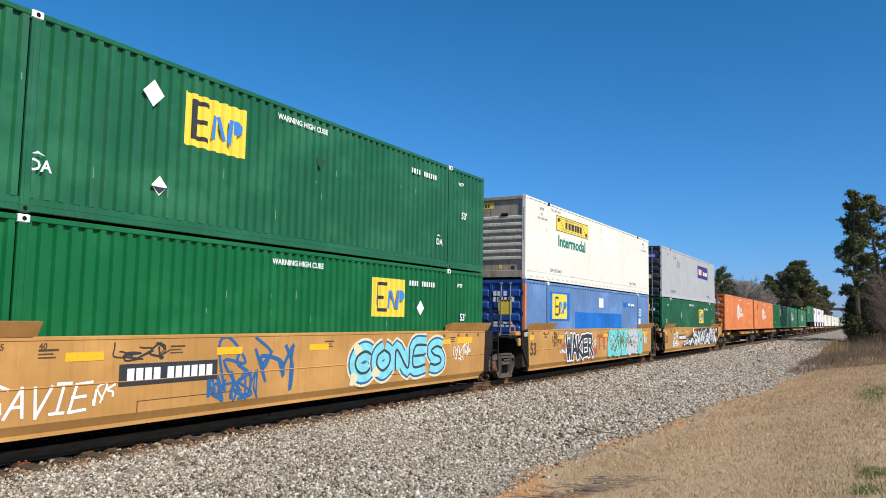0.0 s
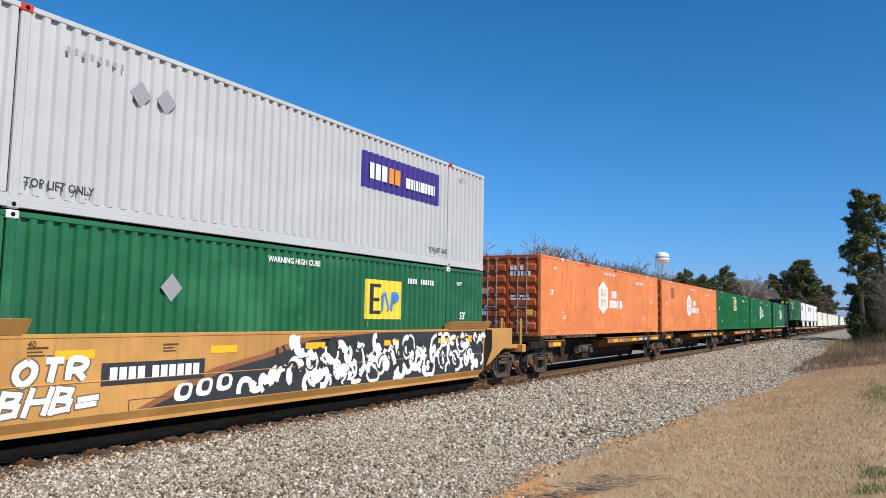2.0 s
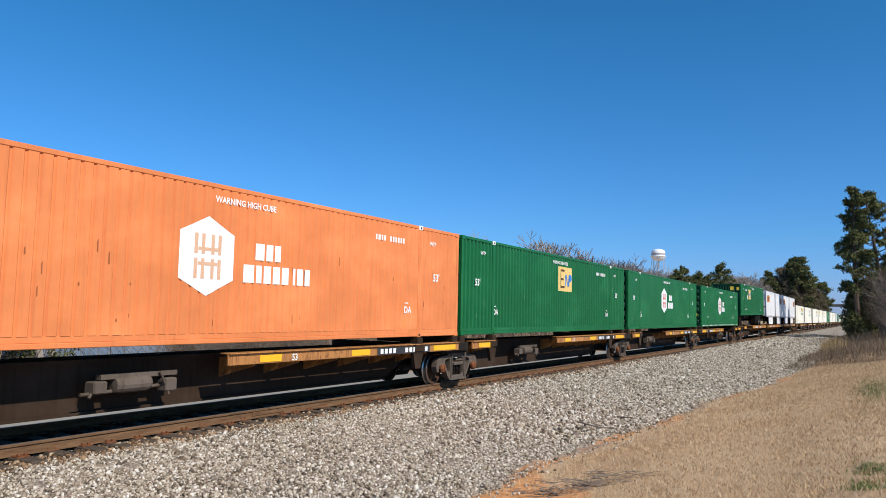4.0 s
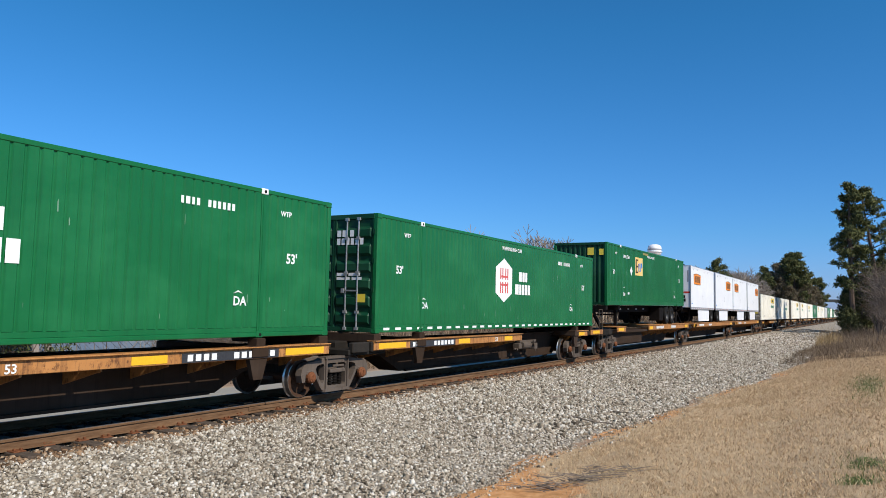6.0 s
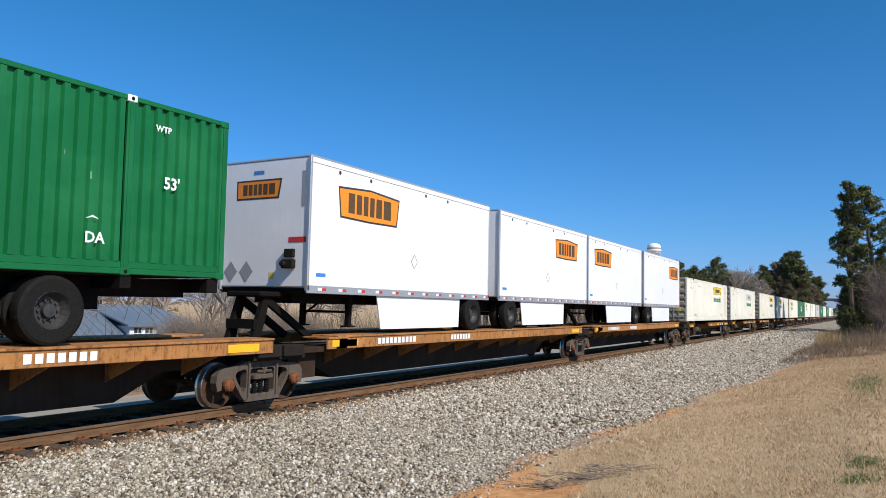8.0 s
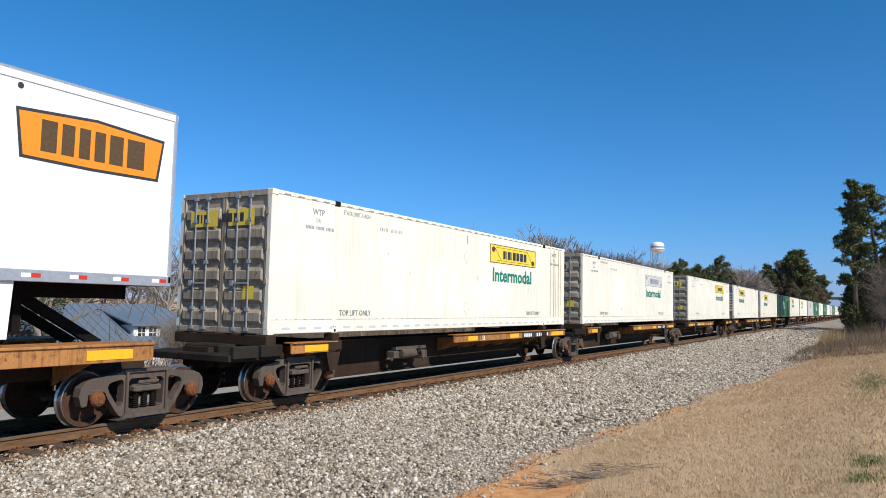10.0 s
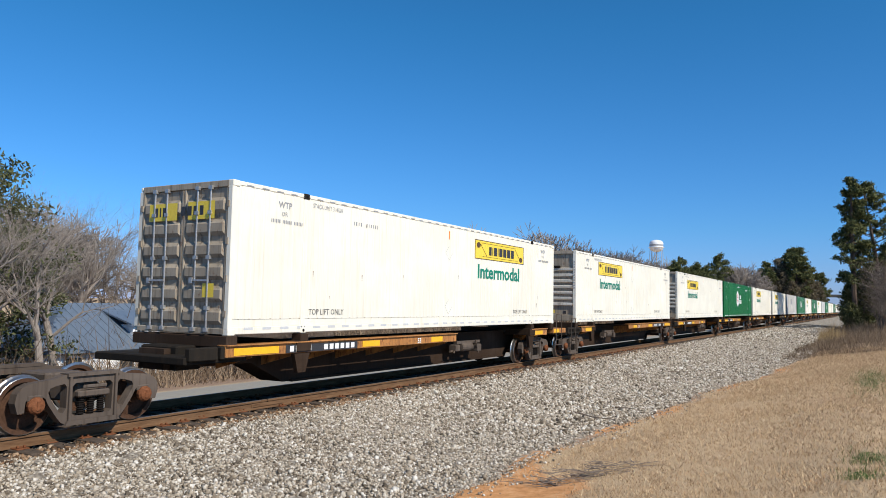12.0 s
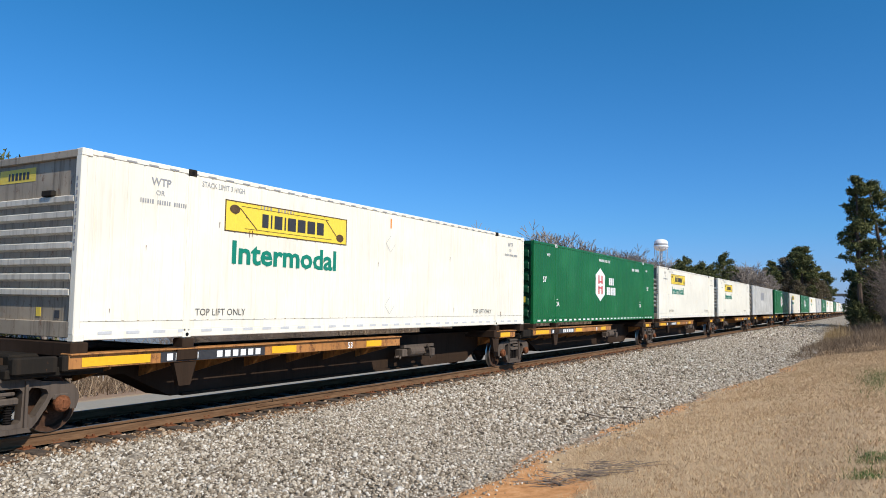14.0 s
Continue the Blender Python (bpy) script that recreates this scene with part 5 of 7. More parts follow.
def trailer_unit(label, length, low=(2.4, 6.2), hitch=0.2, posts=()):
    """A spine platform for road trailers: side runways and hitch stands."""
    u = thing("spine_car", label, "railway wagon", "spine car units")
    om, bm_, dk = SPINE_Y(), SPINE_B(), DARK()
    L = length
    part("centre_sill", Shape().prism([(-0.6, 0.72), (-0.6, 1.06), (L + 0.2, 1.06), (L + 0.2, 0.72), (L - 2.2, 0.72), (L - 3.2, 0.26), (2.6, 0.26), (1.6, 0.72)], "y", -0.36, 0.36), bm_, u)
    s = Shape()
    for k in (-1, 1):
        a, b = sorted((k * 1.33, k * 1.28))
        c, d = sorted((k * 1.36, k * 0.62))
        s.box(low[1], L - 0.4, a, b, 1.02, 1.29, 0.008).box(low[1], L - 0.4, c, d, 1.27, 1.31, 0.006)
        s.box(1.2, low[0] + 1.0, a, b, 1.02, 1.26, 0.008).box(1.2, low[0] + 1.0, c, d, 1.24, 1.28, 0.006)
    x = low[1] + 0.8
    while x < L - 1:
        s.prism([(-1.28, 1.02), (-1.28, 1.22), (-0.36, 1.02), (-0.36, 0.62)], "x", x, x + 0.035)
        x += 1.6
    part("side_runway", s, om, u)
    part("low_deck", Shape().box(low[0] - 0.4, low[1] + 0.2, -1.22, 1.22, 0.96, 1.08, 0.01).box(low[0] - 0.6, low[1] - 0.3, -1.0, -0.94, 0.42, 0.98), bm_, u)
    part("end_bolster", spine_end(), DARKP(), u, at=(-0.15, 0, 0))
    for h in posts:
        for k in (-0.35, 0.35):
            s = Shape().prism([(h - 0.05, 1.05), (h + 0.20, 1.05), (h + 0.52, 2.18), (h + 0.34, 2.18)], "y", k - 0.06, k + 0.06)
            part("hitch_leg", s, dk, u)
            part("hitch_brace", Shape().prism([(h + 0.36, 2.02), (h + 0.50, 2.12), (h + 1.90, 1.32), (h + 1.80, 1.20)], "y", k - 0.05, k + 0.05), dk, u)
        part("hitch_plate", Shape().box(h + 0.1, h + 0.85, -0.5, 0.5, 2.12, 2.24, 0.03), dk, u)
        part("hitch_base", Shape().box(h - 0.2, h + 0.5, -0.5, 0.5, 1.0, 1.12), dk, u)
        part("hitch_crossbar", Shape().box(h + 0.05, h + 0.2, -0.4, 0.4, 1.45, 1.65), dk, u)
    y = -1.335
    for x, w in ((1.35, 0.9), (low[1] + 0.1, 0.7), (L - 1.6, 0.8)):
        part("reflector", flat_box(x, x + w, 1.07, 1.22, y, 0.003), YELLOW(), u)
    bars(u, low[1] + 1.6, 1.08, 0.14, [0.12] * 4 + [0.13] * 6, 0.05, LETW(), 0.004, y=y)
    bars(u, low[1] + 5.2, 1.08, 0.14, [0.12] * 7, 0.05, LETW(), 0.004, y=y)
    return u


# ---- road wheels and trailers ----
def road_axle(parent, x, z, dual=True):
    """An axle with double tyres on each side."""
    def tyre():
        return Shape().lathe([(0.28, -0.12), (0.46, -0.125), (0.505, -0.10), (0.515, -0.05), (0.515, 0.05), (0.505, 0.10), (0.46, 0.125), (0.28, 0.12)], "y", (0, 0, 0), 28).mesh("tyre", RUBBER())

    def rim():
        s = Shape().lathe([(0.285, -0.11), (0.275, -0.12), (0.25, -0.06), (0.20, 0.02), (0.10, 0.03), (0.10, -0.05), (0.0, -0.06)], "y", (0, 0, 0), 20)
        for i in range(10):
            a = 2 * math.pi * i / 10
            s.lathe([(0.018, 0.03), (0.018, -0.015), (0.0, -0.02)], "y", (0.15 * math.cos(a), 0, 0.15 * math.sin(a)), 6)
        return s.mesh("rim", RIM())
    a = part("axle", cached("axle", lambda: Shape().lathe([(0.065, -1.1), (0.065, 1.1)], "y", (0, 0, 0), 10).mesh("axle", DARK())), DARK(), parent, at=(x, 0, z))
    for k, r in ((-1, 0), (1, math.pi)):
        for y in (1.16, 0.82):
            part("tyre", cached("tyre", tyre), RUBBER(), a, at=(0, k * y, 0))
        part("rim", cached("rim", rim), RIM(), a, at=(0, k * 1.16, 0)).rotation_euler = (0, 0, r)
    return a


def pup_trailer(label, flip, sign_x, end_sign=False):
    """A 28-foot box trailer; x=0 at its near end, z=0 at the box's underside. flip: the nose is at the far end."""
    c = thing("box_trailer", label, "trailer", "short box trailers on the train")
    w = paint("trailer_white", (0.80, 0.80, 0.81), 0.35, (0.55, 0.55, 0.53), 0.15, fade=0.03)
    L, H = 8.65, 2.96
    mx = (lambda x: L - x) if flip else (lambda x: x)
    part("box", Shape().box(0.03, L - 0.03, -1.28, 1.28, 0.12, H - 0.03, 0.03), w, c)
    part("roof", Shape().box(0.02, L - 0.02, -1.29, 1.29, H - 0.06, H, 0.02), ALU(), c)
    part("top_rail", Shape().box(0.0, L, -1.296, -1.27, H - 0.16, H - 0.05, 0.005), w, c)
    part("bottom_rail", Shape().box(0.0, L, -1.30, -1.26, 0.0, 0.17, 0.008).box(0.0, L, 1.26, 1.30, 0.0, 0.17, 0.008), ALU(), c)
    for x in (0.0, L - 0.07):
        part("corner_post", Shape().box(x, x + 0.07, -1.30, -1.22, 0.05, H - 0.04, 0.012), ALU(), c)
        part("corner_post", Shape().box(x, x + 0.07, 1.22, 1.30, 0.05, H - 0.04, 0.012), ALU(), c)
    part("floor", Shape().box(0.1, L - 0.1, -1.25, 1.25, 0.0, 0.10), DARK(), c)
    for y0 in (-0.55, 0.42):
        part("floor_beam", Shape().box(0.4, L - 0.3, y0, y0 + 0.13, -0.22, 0.0), DARK(), c)
    road_axle(c, mx(7.65), -0.42)
    s = Shape()
    for k in (-0.7, 0.7):
        x = mx(2.25)
        s.box(x - 0.06, x + 0.06, k - 0.06, k + 0.06, -0.72, 0.0).tube((x, k, -0.5), (x + (0.6 if not flip else -0.6), k * 0.6, 0.0), 0.03)
        s.box(x - 0.14, x + 0.14, k - 0.12, k + 0.12, -0.76, -0.72)
    s.tube((mx(2.25), -0.7, -0.4), (mx(2.25), 0.7, -0.4), 0.03)
    part("landing_gear", s, DARK(), c)
    a, b = sorted((mx(2.6), mx(6.85)))
    part("side_skirt", Shape().prism([(a + 0.05, 0.0), (b, 0.0), (b - 0.05, -0.80), (a + 0.25, -0.80)], "y", -1.24, -1.215), w, c)
    part("wheel_box", Shape().box(min(mx(6.9), mx(8.5)), max(mx(6.9), mx(8.5)), -0.6, 0.6, -0.35, 0.0), DARK(), c)
    y = -1.281
    def sign(x, z, w_, h_, fn):
        fn("sign_edge", [(x, z), (x + w_ * 0.97, z - 0.0), (x + w_, z + h_), (x + 0.0 - 0.03, z + h_)], LETT(), 0.003)
    def flatp(name, poly, m_, lift):
        part(name, open_mesh(Shape().add([(px, y - lift, pz) for px, pz in poly], [tuple(range(len(poly)))]), name, m_), m_, c)
    q = lambda e: [(sign_x + 0.09 + e, 1.72 + e), (sign_x + 1.2, 1.70 + e), (sign_x + 2.40 - e, 1.72 + e), (sign_x + 2.50 - e, 2.42 - e), (sign_x + 1.25, 2.50 - e), (sign_x + e, 2.42 - e)]
    flatp("sign_edge", q(0), LETK(), 0.002)
    flatp("sign_panel", q(0.045), SIGNO(), 0.004)
    bars(c, sign_x + 0.38, 1.86, 0.46, [0.24, 0.20, 0.18, 0.18, 0.24, 0.32], 0.075, LETT(), 0.006, y=y, name="sign_mark")
    s1, s2 = Shape(), Shape()
    x = 0.35
    while x < L - 0.3:
        s1.box(x, x + 0.14, -1.304, -1.300, 0.06, 0.12)
        s2.box(x + 0.14, x + 0.28, -1.304, -1.300, 0.06, 0.12)
        x += 0.72
    tagged(part("white_tape", s1, LETW(), c), kind="stuff")
    tagged(part("red_tape", s2, SIGNR(), c), kind="stuff")
    for x in (1.02, 2.22, 4.76, 5.95):
        part("vent_plug", Shape().lathe([(0.045, 0), (0.045, -0.006)], "y", (x, y, 2.72), 10), LETK(), c)
    shape_on(c, "placard", [(4.25, 0.72), (4.42, 0.92), (4.25, 1.12), (4.08, 0.92)], GREYL(), 0.002, y=y)
    shape_on(c, "placard", [(4.25, 0.76), (4.385, 0.92), (4.25, 1.08), (4.115, 0.92)], w, 0.004, y=y)
    part("sticker", flat_box(0.30, 0.62, 0.36, 0.44, y, 0.003), SIGNB(), c)
    if end_sign:
        def endp(name, poly, m_, x=-0.0):
            part(name, open_mesh(Shape().add([(0.03 - 0.004 + x, py, pz) for py, pz in poly], [tuple(range(len(poly)))]), name, m_), m_, c)
        endp("sign_edge", [(0.85, 2.06), (-0.40, 2.06), (-0.48, 2.50), (0.86, 2.50)], LETK())
        endp("sign_panel", [(0.81, 2.10), (-0.36, 2.10), (-0.43, 2.46), (0.82, 2.46)], SIGNO(), -0.003)
        yy = 0.66
        for w_ in (0.13, 0.11, 0.10, 0.10, 0.13, 0.17):
            endp("sign_block", [(yy, 2.16), (yy - w_, 2.16), (yy - w_, 2.40), (yy, 2.40)], LETT(), -0.006)
            yy -= w_ + 0.04
        endp("warning_sticker", [(-0.72, 1.08), (-1.22, 1.08), (-1.22, 1.20), (-0.72, 1.20)], SIGNR(), -0.002)
        for yy in (0.95, 0.48):
            endp("placard", [(yy, 0.22), (yy - 0.20, 0.46), (yy, 0.70), (yy + 0.20, 0.46)], GREYL(), -0.003)
        endp("yellow_tag", [(-0.20, 0.30), (-0.34, 0.30), (-0.34, 0.44), (-0.20, 0.44)], SIGNY(), -0.002)
        endp("blue_tag", [(0.35, 2.62), (0.05, 2.62), (0.05, 2.70), (0.35, 2.70)], SIGNB(), -0.002)
        part("connector_box", Shape().box(-0.10, 0.03, -0.95, -0.62, 0.52, 0.72, 0.02).box(-0.05, 0.03, -0.92, -0.66, 0.76, 0.94, 0.01).lathe([(0.06, 0.0), (0.06, -0.1), (0.0, -0.11)], "x", (-0.08, -0.72, 0.62), 10), DARKP(), c)
        endp("number_strip", [(-1.05, 1.85), (-1.13, 1.85), (-1.13, 2.62), (-1.05, 2.62)], GREYL(), -0.002)
    return c


def chassis(label):
    """A road chassis under a 53-foot container; x=0 at the container's end, z=0 at its underside."""
    c = thing("container_chassis", label, "trailer chassis")
    dk = DARK()
    part("frame", Shape().box(0.1, 16.0, -0.55, -0.43, -0.34, -0.02).box(0.1, 16.0, 0.43, 0.55, -0.34, -0.02).box(0.0, 0.3, -1.25, 1.25, -0.2, 0.0).box(15.9, 16.15, -1.25, 1.25, -0.25, 0.0).box(
        1.9, 2.1, -1.28, 1.28, -0.2, 0.0).box(14.1, 14.3, -1.28, 1.28, -0.2, 0.0).box(2.0, 15.0, -0.5, 0.5, -0.1, -0.05), dk, c)
    for x in (11.79, 13.02):
        road_axle(c, x, -0.55)
    s = Shape()
    for k in (-0.8, 0.8):
        s.box(2.90, 3.04, k - 0.07, k + 0.07, -1.0, 0.0).box(2.82, 3.12, k - 0.14, k + 0.14, -1.16, -1.10).box(2.92, 3.02, k - 0.05, k + 0.05, -1.1, -0.9)
    s.tube((2.97, -0.8, -0.45), (2.97, 0.8, -0.45), 0.035).tube((2.97, -0.9, -0.4), (3.3, -0.9, -0.1), 0.02).tube((3.3, -0.9, -0.1), (3.15, -0.9, -0.75), 0.018)
    part("landing_gear", s, dk, c)
    for y0 in (-1.2, 0.6):
        part("mudguard", Shape().box(10.3, 11.1, y0, y0 + 0.6, -0.85, -0.10, 0.03), dk, c)
    part("slider", Shape().box(10.6, 14.2, -0.62, 0.62, -0.55, -0.34), dk, c)
    for x in (4.5, 6.0, 7.5, 9.0):
        part("side_marker", Shape().box(x, x + 0.25, -0.565, -0.55, -0.22, -0.14), ALU(), c)
    return c

# ---- trees ----
def bark(name, a, b_):
    if name in MATS:
        return MATS[name]
    m, n, l, b = mat_base(name)
    f = noise_tex(n, l, coords(n, l, (3, 3, 0.6)), 5, 6, 0.7)
    l.new(ramp(n, l, f, [(0.3, a), (0.7, b_)]), b.inputs["Base Color"])
    b.inputs["Roughness"].default_value = 0.95
    bump(n, l, b, f, 0.5, 0.03)
    MATS[name] = m
    return m


BARE = lambda: bark("grey_bark", (0.17, 0.14, 0.115), (0.36, 0.31, 0.265))
PINEB = lambda: bark("pine_bark", (0.045, 0.032, 0.024), (0.13, 0.09, 0.065))
BROWNB = lambda: bark("brown_twigs", (0.12, 0.09, 0.068), (0.30, 0.235, 0.18))


THIN = [0.0]     # least thickness of a twig


def limb(vs, fs, a, b, r0, r1, n):
    d = (b - a).normalized()
    s = d.orthogonal().normalized()
    t = d.cross(s)
    k = len(vs)
    for p, r in ((a, max(r0, THIN[0])), (b, max(r1, THIN[0] * 0.8))):
        for i in range(n):
            e = 2 * math.pi * i / n
            vs.append(p + r * (math.cos(e) * s + math.sin(e) * t))
    for i in range(n):
        j = (i + 1) % n
        fs.append((k + i, k + j, k + n + j, k + n + i))


def grow(vs, fs, rnd, p, d, length, r, depth, droop, tips, kids=(2, 3)):
    segs = 3 if depth > 2 else 2
    for i in range(segs):
        d = (d + Vector((rnd.gauss(0, 0.13), rnd.gauss(0, 0.13), rnd.gauss(0.03, 0.08) - droop))).normalized()
        q = p + d * length / segs
        r2 = r * (0.86 if depth > 1 else 0.7)
        limb(vs, fs, p, q, r, r2, 6 if depth > 3 else (4 if depth > 1 else 3))
        p, r = q, r2
        if depth > 0 and i < segs - 1 and rnd.random() < 0.75:
            side = (d + Vector((rnd.gauss(0, 0.8), rnd.gauss(0, 0.8), rnd.gauss(0.1, 0.4)))).normalized()
            grow(vs, fs, rnd, p, side, length * rnd.uniform(0.5, 0.75), r * 0.55, depth - 1, droop, tips, kids)
    if depth == 0:
        tips.append(p)
        return
    for i in range(rnd.randint(*kids)):
        e = (d + Vector((rnd.gauss(0, 0.52), rnd.gauss(0, 0.52), rnd.gauss(0.05, 0.3)))).normalized()
        grow(vs, fs, rnd, p, e, length * rnd.uniform(0.62, 0.86), r * rnd.uniform(0.55, 0.75), depth - 1, droop, tips, kids)


def py_mesh(name, vs, fs, mat):
    me = bpy.data.meshes.new(name)
    me.from_pydata([tuple(v) for v in vs], [], fs)
    me.materials.append(mat)
    return me


def bare_tree(height, seed, depth=5, label="tall leafless tree with grey spreading branches", mat=None, kids=(2, 3), stems=1):
    rnd = random.Random(seed)
    t = thing("bare_tree", label, "tree", "leafless trees behind the track")
    tv, tf, bv, bf, tips = [], [], [], [], []
    mat = mat or BARE()
    for k in range(stems):
        p = Vector((rnd.gauss(0, 0.3) * (stems > 1), rnd.gauss(0, 0.3) * (stems > 1), -0.2))
        d = Vector((rnd.gauss(0, 0.06), rnd.gauss(0, 0.06), 1)).normalized()
        r = height * 0.019
        for i in range(4):
            q = p + d * height * 0.075
            limb(tv, tf, p, q, r * (1.25 if i == 0 else 1), r * 0.92, 8)
            p, r = q, r * 0.92
            d = (d + Vector((rnd.gauss(0, 0.08), rnd.gauss(0, 0.08), 0.1))).normalized()
            if i > 1:
                grow(bv, bf, rnd, p, (d + Vector((rnd.gauss(0, 0.9), rnd.gauss(0, 0.9), 0))).normalized(), height * 0.17, r * 0.5, depth - 1, 0, tips, kids)
        for i in range(3):
            grow(bv, bf, rnd, p, (d + Vector((rnd.gauss(0, 0.42), rnd.gauss(0, 0.42), 0.1))).normalized(), height * 0.20, r * 0.7, depth, 0, tips, kids)
    part("trunk", py_mesh("trunk", tv, tf, mat), mat, t)
    tagged(part("branchwork", py_mesh("branchwork", bv, bf, mat), mat, t), kind="stuff")
    return t, tips


def tufts(points, rnd, size, per, spread):
    """Sprays of needles round points, as thin triangles in random directions."""
    pts = np.array([tuple(p) for p in points])
    r = np.random.RandomState(rnd.randrange(10 ** 6))
    c = np.repeat(pts, per, 0) + r.normal(0, spread, (len(pts) * per, 3)) * np.array([1, 1, 0.6])
    n = len(c)
    d = r.normal(0, 1, (n, 3)) + np.array([0, 0, 0.35])
    d /= np.linalg.norm(d, axis=1, keepdims=True)
    s = np.cross(d, r.normal(0, 1, (n, 3)))
    s /= np.linalg.norm(s, axis=1, keepdims=True) + 1e-9
    L = size * r.uniform(0.6, 1.3, (n, 1))
    w = L * 0.26
    v = np.stack([c - s * w, c + s * w, c + d * L + s * w * 0.4, c + d * L - s * w * 0.4], 1).reshape(-1, 3)
    return v, np.arange(4 * n).reshape(-1, 4)


NEEDLE = island_material("pine_needles", [(0.0, (0.028, 0.038, 0.014)), (0.4, (0.085, 0.10, 0.034)), (0.8, (0.165, 0.17, 0.058)), (1.0, (0.27, 0.25, 0.09))], 0.8, 8)
VINE = island_material("evergreen_leaves", [(0.0, (0.03, 0.038, 0.014)), (0.5, (0.085, 0.095, 0.034)), (1.0, (0.17, 0.17, 0.07))], 0.8, 8)


def pine(height, seed, bare=0.45, width=0.16, per=24, limbs=46, label="tall pine with a dark uneven crown", needle=0.42, spread=0.30, mat=None, jitter=0.35, whorls=0):
    rnd = random.Random(seed)
    t = thing("pine_tree", label, "tree", "evergreen trees")
    tv, tf, bv, bf, tips = [], [], [], [], []
    p, d, r = Vector((0, 0, -0.3)), Vector((rnd.gauss(0, 0.02), rnd.gauss(0, 0.02), 1)).normalized(), height * 0.017
    axis = []
    seg = 12
    for i in range(seg):
        q = p + d * (height * 0.96 + 0.3) / seg
        r2 = r * (0.97 if i < 6 else 0.80)
        limb(tv, tf, p, q, r, r2, 8)
        axis.append((p.copy(), q.copy(), r2))
        p, r = q, r2
        d = (d + Vector((rnd.gauss(0, 0.035), rnd.gauss(0, 0.035), 0.05))).normalized()
    for i in range(limbs):
        u = bare + (1 - bare) * (i + rnd.random()) / limbs
        if whorls:
            u = bare + (1 - bare) * min(0.995, (math.floor((u - bare) / (1 - bare) * whorls) + 0.5 + rnd.gauss(0, 0.24)) / whorls)
        k = min(seg - 1, int(u * seg))
        a, b, rr = axis[k]
        o = a.lerp(b, u * seg - k)
        v = (u - bare) / (1 - bare)
        reach = height * width * (0.45 + 1.1 * math.sin(math.pi * min(1, 0.22 + 0.78 * v)) * rnd.uniform(0.55, 1.2)) * (1.0 if v < 0.9 else 0.6)
        e = rnd.uniform(0, 6.283)
        dd = Vector((math.cos(e), math.sin(e), rnd.uniform(-0.1, 0.55))).normalized()
        n = 4
        for j in range(n):
            q = o + dd * reach / n
            limb(bv, bf, o, q, rr * 0.32 * (1 - j / n) + 0.012, rr * 0.32 * (1 - (j + 1) / n) + 0.010, 4)
            o = q
            dd = (dd + Vector((rnd.gauss(0, 0.22), rnd.gauss(0, 0.22), rnd.gauss(0.10, 0.15)))).normalized()
            if j >= 1:
                for m_ in range(2 if j < 3 else 3):
                    tips.append(o + Vector((rnd.gauss(0, 0.07), rnd.gauss(0, 0.07), rnd.gauss(0.03, 0.03))) * height * jitter)
    part("trunk", py_mesh("trunk", tv, tf, PINEB()), PINEB(), t)
    tagged(part("branchwork", py_mesh("branchwork", bv, bf, PINEB()), PINEB(), t), kind="stuff")
    v, f = tufts(tips, rnd, needle, per, spread)
    tagged(part("crown", array_mesh("crown", v, f, mat or NEEDLE), mat or NEEDLE, t), kind="stuff")
    return t


def put(t, x, y, turn=0.0, k=1.0, dz=0.0):
    t.matrix_basis = Matrix.Translation((x, y, float(ground_z(x, y)) + dz)) @ Matrix.Rotation(turn, 4, "Z") @ Matrix.Diagonal((k, k, k, 1))
    return t


def again(t, x, y, turn, k, dz=0.0):
    z = float(ground_z(x, y)) + dz
    o = copy_thing(t, Matrix.Translation((x, y, z)) @ Matrix.Rotation(turn, 4, "Z"))
    o.scale = (k, k, k * (0.92 + 0.16 * ((x * 7.3 + y * 3.1) % 1.0)))
    return o


# the tall pine by the track and its neighbours
put(pine(19.6, 21, 0.30, 0.072, 30, 74, "tall slender pine with dark tufted crown beside the brush", 0.26, 0.20, None, 0.055, 12), 104, 1.35, 0.4)
put(pine(18.8, 22, 0.42, 0.115, 30, 64, "tall slender pine with dark tufted crown beside the brush", 0.26, 0.22, None, 0.06, 8), 107, -1.5, 2.4)
put(pine(17.0, 23, 0.36, 0.12, 30, 58, "dark pine standing behind the brush", 0.28, 0.24, None, 0.07, 8), 113, -5.0, 4.4)
put(pine(6.2, 25, 0.06, 0.10, 22, 50, "small dark evergreen beside the tall pine", 0.22, 0.20, VINE), 116, 2.4, 3.0)
put(pine(3.2, 26, 0.04, 0.20, 26, 40, "low yellow-green bush beside the pine", 0.22, 0.22, VINE), 104, 1.7, 3.0)
for i, (x, y, h) in enumerate(((116, 0.6, 8.0), (121, -2.4, 9.5), (118, -5.2, 8.5), (126, -0.4, 9.0))):
    put(pine(h, 90 + i, 0.05, 0.17, 26, 60, "dark evergreen in the thicket under the pines", 0.30, 0.32, VINE), x, y, 1.7 * i)
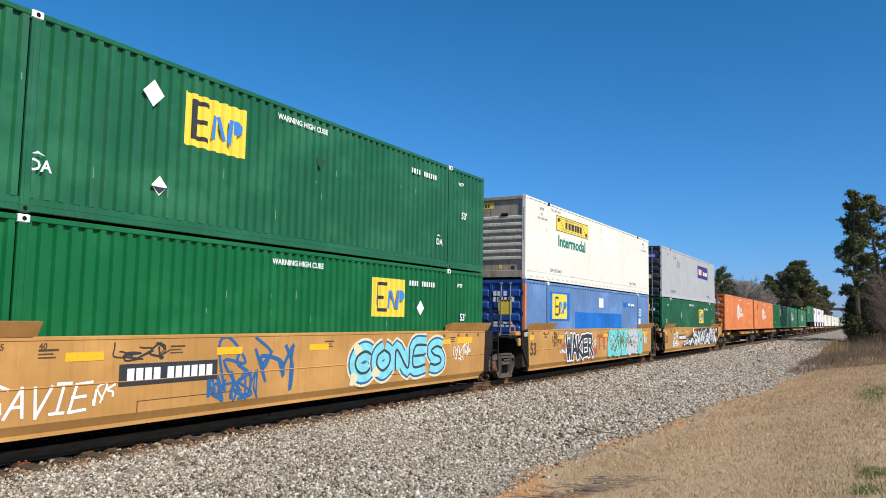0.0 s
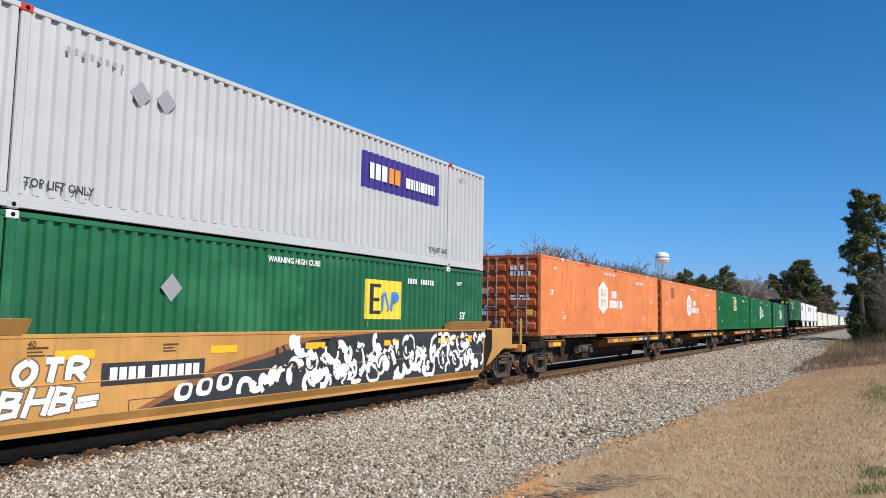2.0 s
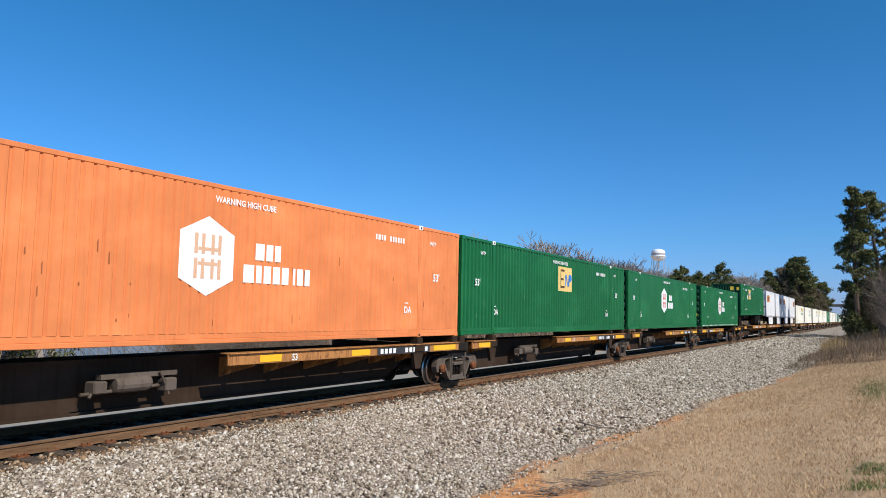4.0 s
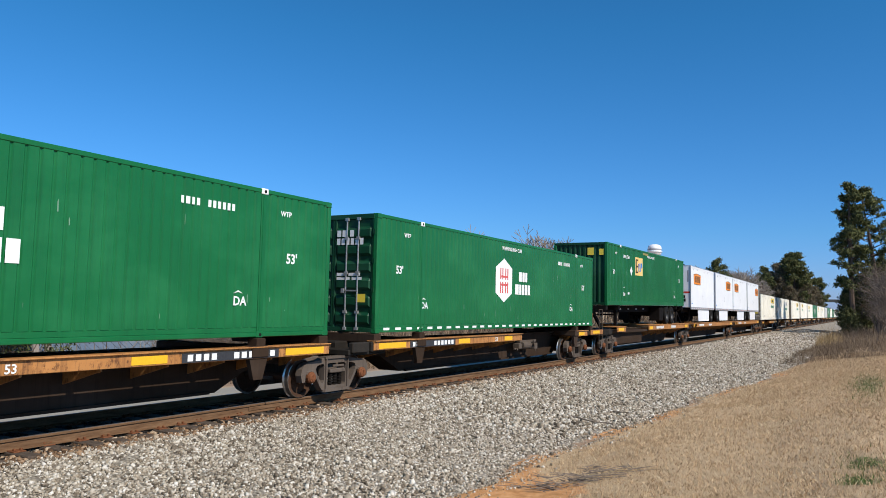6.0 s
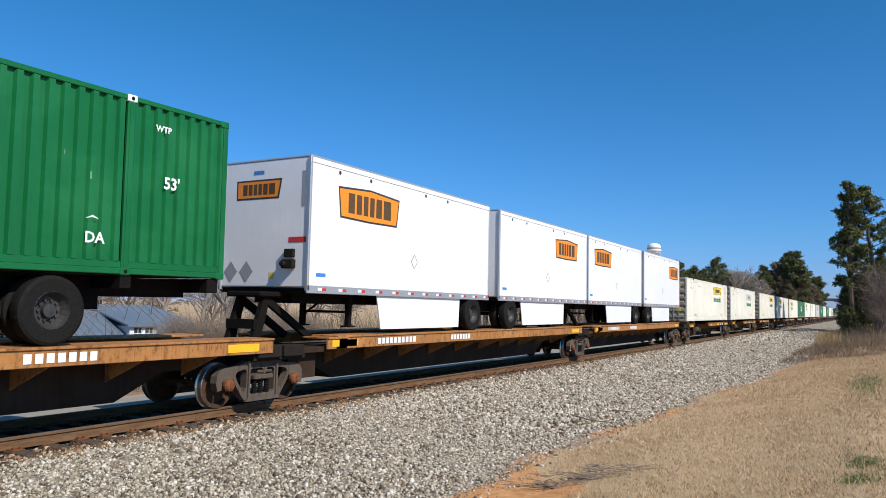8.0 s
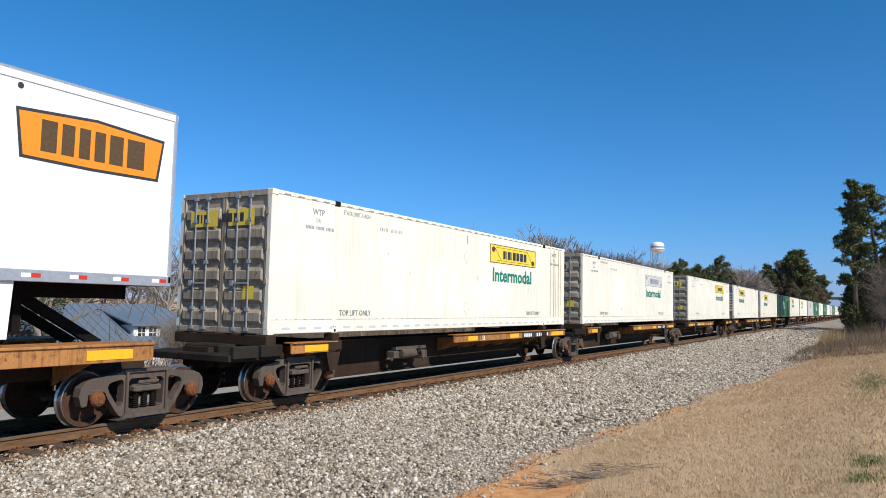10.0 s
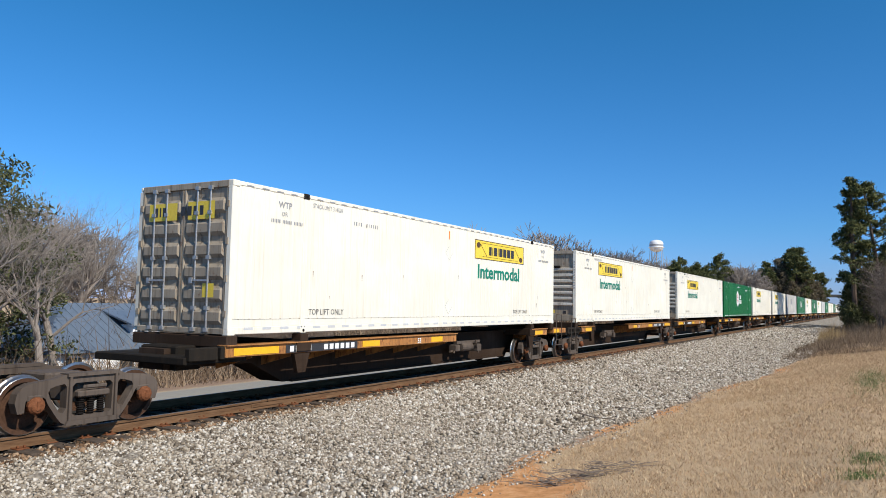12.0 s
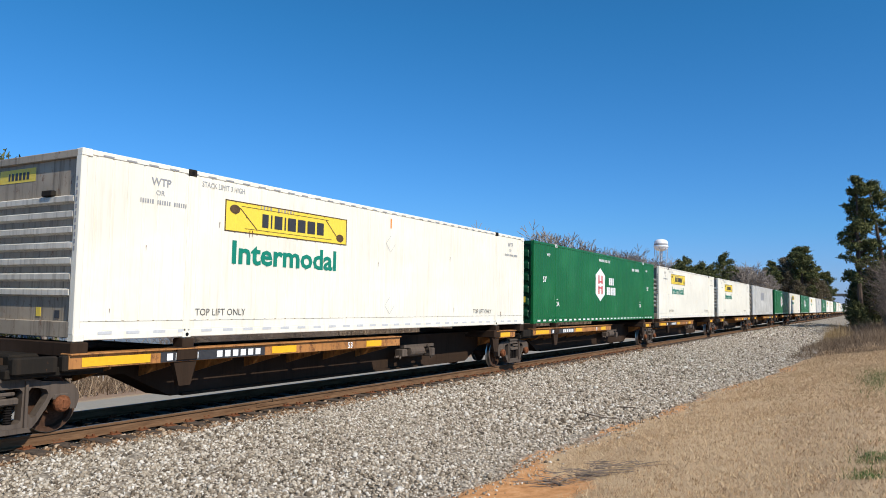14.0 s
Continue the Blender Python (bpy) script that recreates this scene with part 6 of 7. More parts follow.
# bare stems behind the brush
b1, _ = bare_tree(12.0, 31, 3, "slim leafless tree in the thicket by the track", bark("dark_stems", (0.075, 0.058, 0.046), (0.20, 0.155, 0.12)), (2, 3), 2)
put(b1, 90, -2.9, 0)
for i, (x, y, k) in enumerate(((94, -3.1, 0.95), (86, -3.2, 0.8), (99, -1.0, 0.72), (104, -0.8, 0.8), (84, -2.0, 0.55), (96, -4.0, 1.0), (112, -0.4, 0.7), (88, -0.8, 0.42), (92, 0.1, 0.36), (82, -0.5, 0.32), (78, -1.5, 0.4), (80, -2.6, 0.75), (83, -1.2, 0.7), (87, -1.4, 0.8), (91, -2.6, 0.9), (93, -1.3, 0.6), (97, -2.2, 0.85), (85, -0.2, 0.4), (76, -0.6, 0.36), (101, -3.4, 1.0), (89, -3.8, 0.95), (95, -0.3, 0.5))):
    again(b1, x, y - 1.0, 1.3 * i, k)

# the evergreen wood beyond the train
MIXED = island_material("brown_green_leaves", [(0.0, (0.07, 0.055, 0.032)), (0.4, (0.15, 0.12, 0.07)), (0.8, (0.24, 0.19, 0.115)), (1.0, (0.33, 0.26, 0.175))], 0.8, 4)
e1 = put(pine(30.5, 41, 0.16, 0.13, 30, 88, "broad dark evergreen in the wood beyond the track", 0.6, 0.5, None, 0.20), 345, 28.5, 0)
e2 = put(pine(26, 42, 0.10, 0.14, 30, 76, "broad brown-green tree in the wood beyond the track", 0.45, 0.6, MIXED, 0.24), 340, 33, 0)
for i, (x, y, k) in enumerate(((338, 25.5, 0.98), (352, 21.0, 0.62), (358, 26, 0.98), (343, 37, 0.82), (362, 32, 0.92), (340, 22, 0.74), (370, 22, 0.78), (336, 31, 0.74), (332, 27, 0.62), (334, 36, 0.70), (335, 24, 0.5), (350, 18.5, 0.60), (372, 17.5, 0.62), (345, 30.5, 0.9))):
    again(e1 if i % 3 == 0 else e2, x, y, 0.9 * i, k)
m1 = put(pine(24.5, 43, 0.10, 0.16, 26, 70, "bushy evergreen rising behind the train", 0.46, 0.42, None, 0.16, 9), 272, 45, 0)
for i, (x, y, k) in enumerate(((258, 47, 0.86), (240, 47, 0.78), (232, 50, 0.84), (214, 47, 0.72), (204, 48, 0.66), (246, 53, 0.88), (266, 52, 0.92))):
    again(m1, x, y, 1.1 * i, k)
# leafless woods beyond
w1, _ = bare_tree(17, 51, 5)
put(w1, 47, 56, 0.3)
w2, _ = bare_tree(16, 52, 5)
put(w2, 60, 66, 1.0)
THIN[0] = 0.042
w3, _ = bare_tree(16.5, 53, 4, "leafless tree with fine grey twigs in the far wood", None, (3, 4))
THIN[0] = 0.0
put(w3, 120, 62, 1.0)
rt = random.Random(8)
for i in range(22):
    again(w3, 285 + 45 * rt.random(), 38 + 12 * rt.random(), 6.28 * rt.random(), 1.15 + 0.35 * rt.random())
for i in range(60):
    x = 120 + 110 * rt.random()
    again(w3, x, 30 + 0.24 * x + 14 * rt.random(), 6.28 * rt.random(), 0.75 + 0.3 * rt.random() + 0.0012 * x)
for i in range(120):
    x = 128 + 190 * rt.random()
    y = 56 + 0.10 * x * rt.random() + 14 * rt.random()
    if x > 245:
        y += 8
    again((w3, w2, w3)[i % 3], x, y, 6.28 * rt.random(), (1.02 + 0.32 * rt.random()) * (0.88 + 0.0016 * x))
for i in range(46):
    x = 14 + 80 * rt.random()
    y = 66 + 30 * rt.random()
    again((w1, w2, w3)[i % 3], x, y, 6.28 * rt.random(), 0.7 + 0.4 * rt.random())
# tangled shrubs beyond the track
shrub, _ = bare_tree(4.6, 57, 4, "tangled leafless grey shrub beyond the track", BROWNB(), (3, 4), 3)
put(shrub, 33, 35, 0.4)
for i in range(50):
    a, y = radians(39 + 17 * rt.random()), 31 + 13 * rt.random()
    if math.degrees(a) > 49.5:
        y = 52 + 4 * rt.random()
    again(shrub, y / math.tan(a), y, 6.28 * rt.random(), 0.75 + 0.45 * rt.random())
# vine-covered evergreen at the far side
v1 = put(pine(13.5, 61, 0.05, 0.20, 16, 80, "vine-hung evergreen tree among leafless ones", 0.24, 0.40, VINE), 23.5, 43, 0)
again(v1, 17, 47, 1.4, 0.95)
again(v1, 29, 52, 3.1, 0.72)
again(v1, 37, 60, 4.0, 0.60)
again(w1, 26.5, 41, 2.0, 0.78)
again(w2, 21, 40, 0.5, 0.86)
again(w1, 18, 40, 1.1, 0.8)
again(w2, 24, 38.5, 2.9, 0.76)
again(w1, 22, 44, 4.2, 0.85)
again(w2, 57, 58, 3.5, 1.0)

# ---- brush ----
def brush(name, label, n, cx, cy, sx, sy, hm, mat, width, seed, lean=0.25):
    r = np.random.RandomState(seed)
    x, y = cx + sx * r.uniform(-1, 1, n), cy + sy * r.uniform(-1, 1, n)
    edge = np.clip(1.15 - np.sqrt(((x - cx) / sx) ** 2 + ((y - cy) / sy) ** 2) * 0.55, 0.3, 1)
    lump = 0.62 + 0.75 * np.clip(np.sin(x * 1.7 + seed) * np.sin(y * 2.3 + 0.6 * x) + 0.3, 0, 1)
    h = hm * edge * lump * r.lognormal(0, 0.3, n)
    v, f = blades(x, y, h, width, lean, r)
    tagged(new(name, array_mesh(name, v, f, mat)), label, "brush", kind="stuff")


WEED = island_material("dry_weeds", [(0.0, (0.075, 0.05, 0.032)), (0.5, (0.21, 0.145, 0.095)), (1.0, (0.40, 0.30, 0.20))], 0.9, 10)
TALL = island_material("tall_straw", [(0.0, (0.26, 0.17, 0.08)), (0.5, (0.42, 0.29, 0.14)), (1.0, (0.55, 0.41, 0.22))], 0.9, 10)
brush("dry_brush", "brown leafless brush at the end of the lawn", 15000, 48, 1.1, 9, 2.6, 0.34, WEED, 0.008, 71, 0.45)
brush("dry_brush", "brown leafless brush under the pine", 13000, 70, 0.7, 16, 2.8, 0.62, WEED, 0.012, 72, 0.40)
brush("dry_brush", "brown leafless brush under the pine", 6000, 98, 0.8, 14, 3.0, 0.80, WEED, 0.018, 76, 0.38)
brush("tall_dry_grass", "tall golden dry grass in the brush", 2600, 66, 2.5, 3.2, 0.9, 1.05, TALL, 0.012, 73, 0.2)
brush("far_scrub", "grey-brown scrub along the far side of the track", 16000, 60, 48, 60, 9, 3.4, WEED, 0.05, 74, 0.45)
brush("far_scrub", "low grey-brown weeds on the far bank", 16000, 46, 33, 44, 8, 1.25, WEED, 0.022, 77, 0.5)
brush("far_scrub", "grey-brown scrub along the far side of the track", 14000, 200, 44, 90, 14, 4.0, WEED, 0.09, 75, 0.45)


# ---- water tower ----
def water_tower(x, y, base):
    t = thing("water_tower", "white water tower with a round tank on legs", "water tower", at=(x, y, base))
    t.scale = (0.88, 0.88, 1.1)
    w = plain("tower_white", (0.78, 0.79, 0.80), 0.5, var=0.05, scale=0.5)
    R = 6.6
    part("tank", Shape().lathe([(0.0, 48.6), (2.6, 48.8), (5.0, 49.7), (6.4, 51.0), (R, 52.4), (R, 55.2), (6.0, 56.6), (4.4, 57.5), (2.0, 58.0), (0.0, 58.1)], "z", (0, 0, 0), 28), w, t, smooth=True)
    part("tank_band", Shape().lathe([(R, 53.2), (R + 0.05, 53.2), (R + 0.05, 54.4), (R, 54.4)], "z", (0, 0, 0), 28), GREYL(), t)
    part("walkway", Shape().lathe([(R, 51.9), (R + 0.9, 51.9), (R + 0.9, 52.2), (R, 52.2)], "z", (0, 0, 0), 28), w, t)
    g = plain("tower_leg_grey", (0.40, 0.43, 0.47), 0.6, var=0.05, scale=0.5)
    part("riser", Shape().lathe([(0.7, 0), (0.7, 48.7)], "z", (0, 0, 0), 14), g, t)
    for i in range(6):
        a = math.pi / 3 * i
        part("leg", Shape().tube((9.4 * math.cos(a), 9.4 * math.sin(a), 0), (6.1 * math.cos(a), 6.1 * math.sin(a), 51.8), 0.26), g, t)
        b_ = a + math.pi / 3
        for z, r in ((12, 8.6), (24, 7.9), (36, 7.1)):
            part("brace", Shape().tube((r * math.cos(a), r * math.sin(a), z), (r * math.cos(b_), r * math.sin(b_), z), 0.12, n=6), g, t)


water_tower(641.0, 157.0, -4.0)


# ---- road bridge ----
def bridge(x):
    t = thing("road_bridge", "dark road bridge crossing high over the track", "bridge", at=(x, 0, 0))
    c = plain("bridge_concrete", (0.12, 0.115, 0.105), 0.85, var=0.2, scale=1.5)
    part("deck", Shape().box(-4.5, 4.5, -30, 62, 8.9, 9.5, 0.05), c, t)
    for k in (-4.5, 4.2):
        part("parapet", Shape().box(k, k + 0.3, -30, 62, 9.5, 10.2, 0.04), c, t)
    for y in (3.0, 20.0):
        part("pier", Shape().box(-4.0, 4.0, y - 0.5, y + 0.5, -5.5, 8.9, 0.1), c, t)
    for y in (-1.5, 25.0):
        part("girder", Shape().box(-4.2, 4.2, y - 0.3, y + 0.3, 8.2, 8.9), c, t)


bridge(432.0)


# ---- house ----
def house(x, y, z, turn):
    h = thing("house", "white house with blue-grey metal roof and small dormer", "house", at=(x, y, z))
    h.rotation_euler = (0, 0, turn)
    roof_m, wall_m = plain("blue_grey_roof", (0.16, 0.20, 0.25), 0.45, 0.2, var=0.10, scale=3), plain("white_siding", (0.78, 0.79, 0.80), 0.6, var=0.05)
    W_, D_ = 8.0, 6.2
    part("wall", Shape().box(-W_ + 0.5, W_ - 0.5, -D_ + 0.5, D_ - 0.5, 0, 2.8), wall_m, h)
    e, top = 2.7, 5.55
    s = Shape().add([(-W_, -D_, e), (W_, -D_, e), (W_, D_, e), (-W_, D_, e), (-W_ + 4.6, 0, top), (W_ - 4.6, 0, top),
                     (-W_, -D_, e - 0.18), (W_, -D_, e - 0.18), (W_, D_, e - 0.18), (-W_, D_, e - 0.18)],
                    [(0, 1, 5, 4), (1, 2, 5), (2, 3, 4, 5), (3, 0, 4), (0, 6, 7, 1), (1, 7, 8, 2), (2, 8, 9, 3), (3, 9, 6, 0), (6, 9, 8, 7)])
    roof = part("roof", s, roof_m, h)
    for i in range(26):
        xx = -W_ + 0.6 + 0.6 * i
        k = min(1.0, (W_ - abs(xx)) / 4.6)
        part("roof_seam", Shape().tube((xx, -D_ + 0.02, e + 0.03), (xx, -D_ + D_ * k, e + (top - e) * k + 0.03), 0.02, n=4), roof_m, roof)
    d = part("dormer", Shape().prism([(-1.0, 3.1), (1.0, 3.1), (1.0, 4.15), (-1.0, 4.15)], "y", -4.6, -1.4), wall_m, h)
    part("dormer_roof", Shape().add([(-1.3, -4.9, 4.12), (1.3, -4.9, 4.12), (1.3, -0.7, 5.05), (-1.3, -0.7, 5.05), (-1.3, -4.9, 4.24), (1.3, -4.9, 4.24), (1.3, -0.7, 5.17), (-1.3, -0.7, 5.17)],
                                    [(0, 1, 2, 3), (4, 5, 6, 7), (0, 1, 5, 4), (1, 2, 6, 5), (3, 0, 4, 7)]), roof_m, d)
    for xx in (-0.42, 0.42):
        part("window", Shape().box(xx - 0.26, xx + 0.26, -4.63, -4.59, 3.28, 4.02), plain("dark_window", (0.03, 0.035, 0.04), 0.1), d)
        part("window_bar", Shape().box(xx - 0.02, xx + 0.02, -4.65, -4.62, 3.28, 4.02).box(xx - 0.26, xx + 0.26, -4.65, -4.62, 3.63, 3.67), wall_m, d)
    for xx in (-5.5, -2.0, 2.0, 5.5):
        part("window", Shape().box(xx - 0.5, xx + 0.5, -D_ + 0.46, -D_ + 0.52, 0.9, 2.2), plain("dark_window", (0.03, 0.035, 0.04), 0.1), h)
    return h


house(34.6, 47.5, -3.95, radians(-6))


# ---- twigs and clods on the bank ----
def fallen_stick(x, y, length, turn, seed):
    rnd = random.Random(seed)
    vs, fs = [], []
    p = Vector((0, 0, 0.05))
    d = Vector((1, 0, 0))
    for i in range(4):
        q = p + d * length / 4
        limb(vs, fs, p, q, 0.022 - 0.003 * i, 0.019 - 0.003 * i, 6)
        if i in (1, 2):
            limb(vs, fs, q, q + Vector((0.5, rnd.choice((-1, 1)) * 0.35, 0.12)) * length * 0.3, 0.010, 0.004, 5)
        p = q
        d = (d + Vector((0, rnd.gauss(0, 0.18), rnd.gauss(0, 0.08)))).normalized()
    s = tagged(new("fallen_stick", py_mesh("fallen_stick", vs, fs, BROWNB())), "dark broken stick lying on the ballast", "stick", "sticks on the ballast")
    put(s, x, y, turn)


for i, (x, y, L, a) in enumerate(((16.5, 5.92, 1.1, -2.08), (18.9, 7.35, 0.5, -0.9), (28.2, 6.5, 0.9, -1.0), (18.1, 5.45, 0.5, -1.9), (9.9, 3.6, 0.7, -1.4), (9.5, 3.9, 0.5, -1.7), (21.0, 5.6, 0.35, 0.3), (12.6, 6.4, 0.3, 0.9))):
    fallen_stick(x, y, L, a, i)


def twig_heap(x, y, seed):
    """A low heap of dark broken twigs on the bare clay."""
    r = random.Random(seed)
    vs, fs = [], []
    for i in range(46):
        a = Vector((r.gauss(0, 0.30), r.gauss(0, 0.10), 0.02 + 0.07 * r.random()))
        b = a + Vector((r.uniform(-0.35, 0.35), r.uniform(-0.10, 0.10), r.uniform(-0.03, 0.06)))
        limb(vs, fs, a, b, 0.007, 0.003, 4)
    h = tagged(new("twig_heap", py_mesh("twig_heap", vs, fs, BROWNB())), "low heap of dark broken twigs on orange clay", "twigs", kind="stuff")
    put(h, x, y, -1.0)


twig_heap(9.9, 3.35, 3)
twig_heap(9.5, 3.75, 4)
twig_heap(10.3, 3.1, 5)

# ---- the train ----
MOVERS = []     # thing, place along the train, height, side shift


TILT = {}       # degrees by which a thing's far end is raised


def ride(ob, s, z=0.0, tilt=0.0):
    ob.location = (s, YC, z)
    TILT[ob] = tilt
    MOVERS.append((ob, s, z))
    return ob


# stack car
WELL_Z, TOP_Z = 0.44, 3.36
u1 = ride(well_unit("tan well car sprayed with turquoise and blue graffiti"), 3.35)
u2 = ride(well_unit("tan well car sprayed with black, red and aqua graffiti"), 22.69)
u3 = ride(well_unit("tan well car sprayed with white and black graffiti"), 41.73)
for u, x in ((u1, -1.25), (u2, -1.08), (u3, -1.30), (u3, 18.05)):
    truck(u, x)

# graffiti and number boards
SY = WELL_SIDE - 0.004
for u, x in ((u1, 3.65), (u3, 3.5)):
    part("number_plate", flat_box(x, x + 1.98, 0.86, 1.20, SY, 0.003), LETK(), u)
    bars(u, x + 0.14, 0.93, 0.20, [0.13] * 4 + [-0.07] + [0.13] * 6, 0.035, LETW(), 0.006, y=SY)
sprayed_word(u1, "CONES", 9.66, 13.50, 0.74, 1.24, ((CREAM(), 0.62, 0.001), (NAVY(), 0.50, 0.004), (TURQ(), 0.40, 0.007), (plain("dark_spray", (0.05, 0.06, 0.07), 0.6), 0.06, 0.012)), 0.42, 0.05, True, 4)
for i, (cx, cz, m_) in enumerate(((9.75, 1.25, CREAM()), (10.5, 0.72, CREAM()), (12.1, 1.2, CREAM()), (12.4, 0.85, CREAM()), (13.3, 0.62, CREAM()), (9.62, 0.6, CREAM()))):
    blob(u1, "sprayed_shape", m_, cx, cz, 0.30, 0.26, 120 + i, 0.010, 0.0, 0.2)
scribble(u1, "sprayed_line", NAVY(), 5.45, 7.6, 0.45, 1.6, 7, 6, 0.075, jag=1.2)
scribble(u1, "sprayed_line", NAVY(), 5.5, 6.7, 0.42, 1.0, 9, 5, 0.05, jag=1.0)
scribble(u1, "sprayed_line", LETK(), 3.55, 4.6, 1.25, 1.55, 8, 5, 0.028, jag=1.2)
sprayed_word(u1, "SAVIE", 1.62, 3.10, 0.56, 0.96, ((LETW(), 0.045, 0.002),), 0.25, 0.10, False, 6)
scribble(u1, "sprayed_line", LETW(), 3.15, 3.6, 0.55, 0.92, 10, 3, 0.035, jag=0.7, pts=4)
scribble(u1, "sprayed_line", LETW(), 14.2, 15.2, 0.8, 1.3, 12, 5, 0.03)
# second well
for i in range(5):
    blob(u2, "sprayed_shape", REDS(), 3.75 + 0.72 * i, 0.80 + 0.12 * (i % 2), 1.1, 0.62, 130 + i, 0.001, 0.1, 0.25)
sprayed_word(u2, "WAKER", 3.68, 6.70, 0.56, 1.36, ((LETK(), 0.31, 0.003), (LETW(), 0.27, 0.005), (LETK(), 0.155, 0.009)), 0.16, -0.10, False, 8)
scribble(u2, "sprayed_line", LETW(), 6.75, 7.15, 0.8, 1.2, 17, 3, 0.03, 0.002, 0.9)
scribble(u2, "sprayed_line", LETW(), 2.95, 3.6, 0.72, 0.92, 18, 5, 0.03, 0.006, 0.9)
for x0 in (7.30, 7.92):
    shape_on(u2, "sprayed_bar", [(x0, 1.24), (x0 + 0.55, 1.24), (x0 + 0.55, 1.40), (x0, 1.40)], REDS(), 0.002, y=SY)
    shape_on(u2, "sprayed_bar", [(x0 + 0.19, 0.74), (x0 + 0.36, 0.74), (x0 + 0.36, 1.24), (x0 + 0.19, 1.24)], REDS(), 0.002, y=SY)
shape_on(u2, "sprayed_bar", [(8.50, 0.74), (8.68, 0.74), (9.10, 1.44), (8.92, 1.44)], REDS(), 0.002, y=SY)
shape_on(u2, "sprayed_bar", [(8.50, 1.44), (8.68, 1.44), (8.92, 0.95), (8.74, 0.95)], REDS(), 0.0025, y=SY)
for i in range(9):
    blob(u2, "sprayed_shape", LETK(), 9.2 + 0.60 * i, 1.0, 1.0, 1.30, 160 + i, 0.002 + 0.0001 * i, 0.08, 0.12)
for i in range(9):
    blob(u2, "sprayed_shape", SILVER() if i in (5, 6, 7) else AQUA(), 9.2 + 0.60 * i, 1.0, 0.96, 1.26, 160 + i, 0.004 + 0.0002 * i, 0.08, 0.12)
swirls(u2, LETK(), 8.9, 14.1, 0.44, 1.56, 23, 34, 0.035, 0.008, 0.26)
swirls(u2, LETW(), 8.9, 14.1, 0.44, 1.56, 24, 30, 0.028, 0.012, 0.30)
swirls(u2, plain("olive_yellow_spray", (0.36, 0.34, 0.06), 0.6), 9.2, 13.8, 0.6, 1.4, 29, 8, 0.07, 0.016, 0.10)
scribble(u2, "sprayed_line", plain("olive_spray", (0.12, 0.22, 0.12), 0.6), 9.2, 12.5, 0.6, 1.5, 28, 8, 0.09, 0.0075, 0.6, 4)
scribble(u2, "sprayed_line", REDS(), 14.0, 14.6, 0.45, 1.55, 25, 5, 0.12, 0.002, 0.9)
scribble(u2, "sprayed_line", LETW(), 14.65, 15.2, 0.85, 1.25, 26, 5, 0.03, 0.003, 0.9)
scribble(u2, "sprayed_line", LETT(), 2.2, 3.2, 0.9, 1.5, 27, 5, 0.03, 0.002, 0.9)
# third well
sprayed_word(u3, "OTR", 2.18, 3.22, 0.98, 1.28, ((plain("grey_brown_spray", (0.16, 0.12, 0.08), 0.6), 0.15, 0.001), (LETW(), 0.10, 0.004)), 0.45, 0.06, True, 3)
sprayed_word(u3, "BHB=", 1.98, 3.40, 0.54, 0.84, ((plain("grey_brown_spray", (0.16, 0.12, 0.08), 0.6), 0.12, 0.001), (LETW(), 0.08, 0.004)), 0.35, 0.10, False, 5)
edge_pts = [(4.4, 0.46), (16.0, 0.46), (16.0, 1.58), (10.5, 1.58), (8.2, 1.45), (7.2, 1.18), (6.0, 0.98), (5.2, 0.72)]
shape_on(u3, "sprayed_band", [(x - 0.25, z + (0.06 if 0.5 < z < 1.5 else 0)) for x, z in edge_pts], plain("brown_spray", (0.28, 0.11, 0.05), 0.6), 0.001, y=SY)
shape_on(u3, "sprayed_band", edge_pts, LETK(), 0.002, y=SY)
swirls(u3, LETW(), 7.6, 15.9, 0.52, 1.52, 36, 74, 0.135, 0.004, 0.24)
swirls(u3, LETW(), 8.2, 15.9, 0.50, 1.52, 41, 34, 0.085, 0.010, 0.40)
swirls(u3, LETW(), 6.3, 8.6, 0.50, 1.10, 37, 16, 0.13, 0.004, 0.22)
swirls(u3, LETK(), 7.0, 15.8, 0.5, 1.5, 35, 46, 0.055, 0.016, 0.24)
for i, x in enumerate((5.05, 5.5, 5.95)):
    blob(u3, "sprayed_shape", LETW(), x, 0.66 + 0.05 * i, 0.36, 0.30, 190 + i, 0.006, 0.2, 0.03)
    blob(u3, "sprayed_shape", LETK(), x + 0.02, 0.68 + 0.05 * i, 0.17, 0.17, 190 + i, 0.009, 0.2, 0.03)

part("end_body", Shape().prism([(16.1, 1.66), (18.05, 1.66), (18.05, 1.10), (17.4, 1.02), (16.5, 0.62), (16.1, 0.5)], "y", WELL_SIDE + 0.01, WELL_SIDE + 0.06).box(16.1, 18.05, -1.35, 1.35, 1.50, 1.64, 0.02), TAN(), u3)

c = green_emp("dark green ribbed container with yellow square sign on top of another", 4.76, GREEN_A(), seed=3)
diamond(c, 4.10, 2.26, 0.23, LETW())
diamond(c, 4.30, 0.74, 0.17, LETW())
shape_on(c, "placard_band", [(4.16, 0.72), (4.44, 0.72), (4.30, 0.60)], LETK(), 0.005)
diamond(c, 8.4, 1.95, 0.17, plain("dark_green_mark", (0.02, 0.07, 0.04), 0.6))
ride(c, 3.35, TOP_Z)
c = green_emp("dark green ribbed container with yellow square sign in a well", 10.48, GREEN_B(), seed=4)
diamond(c, 12.6, 1.80, 0.20, LETW())
ride(c, 3.35, WELL_Z)

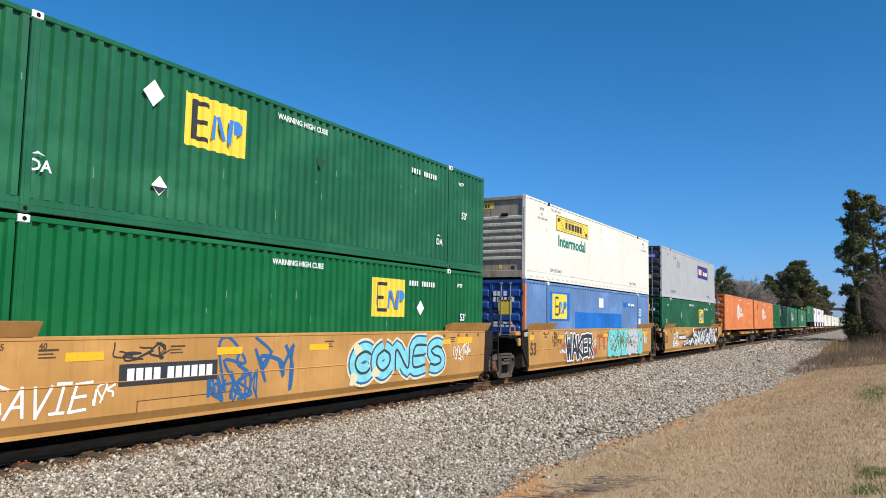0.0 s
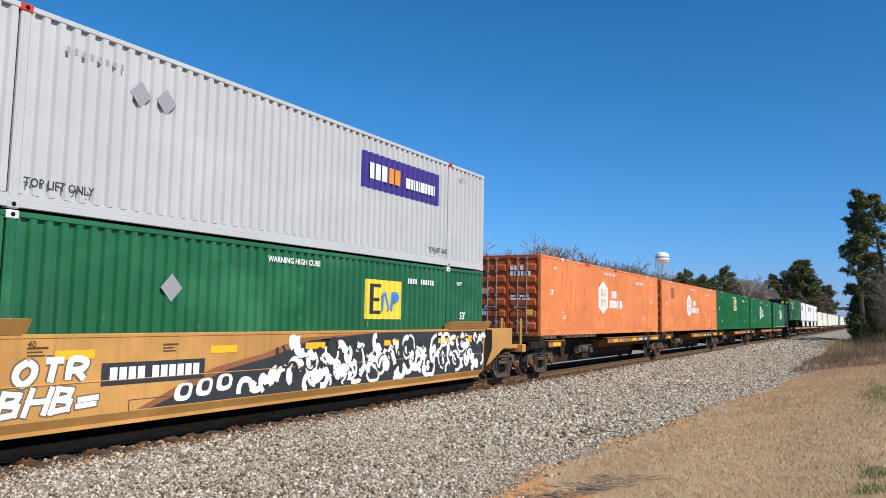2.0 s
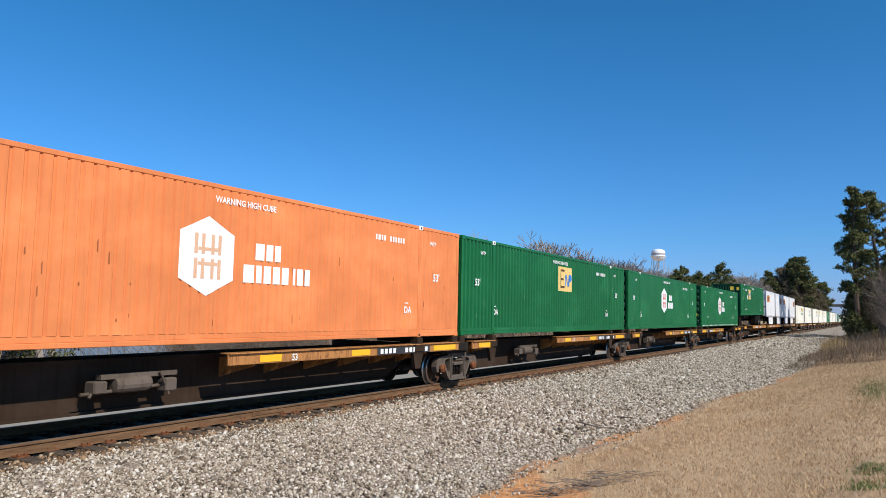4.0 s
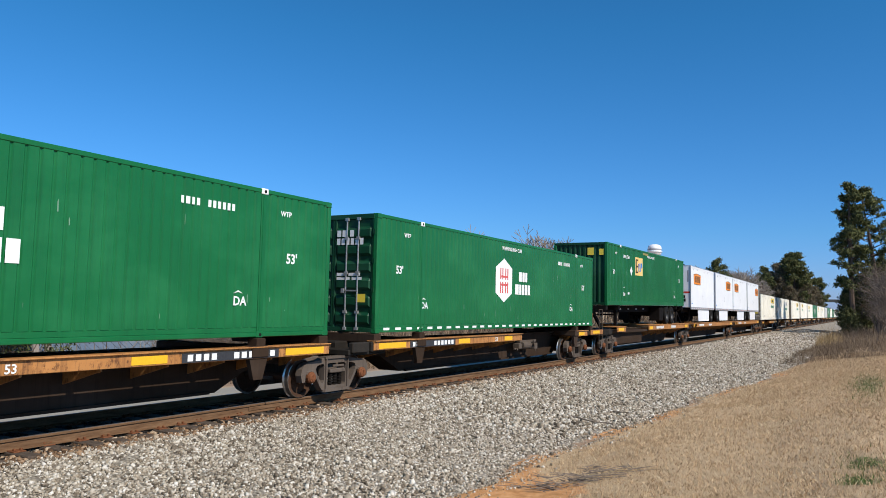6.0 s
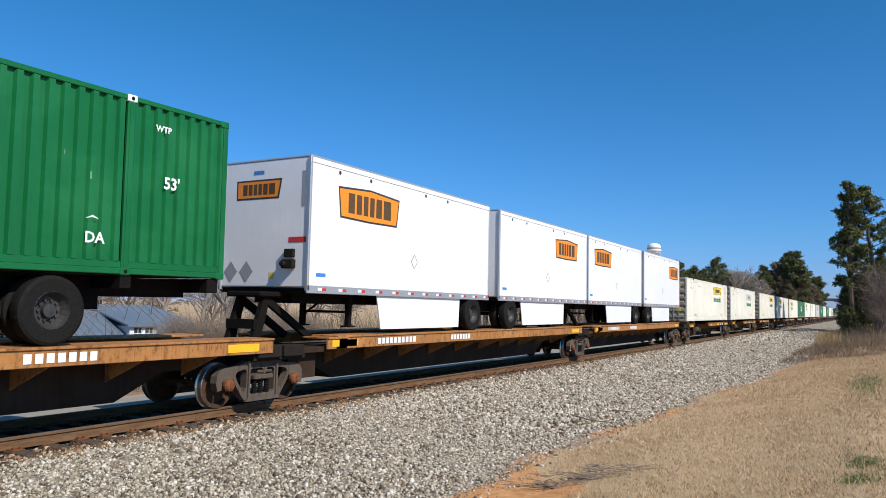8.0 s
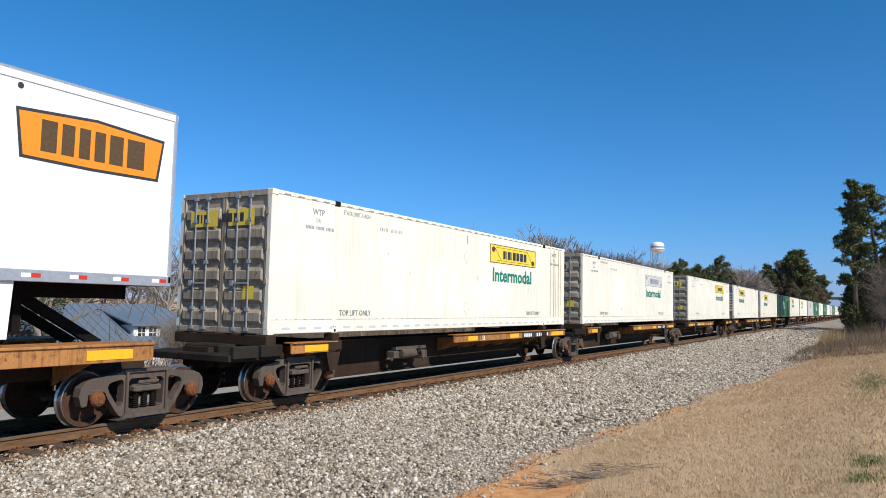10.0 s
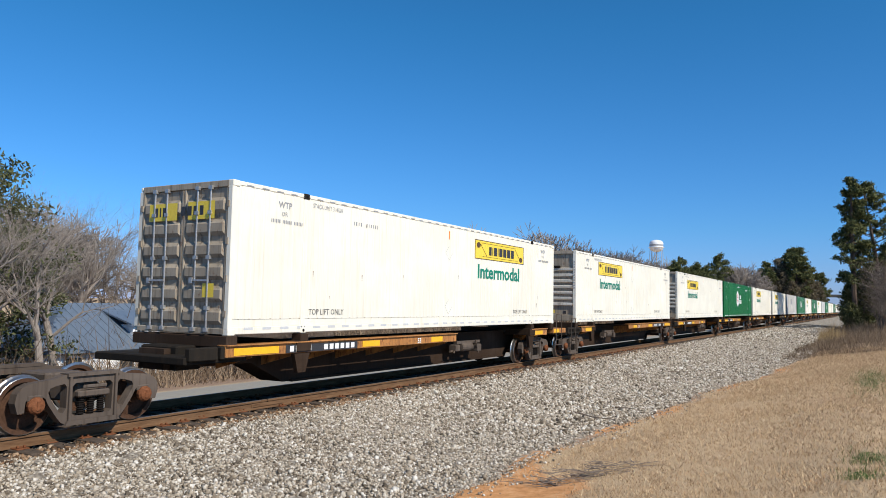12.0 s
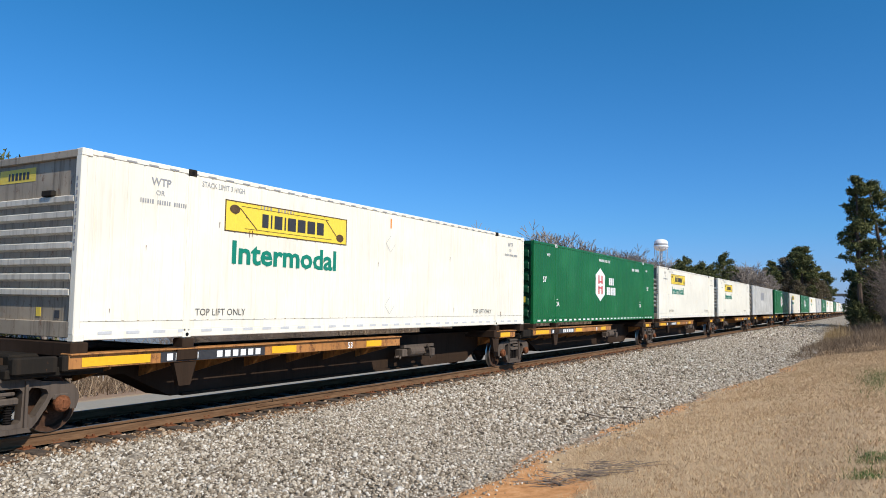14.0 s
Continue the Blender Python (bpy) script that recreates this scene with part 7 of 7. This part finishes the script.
c = container("blue container with orange ends and yellow square sign", "broad", BLUE(), BLUE_D(), "door", LETW(), edge=ORANGE())
patch(c, "fresh_paint_patch", "broad", 2.34, 4.36, 1.50, 2.58, BLUE_NEW(), -0.0018)
logo_yellow_square(c, "broad", 2.62, 1.58)
patch(c, "fresh_paint_patch", "broad", 4.9, 11.3, 0.95, 1.86, BLUE_NEW(), 0.0005)
patch(c, "fresh_paint_patch", "broad", 11.45, 12.0, 2.18, 2.42, BLUE_NEW(), 0.0005)
patch(c, "fresh_paint_patch", "broad", 12.1, 13.3, 2.20, 2.42, BLUE_NEW(), 0.0005)
bars(c, 12.3, 2.25, 0.13, [0.08] * 4 + [-0.05] + [0.08] * 6, 0.02, LETW())
letters(c, "53", 14.18, DECAL - 0.003, 1.80, 0.36, LETW(), 0.012, 0.95)
patch(c, "white_notice", "broad", 14.08, 14.65, 1.28, 1.66, LETW(), 0.0005)
patch(c, "white_notice", "broad", 8.0, 8.55, 2.10, 2.50, LETW(), 0.0005)
scrapes(c, "broad", plain("navy_scuff", (0.03, 0.06, 0.2), 0.6), 5, 18)
door_marks(c, LETW())
end_bars(c, -0.3, 1.7, 0.5, [0.5], 0, SIGNY())
ride(c, 22.69, WELL_Z)
c = white_container("white box container with yellow sign panel stacked on blue one", 2.87, True, "slats", seed=6)
ride(c, 22.69, TOP_Z)

c = green_emp("dark green container with yellow square sign under a grey one", 10.31, GREEN_A(), seed=7, square_z=1.46)
diamond(c, 4.8, 1.95, 0.24, GREYL())
ride(c, 41.73, WELL_Z)
c = container("light grey ribbed container with purple sign and black doors", "wave", GREYC(), BLACKD(), "door", SIGNR())
patch(c, "sign_panel", "wave", 9.98, 13.55, 1.60, 2.46, SIGNV())
bars(c, 10.3, 1.84, 0.38, [0.17, 0.20, 0.22], 0.06, LETW(), 0.004, name="sign_mark")
bars(c, 11.10, 1.84, 0.38, [0.20, 0.22], 0.06, SIGNO(), 0.004, name="sign_mark")
bars(c, 11.85, 1.84, 0.26, [0.20, 0.10, 0.04, 0.10, 0.05, 0.20, 0.10, 0.12, 0.10, 0.04], 0.04, LETW(), 0.004, name="sign_mark")
for x in (4.0, 4.5):
    diamond(c, x, 2.12, 0.22, GREYL())
for x in (2.2, 13.0):
    letters(c, "TOP LIFT ONLY", x, DECAL - 0.003, 0.34, 0.13, LETK(), 0.003, 0.85)
for x in (1.3, 14.6):
    letters(c, "WTP", x, DECAL - 0.003, 2.46, 0.13, GREYL(), 0.003)
bars(c, 2.7, 2.40, 0.10, [0.05] * 8, 0.08, GREYL(), 0.003)
end_bars(c, 0.95, 2.16, 0.42, [1.95], 0, SIGNV(), x=-0.023)
end_bars(c, 0.82, 2.26, 0.20, [0.10, 0.11, 0.11], 0.03, LETW(), x=-0.026)
end_bars(c, 0.40, 2.26, 0.20, [0.11, 0.12], 0.03, SIGNR(), x=-0.026)
end_bars(c, -0.05, 2.26, 0.14, [0.11, 0.05, 0.03, 0.05, 0.03, 0.11, 0.05, 0.06, 0.05, 0.03], 0.03, LETW(), x=-0.026)
for yy in (0.8, 0.42):
    s = Shape().add([(-0.024, yy, 1.72), (-0.024, yy - 0.2, 1.92), (-0.024, yy, 2.12), (-0.024, yy + 0.2, 1.92)], [(0, 1, 2, 3)])
    part("placard", open_mesh(s, "placard", GREYL()), GREYL(), c)
end_bars(c, -0.32, 1.06, 0.2, [0.4], 0, CREAM())
ride(c, 41.73, TOP_Z)


# spine cars: place, long side platform at the far end, truck places
def spine(s, right, trucks, label="rusty orange spine car platform with yellow reflectors"):
    u = ride(spine_unit(label, right), s)
    for t in trucks:
        truck(u, t - s)
    return u


BOX_Z = 1.35
spine(62.38, True, (62.9,))
spine(79.50, True, (79.3,))
spine(95.85, True, (96.1,))
spine(112.80, True, (112.55,))
green_car = spine(130.74, False, (129.6, 145.6))


def end_rails(u, x):
    """Corner handrails, coupler and steps at a car's end."""
    s = Shape()
    for k in (-1.25, -0.55):
        s.tube((x, k, 0.9), (x, k, 1.95), 0.026).tube((x + 0.10, k, 1.95), (x + 0.10, k, 0.9), 0.026).tube((x, k, 1.95), (x + 0.1, k, 1.95), 0.026)
    part("handrail", s, RAILY(), u)
    s = Shape().tube((x - 0.05, -1.32, 0.95), (x - 0.05, -1.32, 0.35), 0.02).tube((x + 0.40, -1.32, 0.95), (x + 0.40, -1.32, 0.35), 0.02)
    for z in (0.36, 0.65):
        s.tube((x - 0.05, -1.32, z), (x + 0.40, -1.32, z), 0.02)
    part("step", s, DARKP(), u)
    part("coupler", Shape().box(x - 0.5, x + 0.6, -0.16, 0.16, 0.62, 0.92, 0.03), CAST(), u)


end_rails(u3, 19.0)
part("end_platform", Shape().box(16.2, 19.1, -1.20, 1.20, 0.98, 1.12, 0.02).box(18.9, 19.15, -1.4, 1.4, 0.86, 1.12, 0.02), TAN(), u3)

for s, lab, k in ((62.38, "faded orange container with white hexagon sign", 1), (79.50, "faded orange container with white hexagon sign, rust streaked", 2)):
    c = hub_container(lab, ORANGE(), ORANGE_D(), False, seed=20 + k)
    if k == 1:
        for x in (4.60, 8.40):
            part("red_clip", Shape().box(x, x + 0.5, -CW - 0.012, -CW + 0.05, CH - 0.10, CH + 0.006, 0.01), SIGNR(), c)
        for x, w, z0 in ((2.55, 0.12, 0.4), (2.95, 0.20, 1.3), (3.45, 0.16, 0.9), (4.5, 0.10, 1.0), (10.6, 0.1, 0.5)):
            patch(c, "rust_streak", "groove", x, x + w, z0, z0 + 0.9, plain("orange_stain", (0.665, 0.20, 0.066), 0.6, var=0.10, scale=3), 0.0003)
    else:
        patch(c, "grey_patch", "groove", 2.2, 2.9, 1.9, 2.5, plain("brown_patch", (0.32, 0.12, 0.07), 0.7), 0.0003)
    for x in (2.45, 3.1):
        part("hook", Shape().box(x, x + 0.05, -CW - 0.004, -CW + 0.02, CH - 0.28, CH - 0.14), STEEL(), c)
    ride(c, s, BOX_Z)
c = green_emp("bright green ribbed container with yellow square sign, scratched", 7.7, GREEN_B(), seed=31, pale=True, square_z=1.55)
ride(c, 95.85, BOX_Z)
ride(hub_container("bright green container with white hexagon sign and red bars", GREEN_B(), GREEN_D(), True, seed=32, hx=7.2), 112.80, BOX_Z)
ride(hub_container("bright green container with hexagon sign and reflective dashes", GREEN_B(), GREEN_D(), True, True, seed=33, hx=7.22), 130.74, BOX_Z)

# container on a road chassis
u = ride(trailer_unit("rusty spine car platform carrying a container chassis", 17.6, (1.6, 7.0), 0.2, (-0.2,)), 149.3)
truck(u, 0.7)
truck(u, 17.2)
CH_Z = 2.25
ride(chassis("black container chassis with double tyres on a spine car"), 148.9, CH_Z, 0.55)
c = green_emp("green container with pale yellow sign on a road chassis", 4.70, GREEN_B(), "wave", "ribs", True, 1.55, 41, 2.55, False)
letters(c, "EMHU 277868", 2.58, DECAL - 0.003, 2.31, 0.16, LETW(), 0.006, 0.80)
diamond(c, 3.97, 1.73, 0.24, LETW())
patch(c, "notice", "wave", 3.34, 3.62, 0.55, 0.66, LETW(), 0.001)
patch(c, "scraped_rail", "wave", 6.2, 7.3, 2.68, 2.79, plain("tan_scrape", (0.30, 0.27, 0.10), 0.7), 0.001)
end_bars(c, -0.9, 2.3, 0.28, [0.22], 0, SIGNY(), x=0.02)
end_bars(c, -0.35, 2.3, 0.34, [0.30], 0, SIGNY(), x=0.02)
ride(c, 149.0, CH_Z, 0.55)

# short trailers
u = ride(trailer_unit("rusty spine car platform carrying two short trailers", 18.2, (0.9, 1.5), 0.2, (-0.15, 15.6)), 167.0)
u2b = ride(trailer_unit("rusty spine car platform carrying two short trailers", 18.2, (0.9, 1.5), 0.2, (-0.15, 15.6)), 185.3)
truck(u2b, 0.0)
truck(u2b, 17.9)
PUP_Z = 2.22
for s, flip, sx, e in ((167.48, False, 0.98, True), (176.85, True, 4.98, False), (185.65, False, 0.85, False), (194.75, True, 5.9, False)):
    ride(pup_trailer("white short box trailer with orange sign, on a spine car" if not flip else "white short box trailer with orange sign near its nose", flip, sx, e), s, PUP_Z)

# white containers and the rest of the train
spine(205.75, True, (207.0,))
spine(224.05, True, (223.6,))
tail_car = spine(244.50, False, (242.0, 259.5))
head_car = spine(263.10, True, (263.4,))


def grab_irons(u, x, w, top, low):
    """A hand rail over the deck's corner and a hanging step below it."""
    y = -1.31
    s = Shape()
    for k in (x, x + w):
        s.tube((k, y, low), (k, y, top), 0.014)
    for z in (top, low, 0.5 * (low + 0.95)):
        s.tube((x, y, z), (x + w, y, z), 0.014)
    part("grab_iron", s, CAST(), u)


part("end_deck", Shape().box(16.15, 17.45, -1.30, 1.30, 0.98, 1.16, 0.015), SPINE_Y(), tail_car)
part("reflector", flat_box(16.2, 16.75, 1.01, 1.14, -1.305, 0.003), YELLOW(), tail_car)
part("end_deck", Shape().box(-0.75, 0.70, -1.30, 1.30, 0.98, 1.12, 0.015), DARKP(), head_car)
grab_irons(tail_car, 16.42, 0.56, 1.68, 0.55)
grab_irons(head_car, -0.52, 0.46, 1.52, 0.52)
part("air_hose", Shape().tube((16.6, -0.9, 0.85), (16.95, -0.95, 0.42), 0.03).tube((16.95, -0.95, 0.42), (17.5, -0.9, 0.80), 0.03), RUBBER(), tail_car)
part("end_deck", Shape().box(15.6, 17.15, -1.28, 1.28, 0.98, 1.14, 0.015), SPINE_B(), green_car)
part("side_platform", Shape().box(15.9, 17.5, -1.34, -1.27, 0.98, 1.18, 0.008), SPINE_Y(), green_car)
part("reflector", flat_box(16.1, 17.0, 1.02, 1.15, -1.345, 0.003), YELLOW(), green_car)
grab_irons(green_car, 17.02, 0.46, 2.05, 0.42)


def brake_wheel(u, x, y, z):
    """A spoked hand brake wheel on a post at the car's end."""
    s = Shape().lathe([(0.26, -0.02), (0.29, -0.02), (0.29, 0.02), (0.26, 0.02), (0.26, -0.02)], "x", (x, y, z), 24)
    for i in range(6):
        a = math.pi / 3 * i
        s.tube((x, y, z), (x, y + 0.27 * math.cos(a), z + 0.27 * math.sin(a)), 0.012, n=5)
    w = part("brake_wheel", s, BEAR(), u)
    part("brake_post", Shape().box(x + 0.02, x + 0.22, y - 0.12, y + 0.12, 0.95, z + 0.30, 0.02).tube((x - 0.01, y, z), (x + 0.1, y, z), 0.05), CAST(), w)


brake_wheel(green_car, 17.0, -0.75, 1.78)
grab_irons(head_car, 16.2, 0.42, 1.45, 0.45)
spine(281.40, False, (280.5,))
spine(298.40, False, (297.3,))
spine(315.70, False, (314.5,))
spine(333.60, True, (332.3, 349.6))
white = [(205.75, 9.72, True, "door", 2.02), (224.05, 9.80, False, "door", 1.89), (244.50, 9.77, True, "door", 2.03), (263.10, 2.87, True, "slats", 2.03), (281.40, 2.85, True, "slats", 1.91),
         (315.70, 2.85, True, "slats", 2.0), (333.60, 2.85, True, "slats", 1.95)]
for i, (s, x, yl, fr, z) in enumerate(white):
    lab = "white container with yellow sign panel and " if yl else "white container with grey sign panel and "
    c = ride(white_container(lab + ("grimy ribbed doors" if fr == "door" else "slatted end wall"), x, yl, fr, True, z, 60 + i), s, BOX_Z)
    if i == 0:
        for k, w in ((14.75, 0.05), (15.05, 0.10), (15.28, 0.04), (15.52, 0.08), (15.75, 0.05)):
            shape_on(c, "grime_streak", [(k, 0.32), (k + w, 0.32), (k + w, CH - 0.12), (k, CH - 0.12)], plain("tan_grime", (0.52, 0.43, 0.28), 0.6, var=0.25, scale=4), 0.001)
hub = hub_container("bright green container with hexagon sign far along the train", GREEN_B(), GREEN_D(), True, True, seed=70, hx=7.25)
ride(hub, 298.40, BOX_Z)
greybox = container("pale grey container with small grey sign panel", "flat", paint("pale_grey_box", (0.50, 0.49, 0.46), 0.5, (0.30, 0.27, 0.22), 0.3), WHITE_D(), "door")
patch(greybox, "sign_panel", "flat", 6.0, 8.6, 1.5, 2.3, GREYL())
ride(greybox, 352.0, BOX_Z)
whitebox = [o for o, s, z in MOVERS if s == 333.60 and z == BOX_Z][0]
unit_r = [o for o, s, z in MOVERS if s == 333.60 and z == 0][0]
pat = "HWHWGHWWHWWGHWWWHWGW"
place = 370.3
spine(352.0, True, (351.2,))
for k in pat:
    src = {"H": hub, "W": whitebox, "G": greybox}[k]
    ride(copy_thing(src, Matrix.Translation((place, YC, BOX_Z))), place, BOX_Z)
    ride(copy_thing(unit_r, Matrix.Translation((place, YC, 0))), place)
    place += 18.35

# ---- ties ----
WOOD = bark("weathered_tie", (0.035, 0.025, 0.018), (0.12, 0.082, 0.055))
tie_me = Shape().box(-0.115, 0.115, -1.30, 1.30, -0.34, -0.168, 0.012).mesh("tie", WOOD)


def plate_mesh():
    s = Shape()
    for k in (-0.7525, 0.7525):
        s.box(-0.09, 0.09, k - 0.17, k + 0.17, -0.170, -0.150, 0.005)
        for a, b_ in ((-0.05, -0.10), (0.05, -0.10), (-0.05, 0.10), (0.05, 0.10)):
            s.box(a - 0.016, a + 0.016, k + b_ - 0.02, k + b_ + 0.02, -0.151, -0.118, 0.005)
    return s.mesh("tie_plate", BEAR())


plate_me = plate_mesh()
rt = random.Random(5)
far_ties = Shape()
for i in range(640):
    x = -8 + 0.495 * i
    if x < 95:
        t = part("tie", tie_me, WOOD, track, at=(x + rt.gauss(0, 0.02), YC + rt.gauss(0, 0.06), rt.gauss(-0.004, 0.006)))
        t.rotation_euler = (0, 0, rt.gauss(0, 0.012))
        if x < 40:
            part("tie_plate", plate_me, BEAR(), t)
    else:
        far_ties.box(x - 0.11, x + 0.11, YC - 1.3, YC + 1.3, -0.34, -0.168)
tagged(part("far_ties", far_ties, WOOD, track), kind="stuff")


# ---- movement ----
def motions():
    times = [0.5 * i for i in range(29)]
    for ob, s, z in MOVERS:
        walk(ob, [(t, pose(s - gone(t), YC, z, 0, -TILT[ob], 0)) for t in times])
    turn = min(88.0, math.degrees(SPEED / FPS / WR))
    for w, u in WHEELS:
        if w.parent.parent is None:
            continue
        walk(w, [(i / FPS, Matrix.Translation((u, 0, WR)) @ Matrix.Rotation(radians(-turn * i), 4, "Y")) for i in range(421)])


motions()
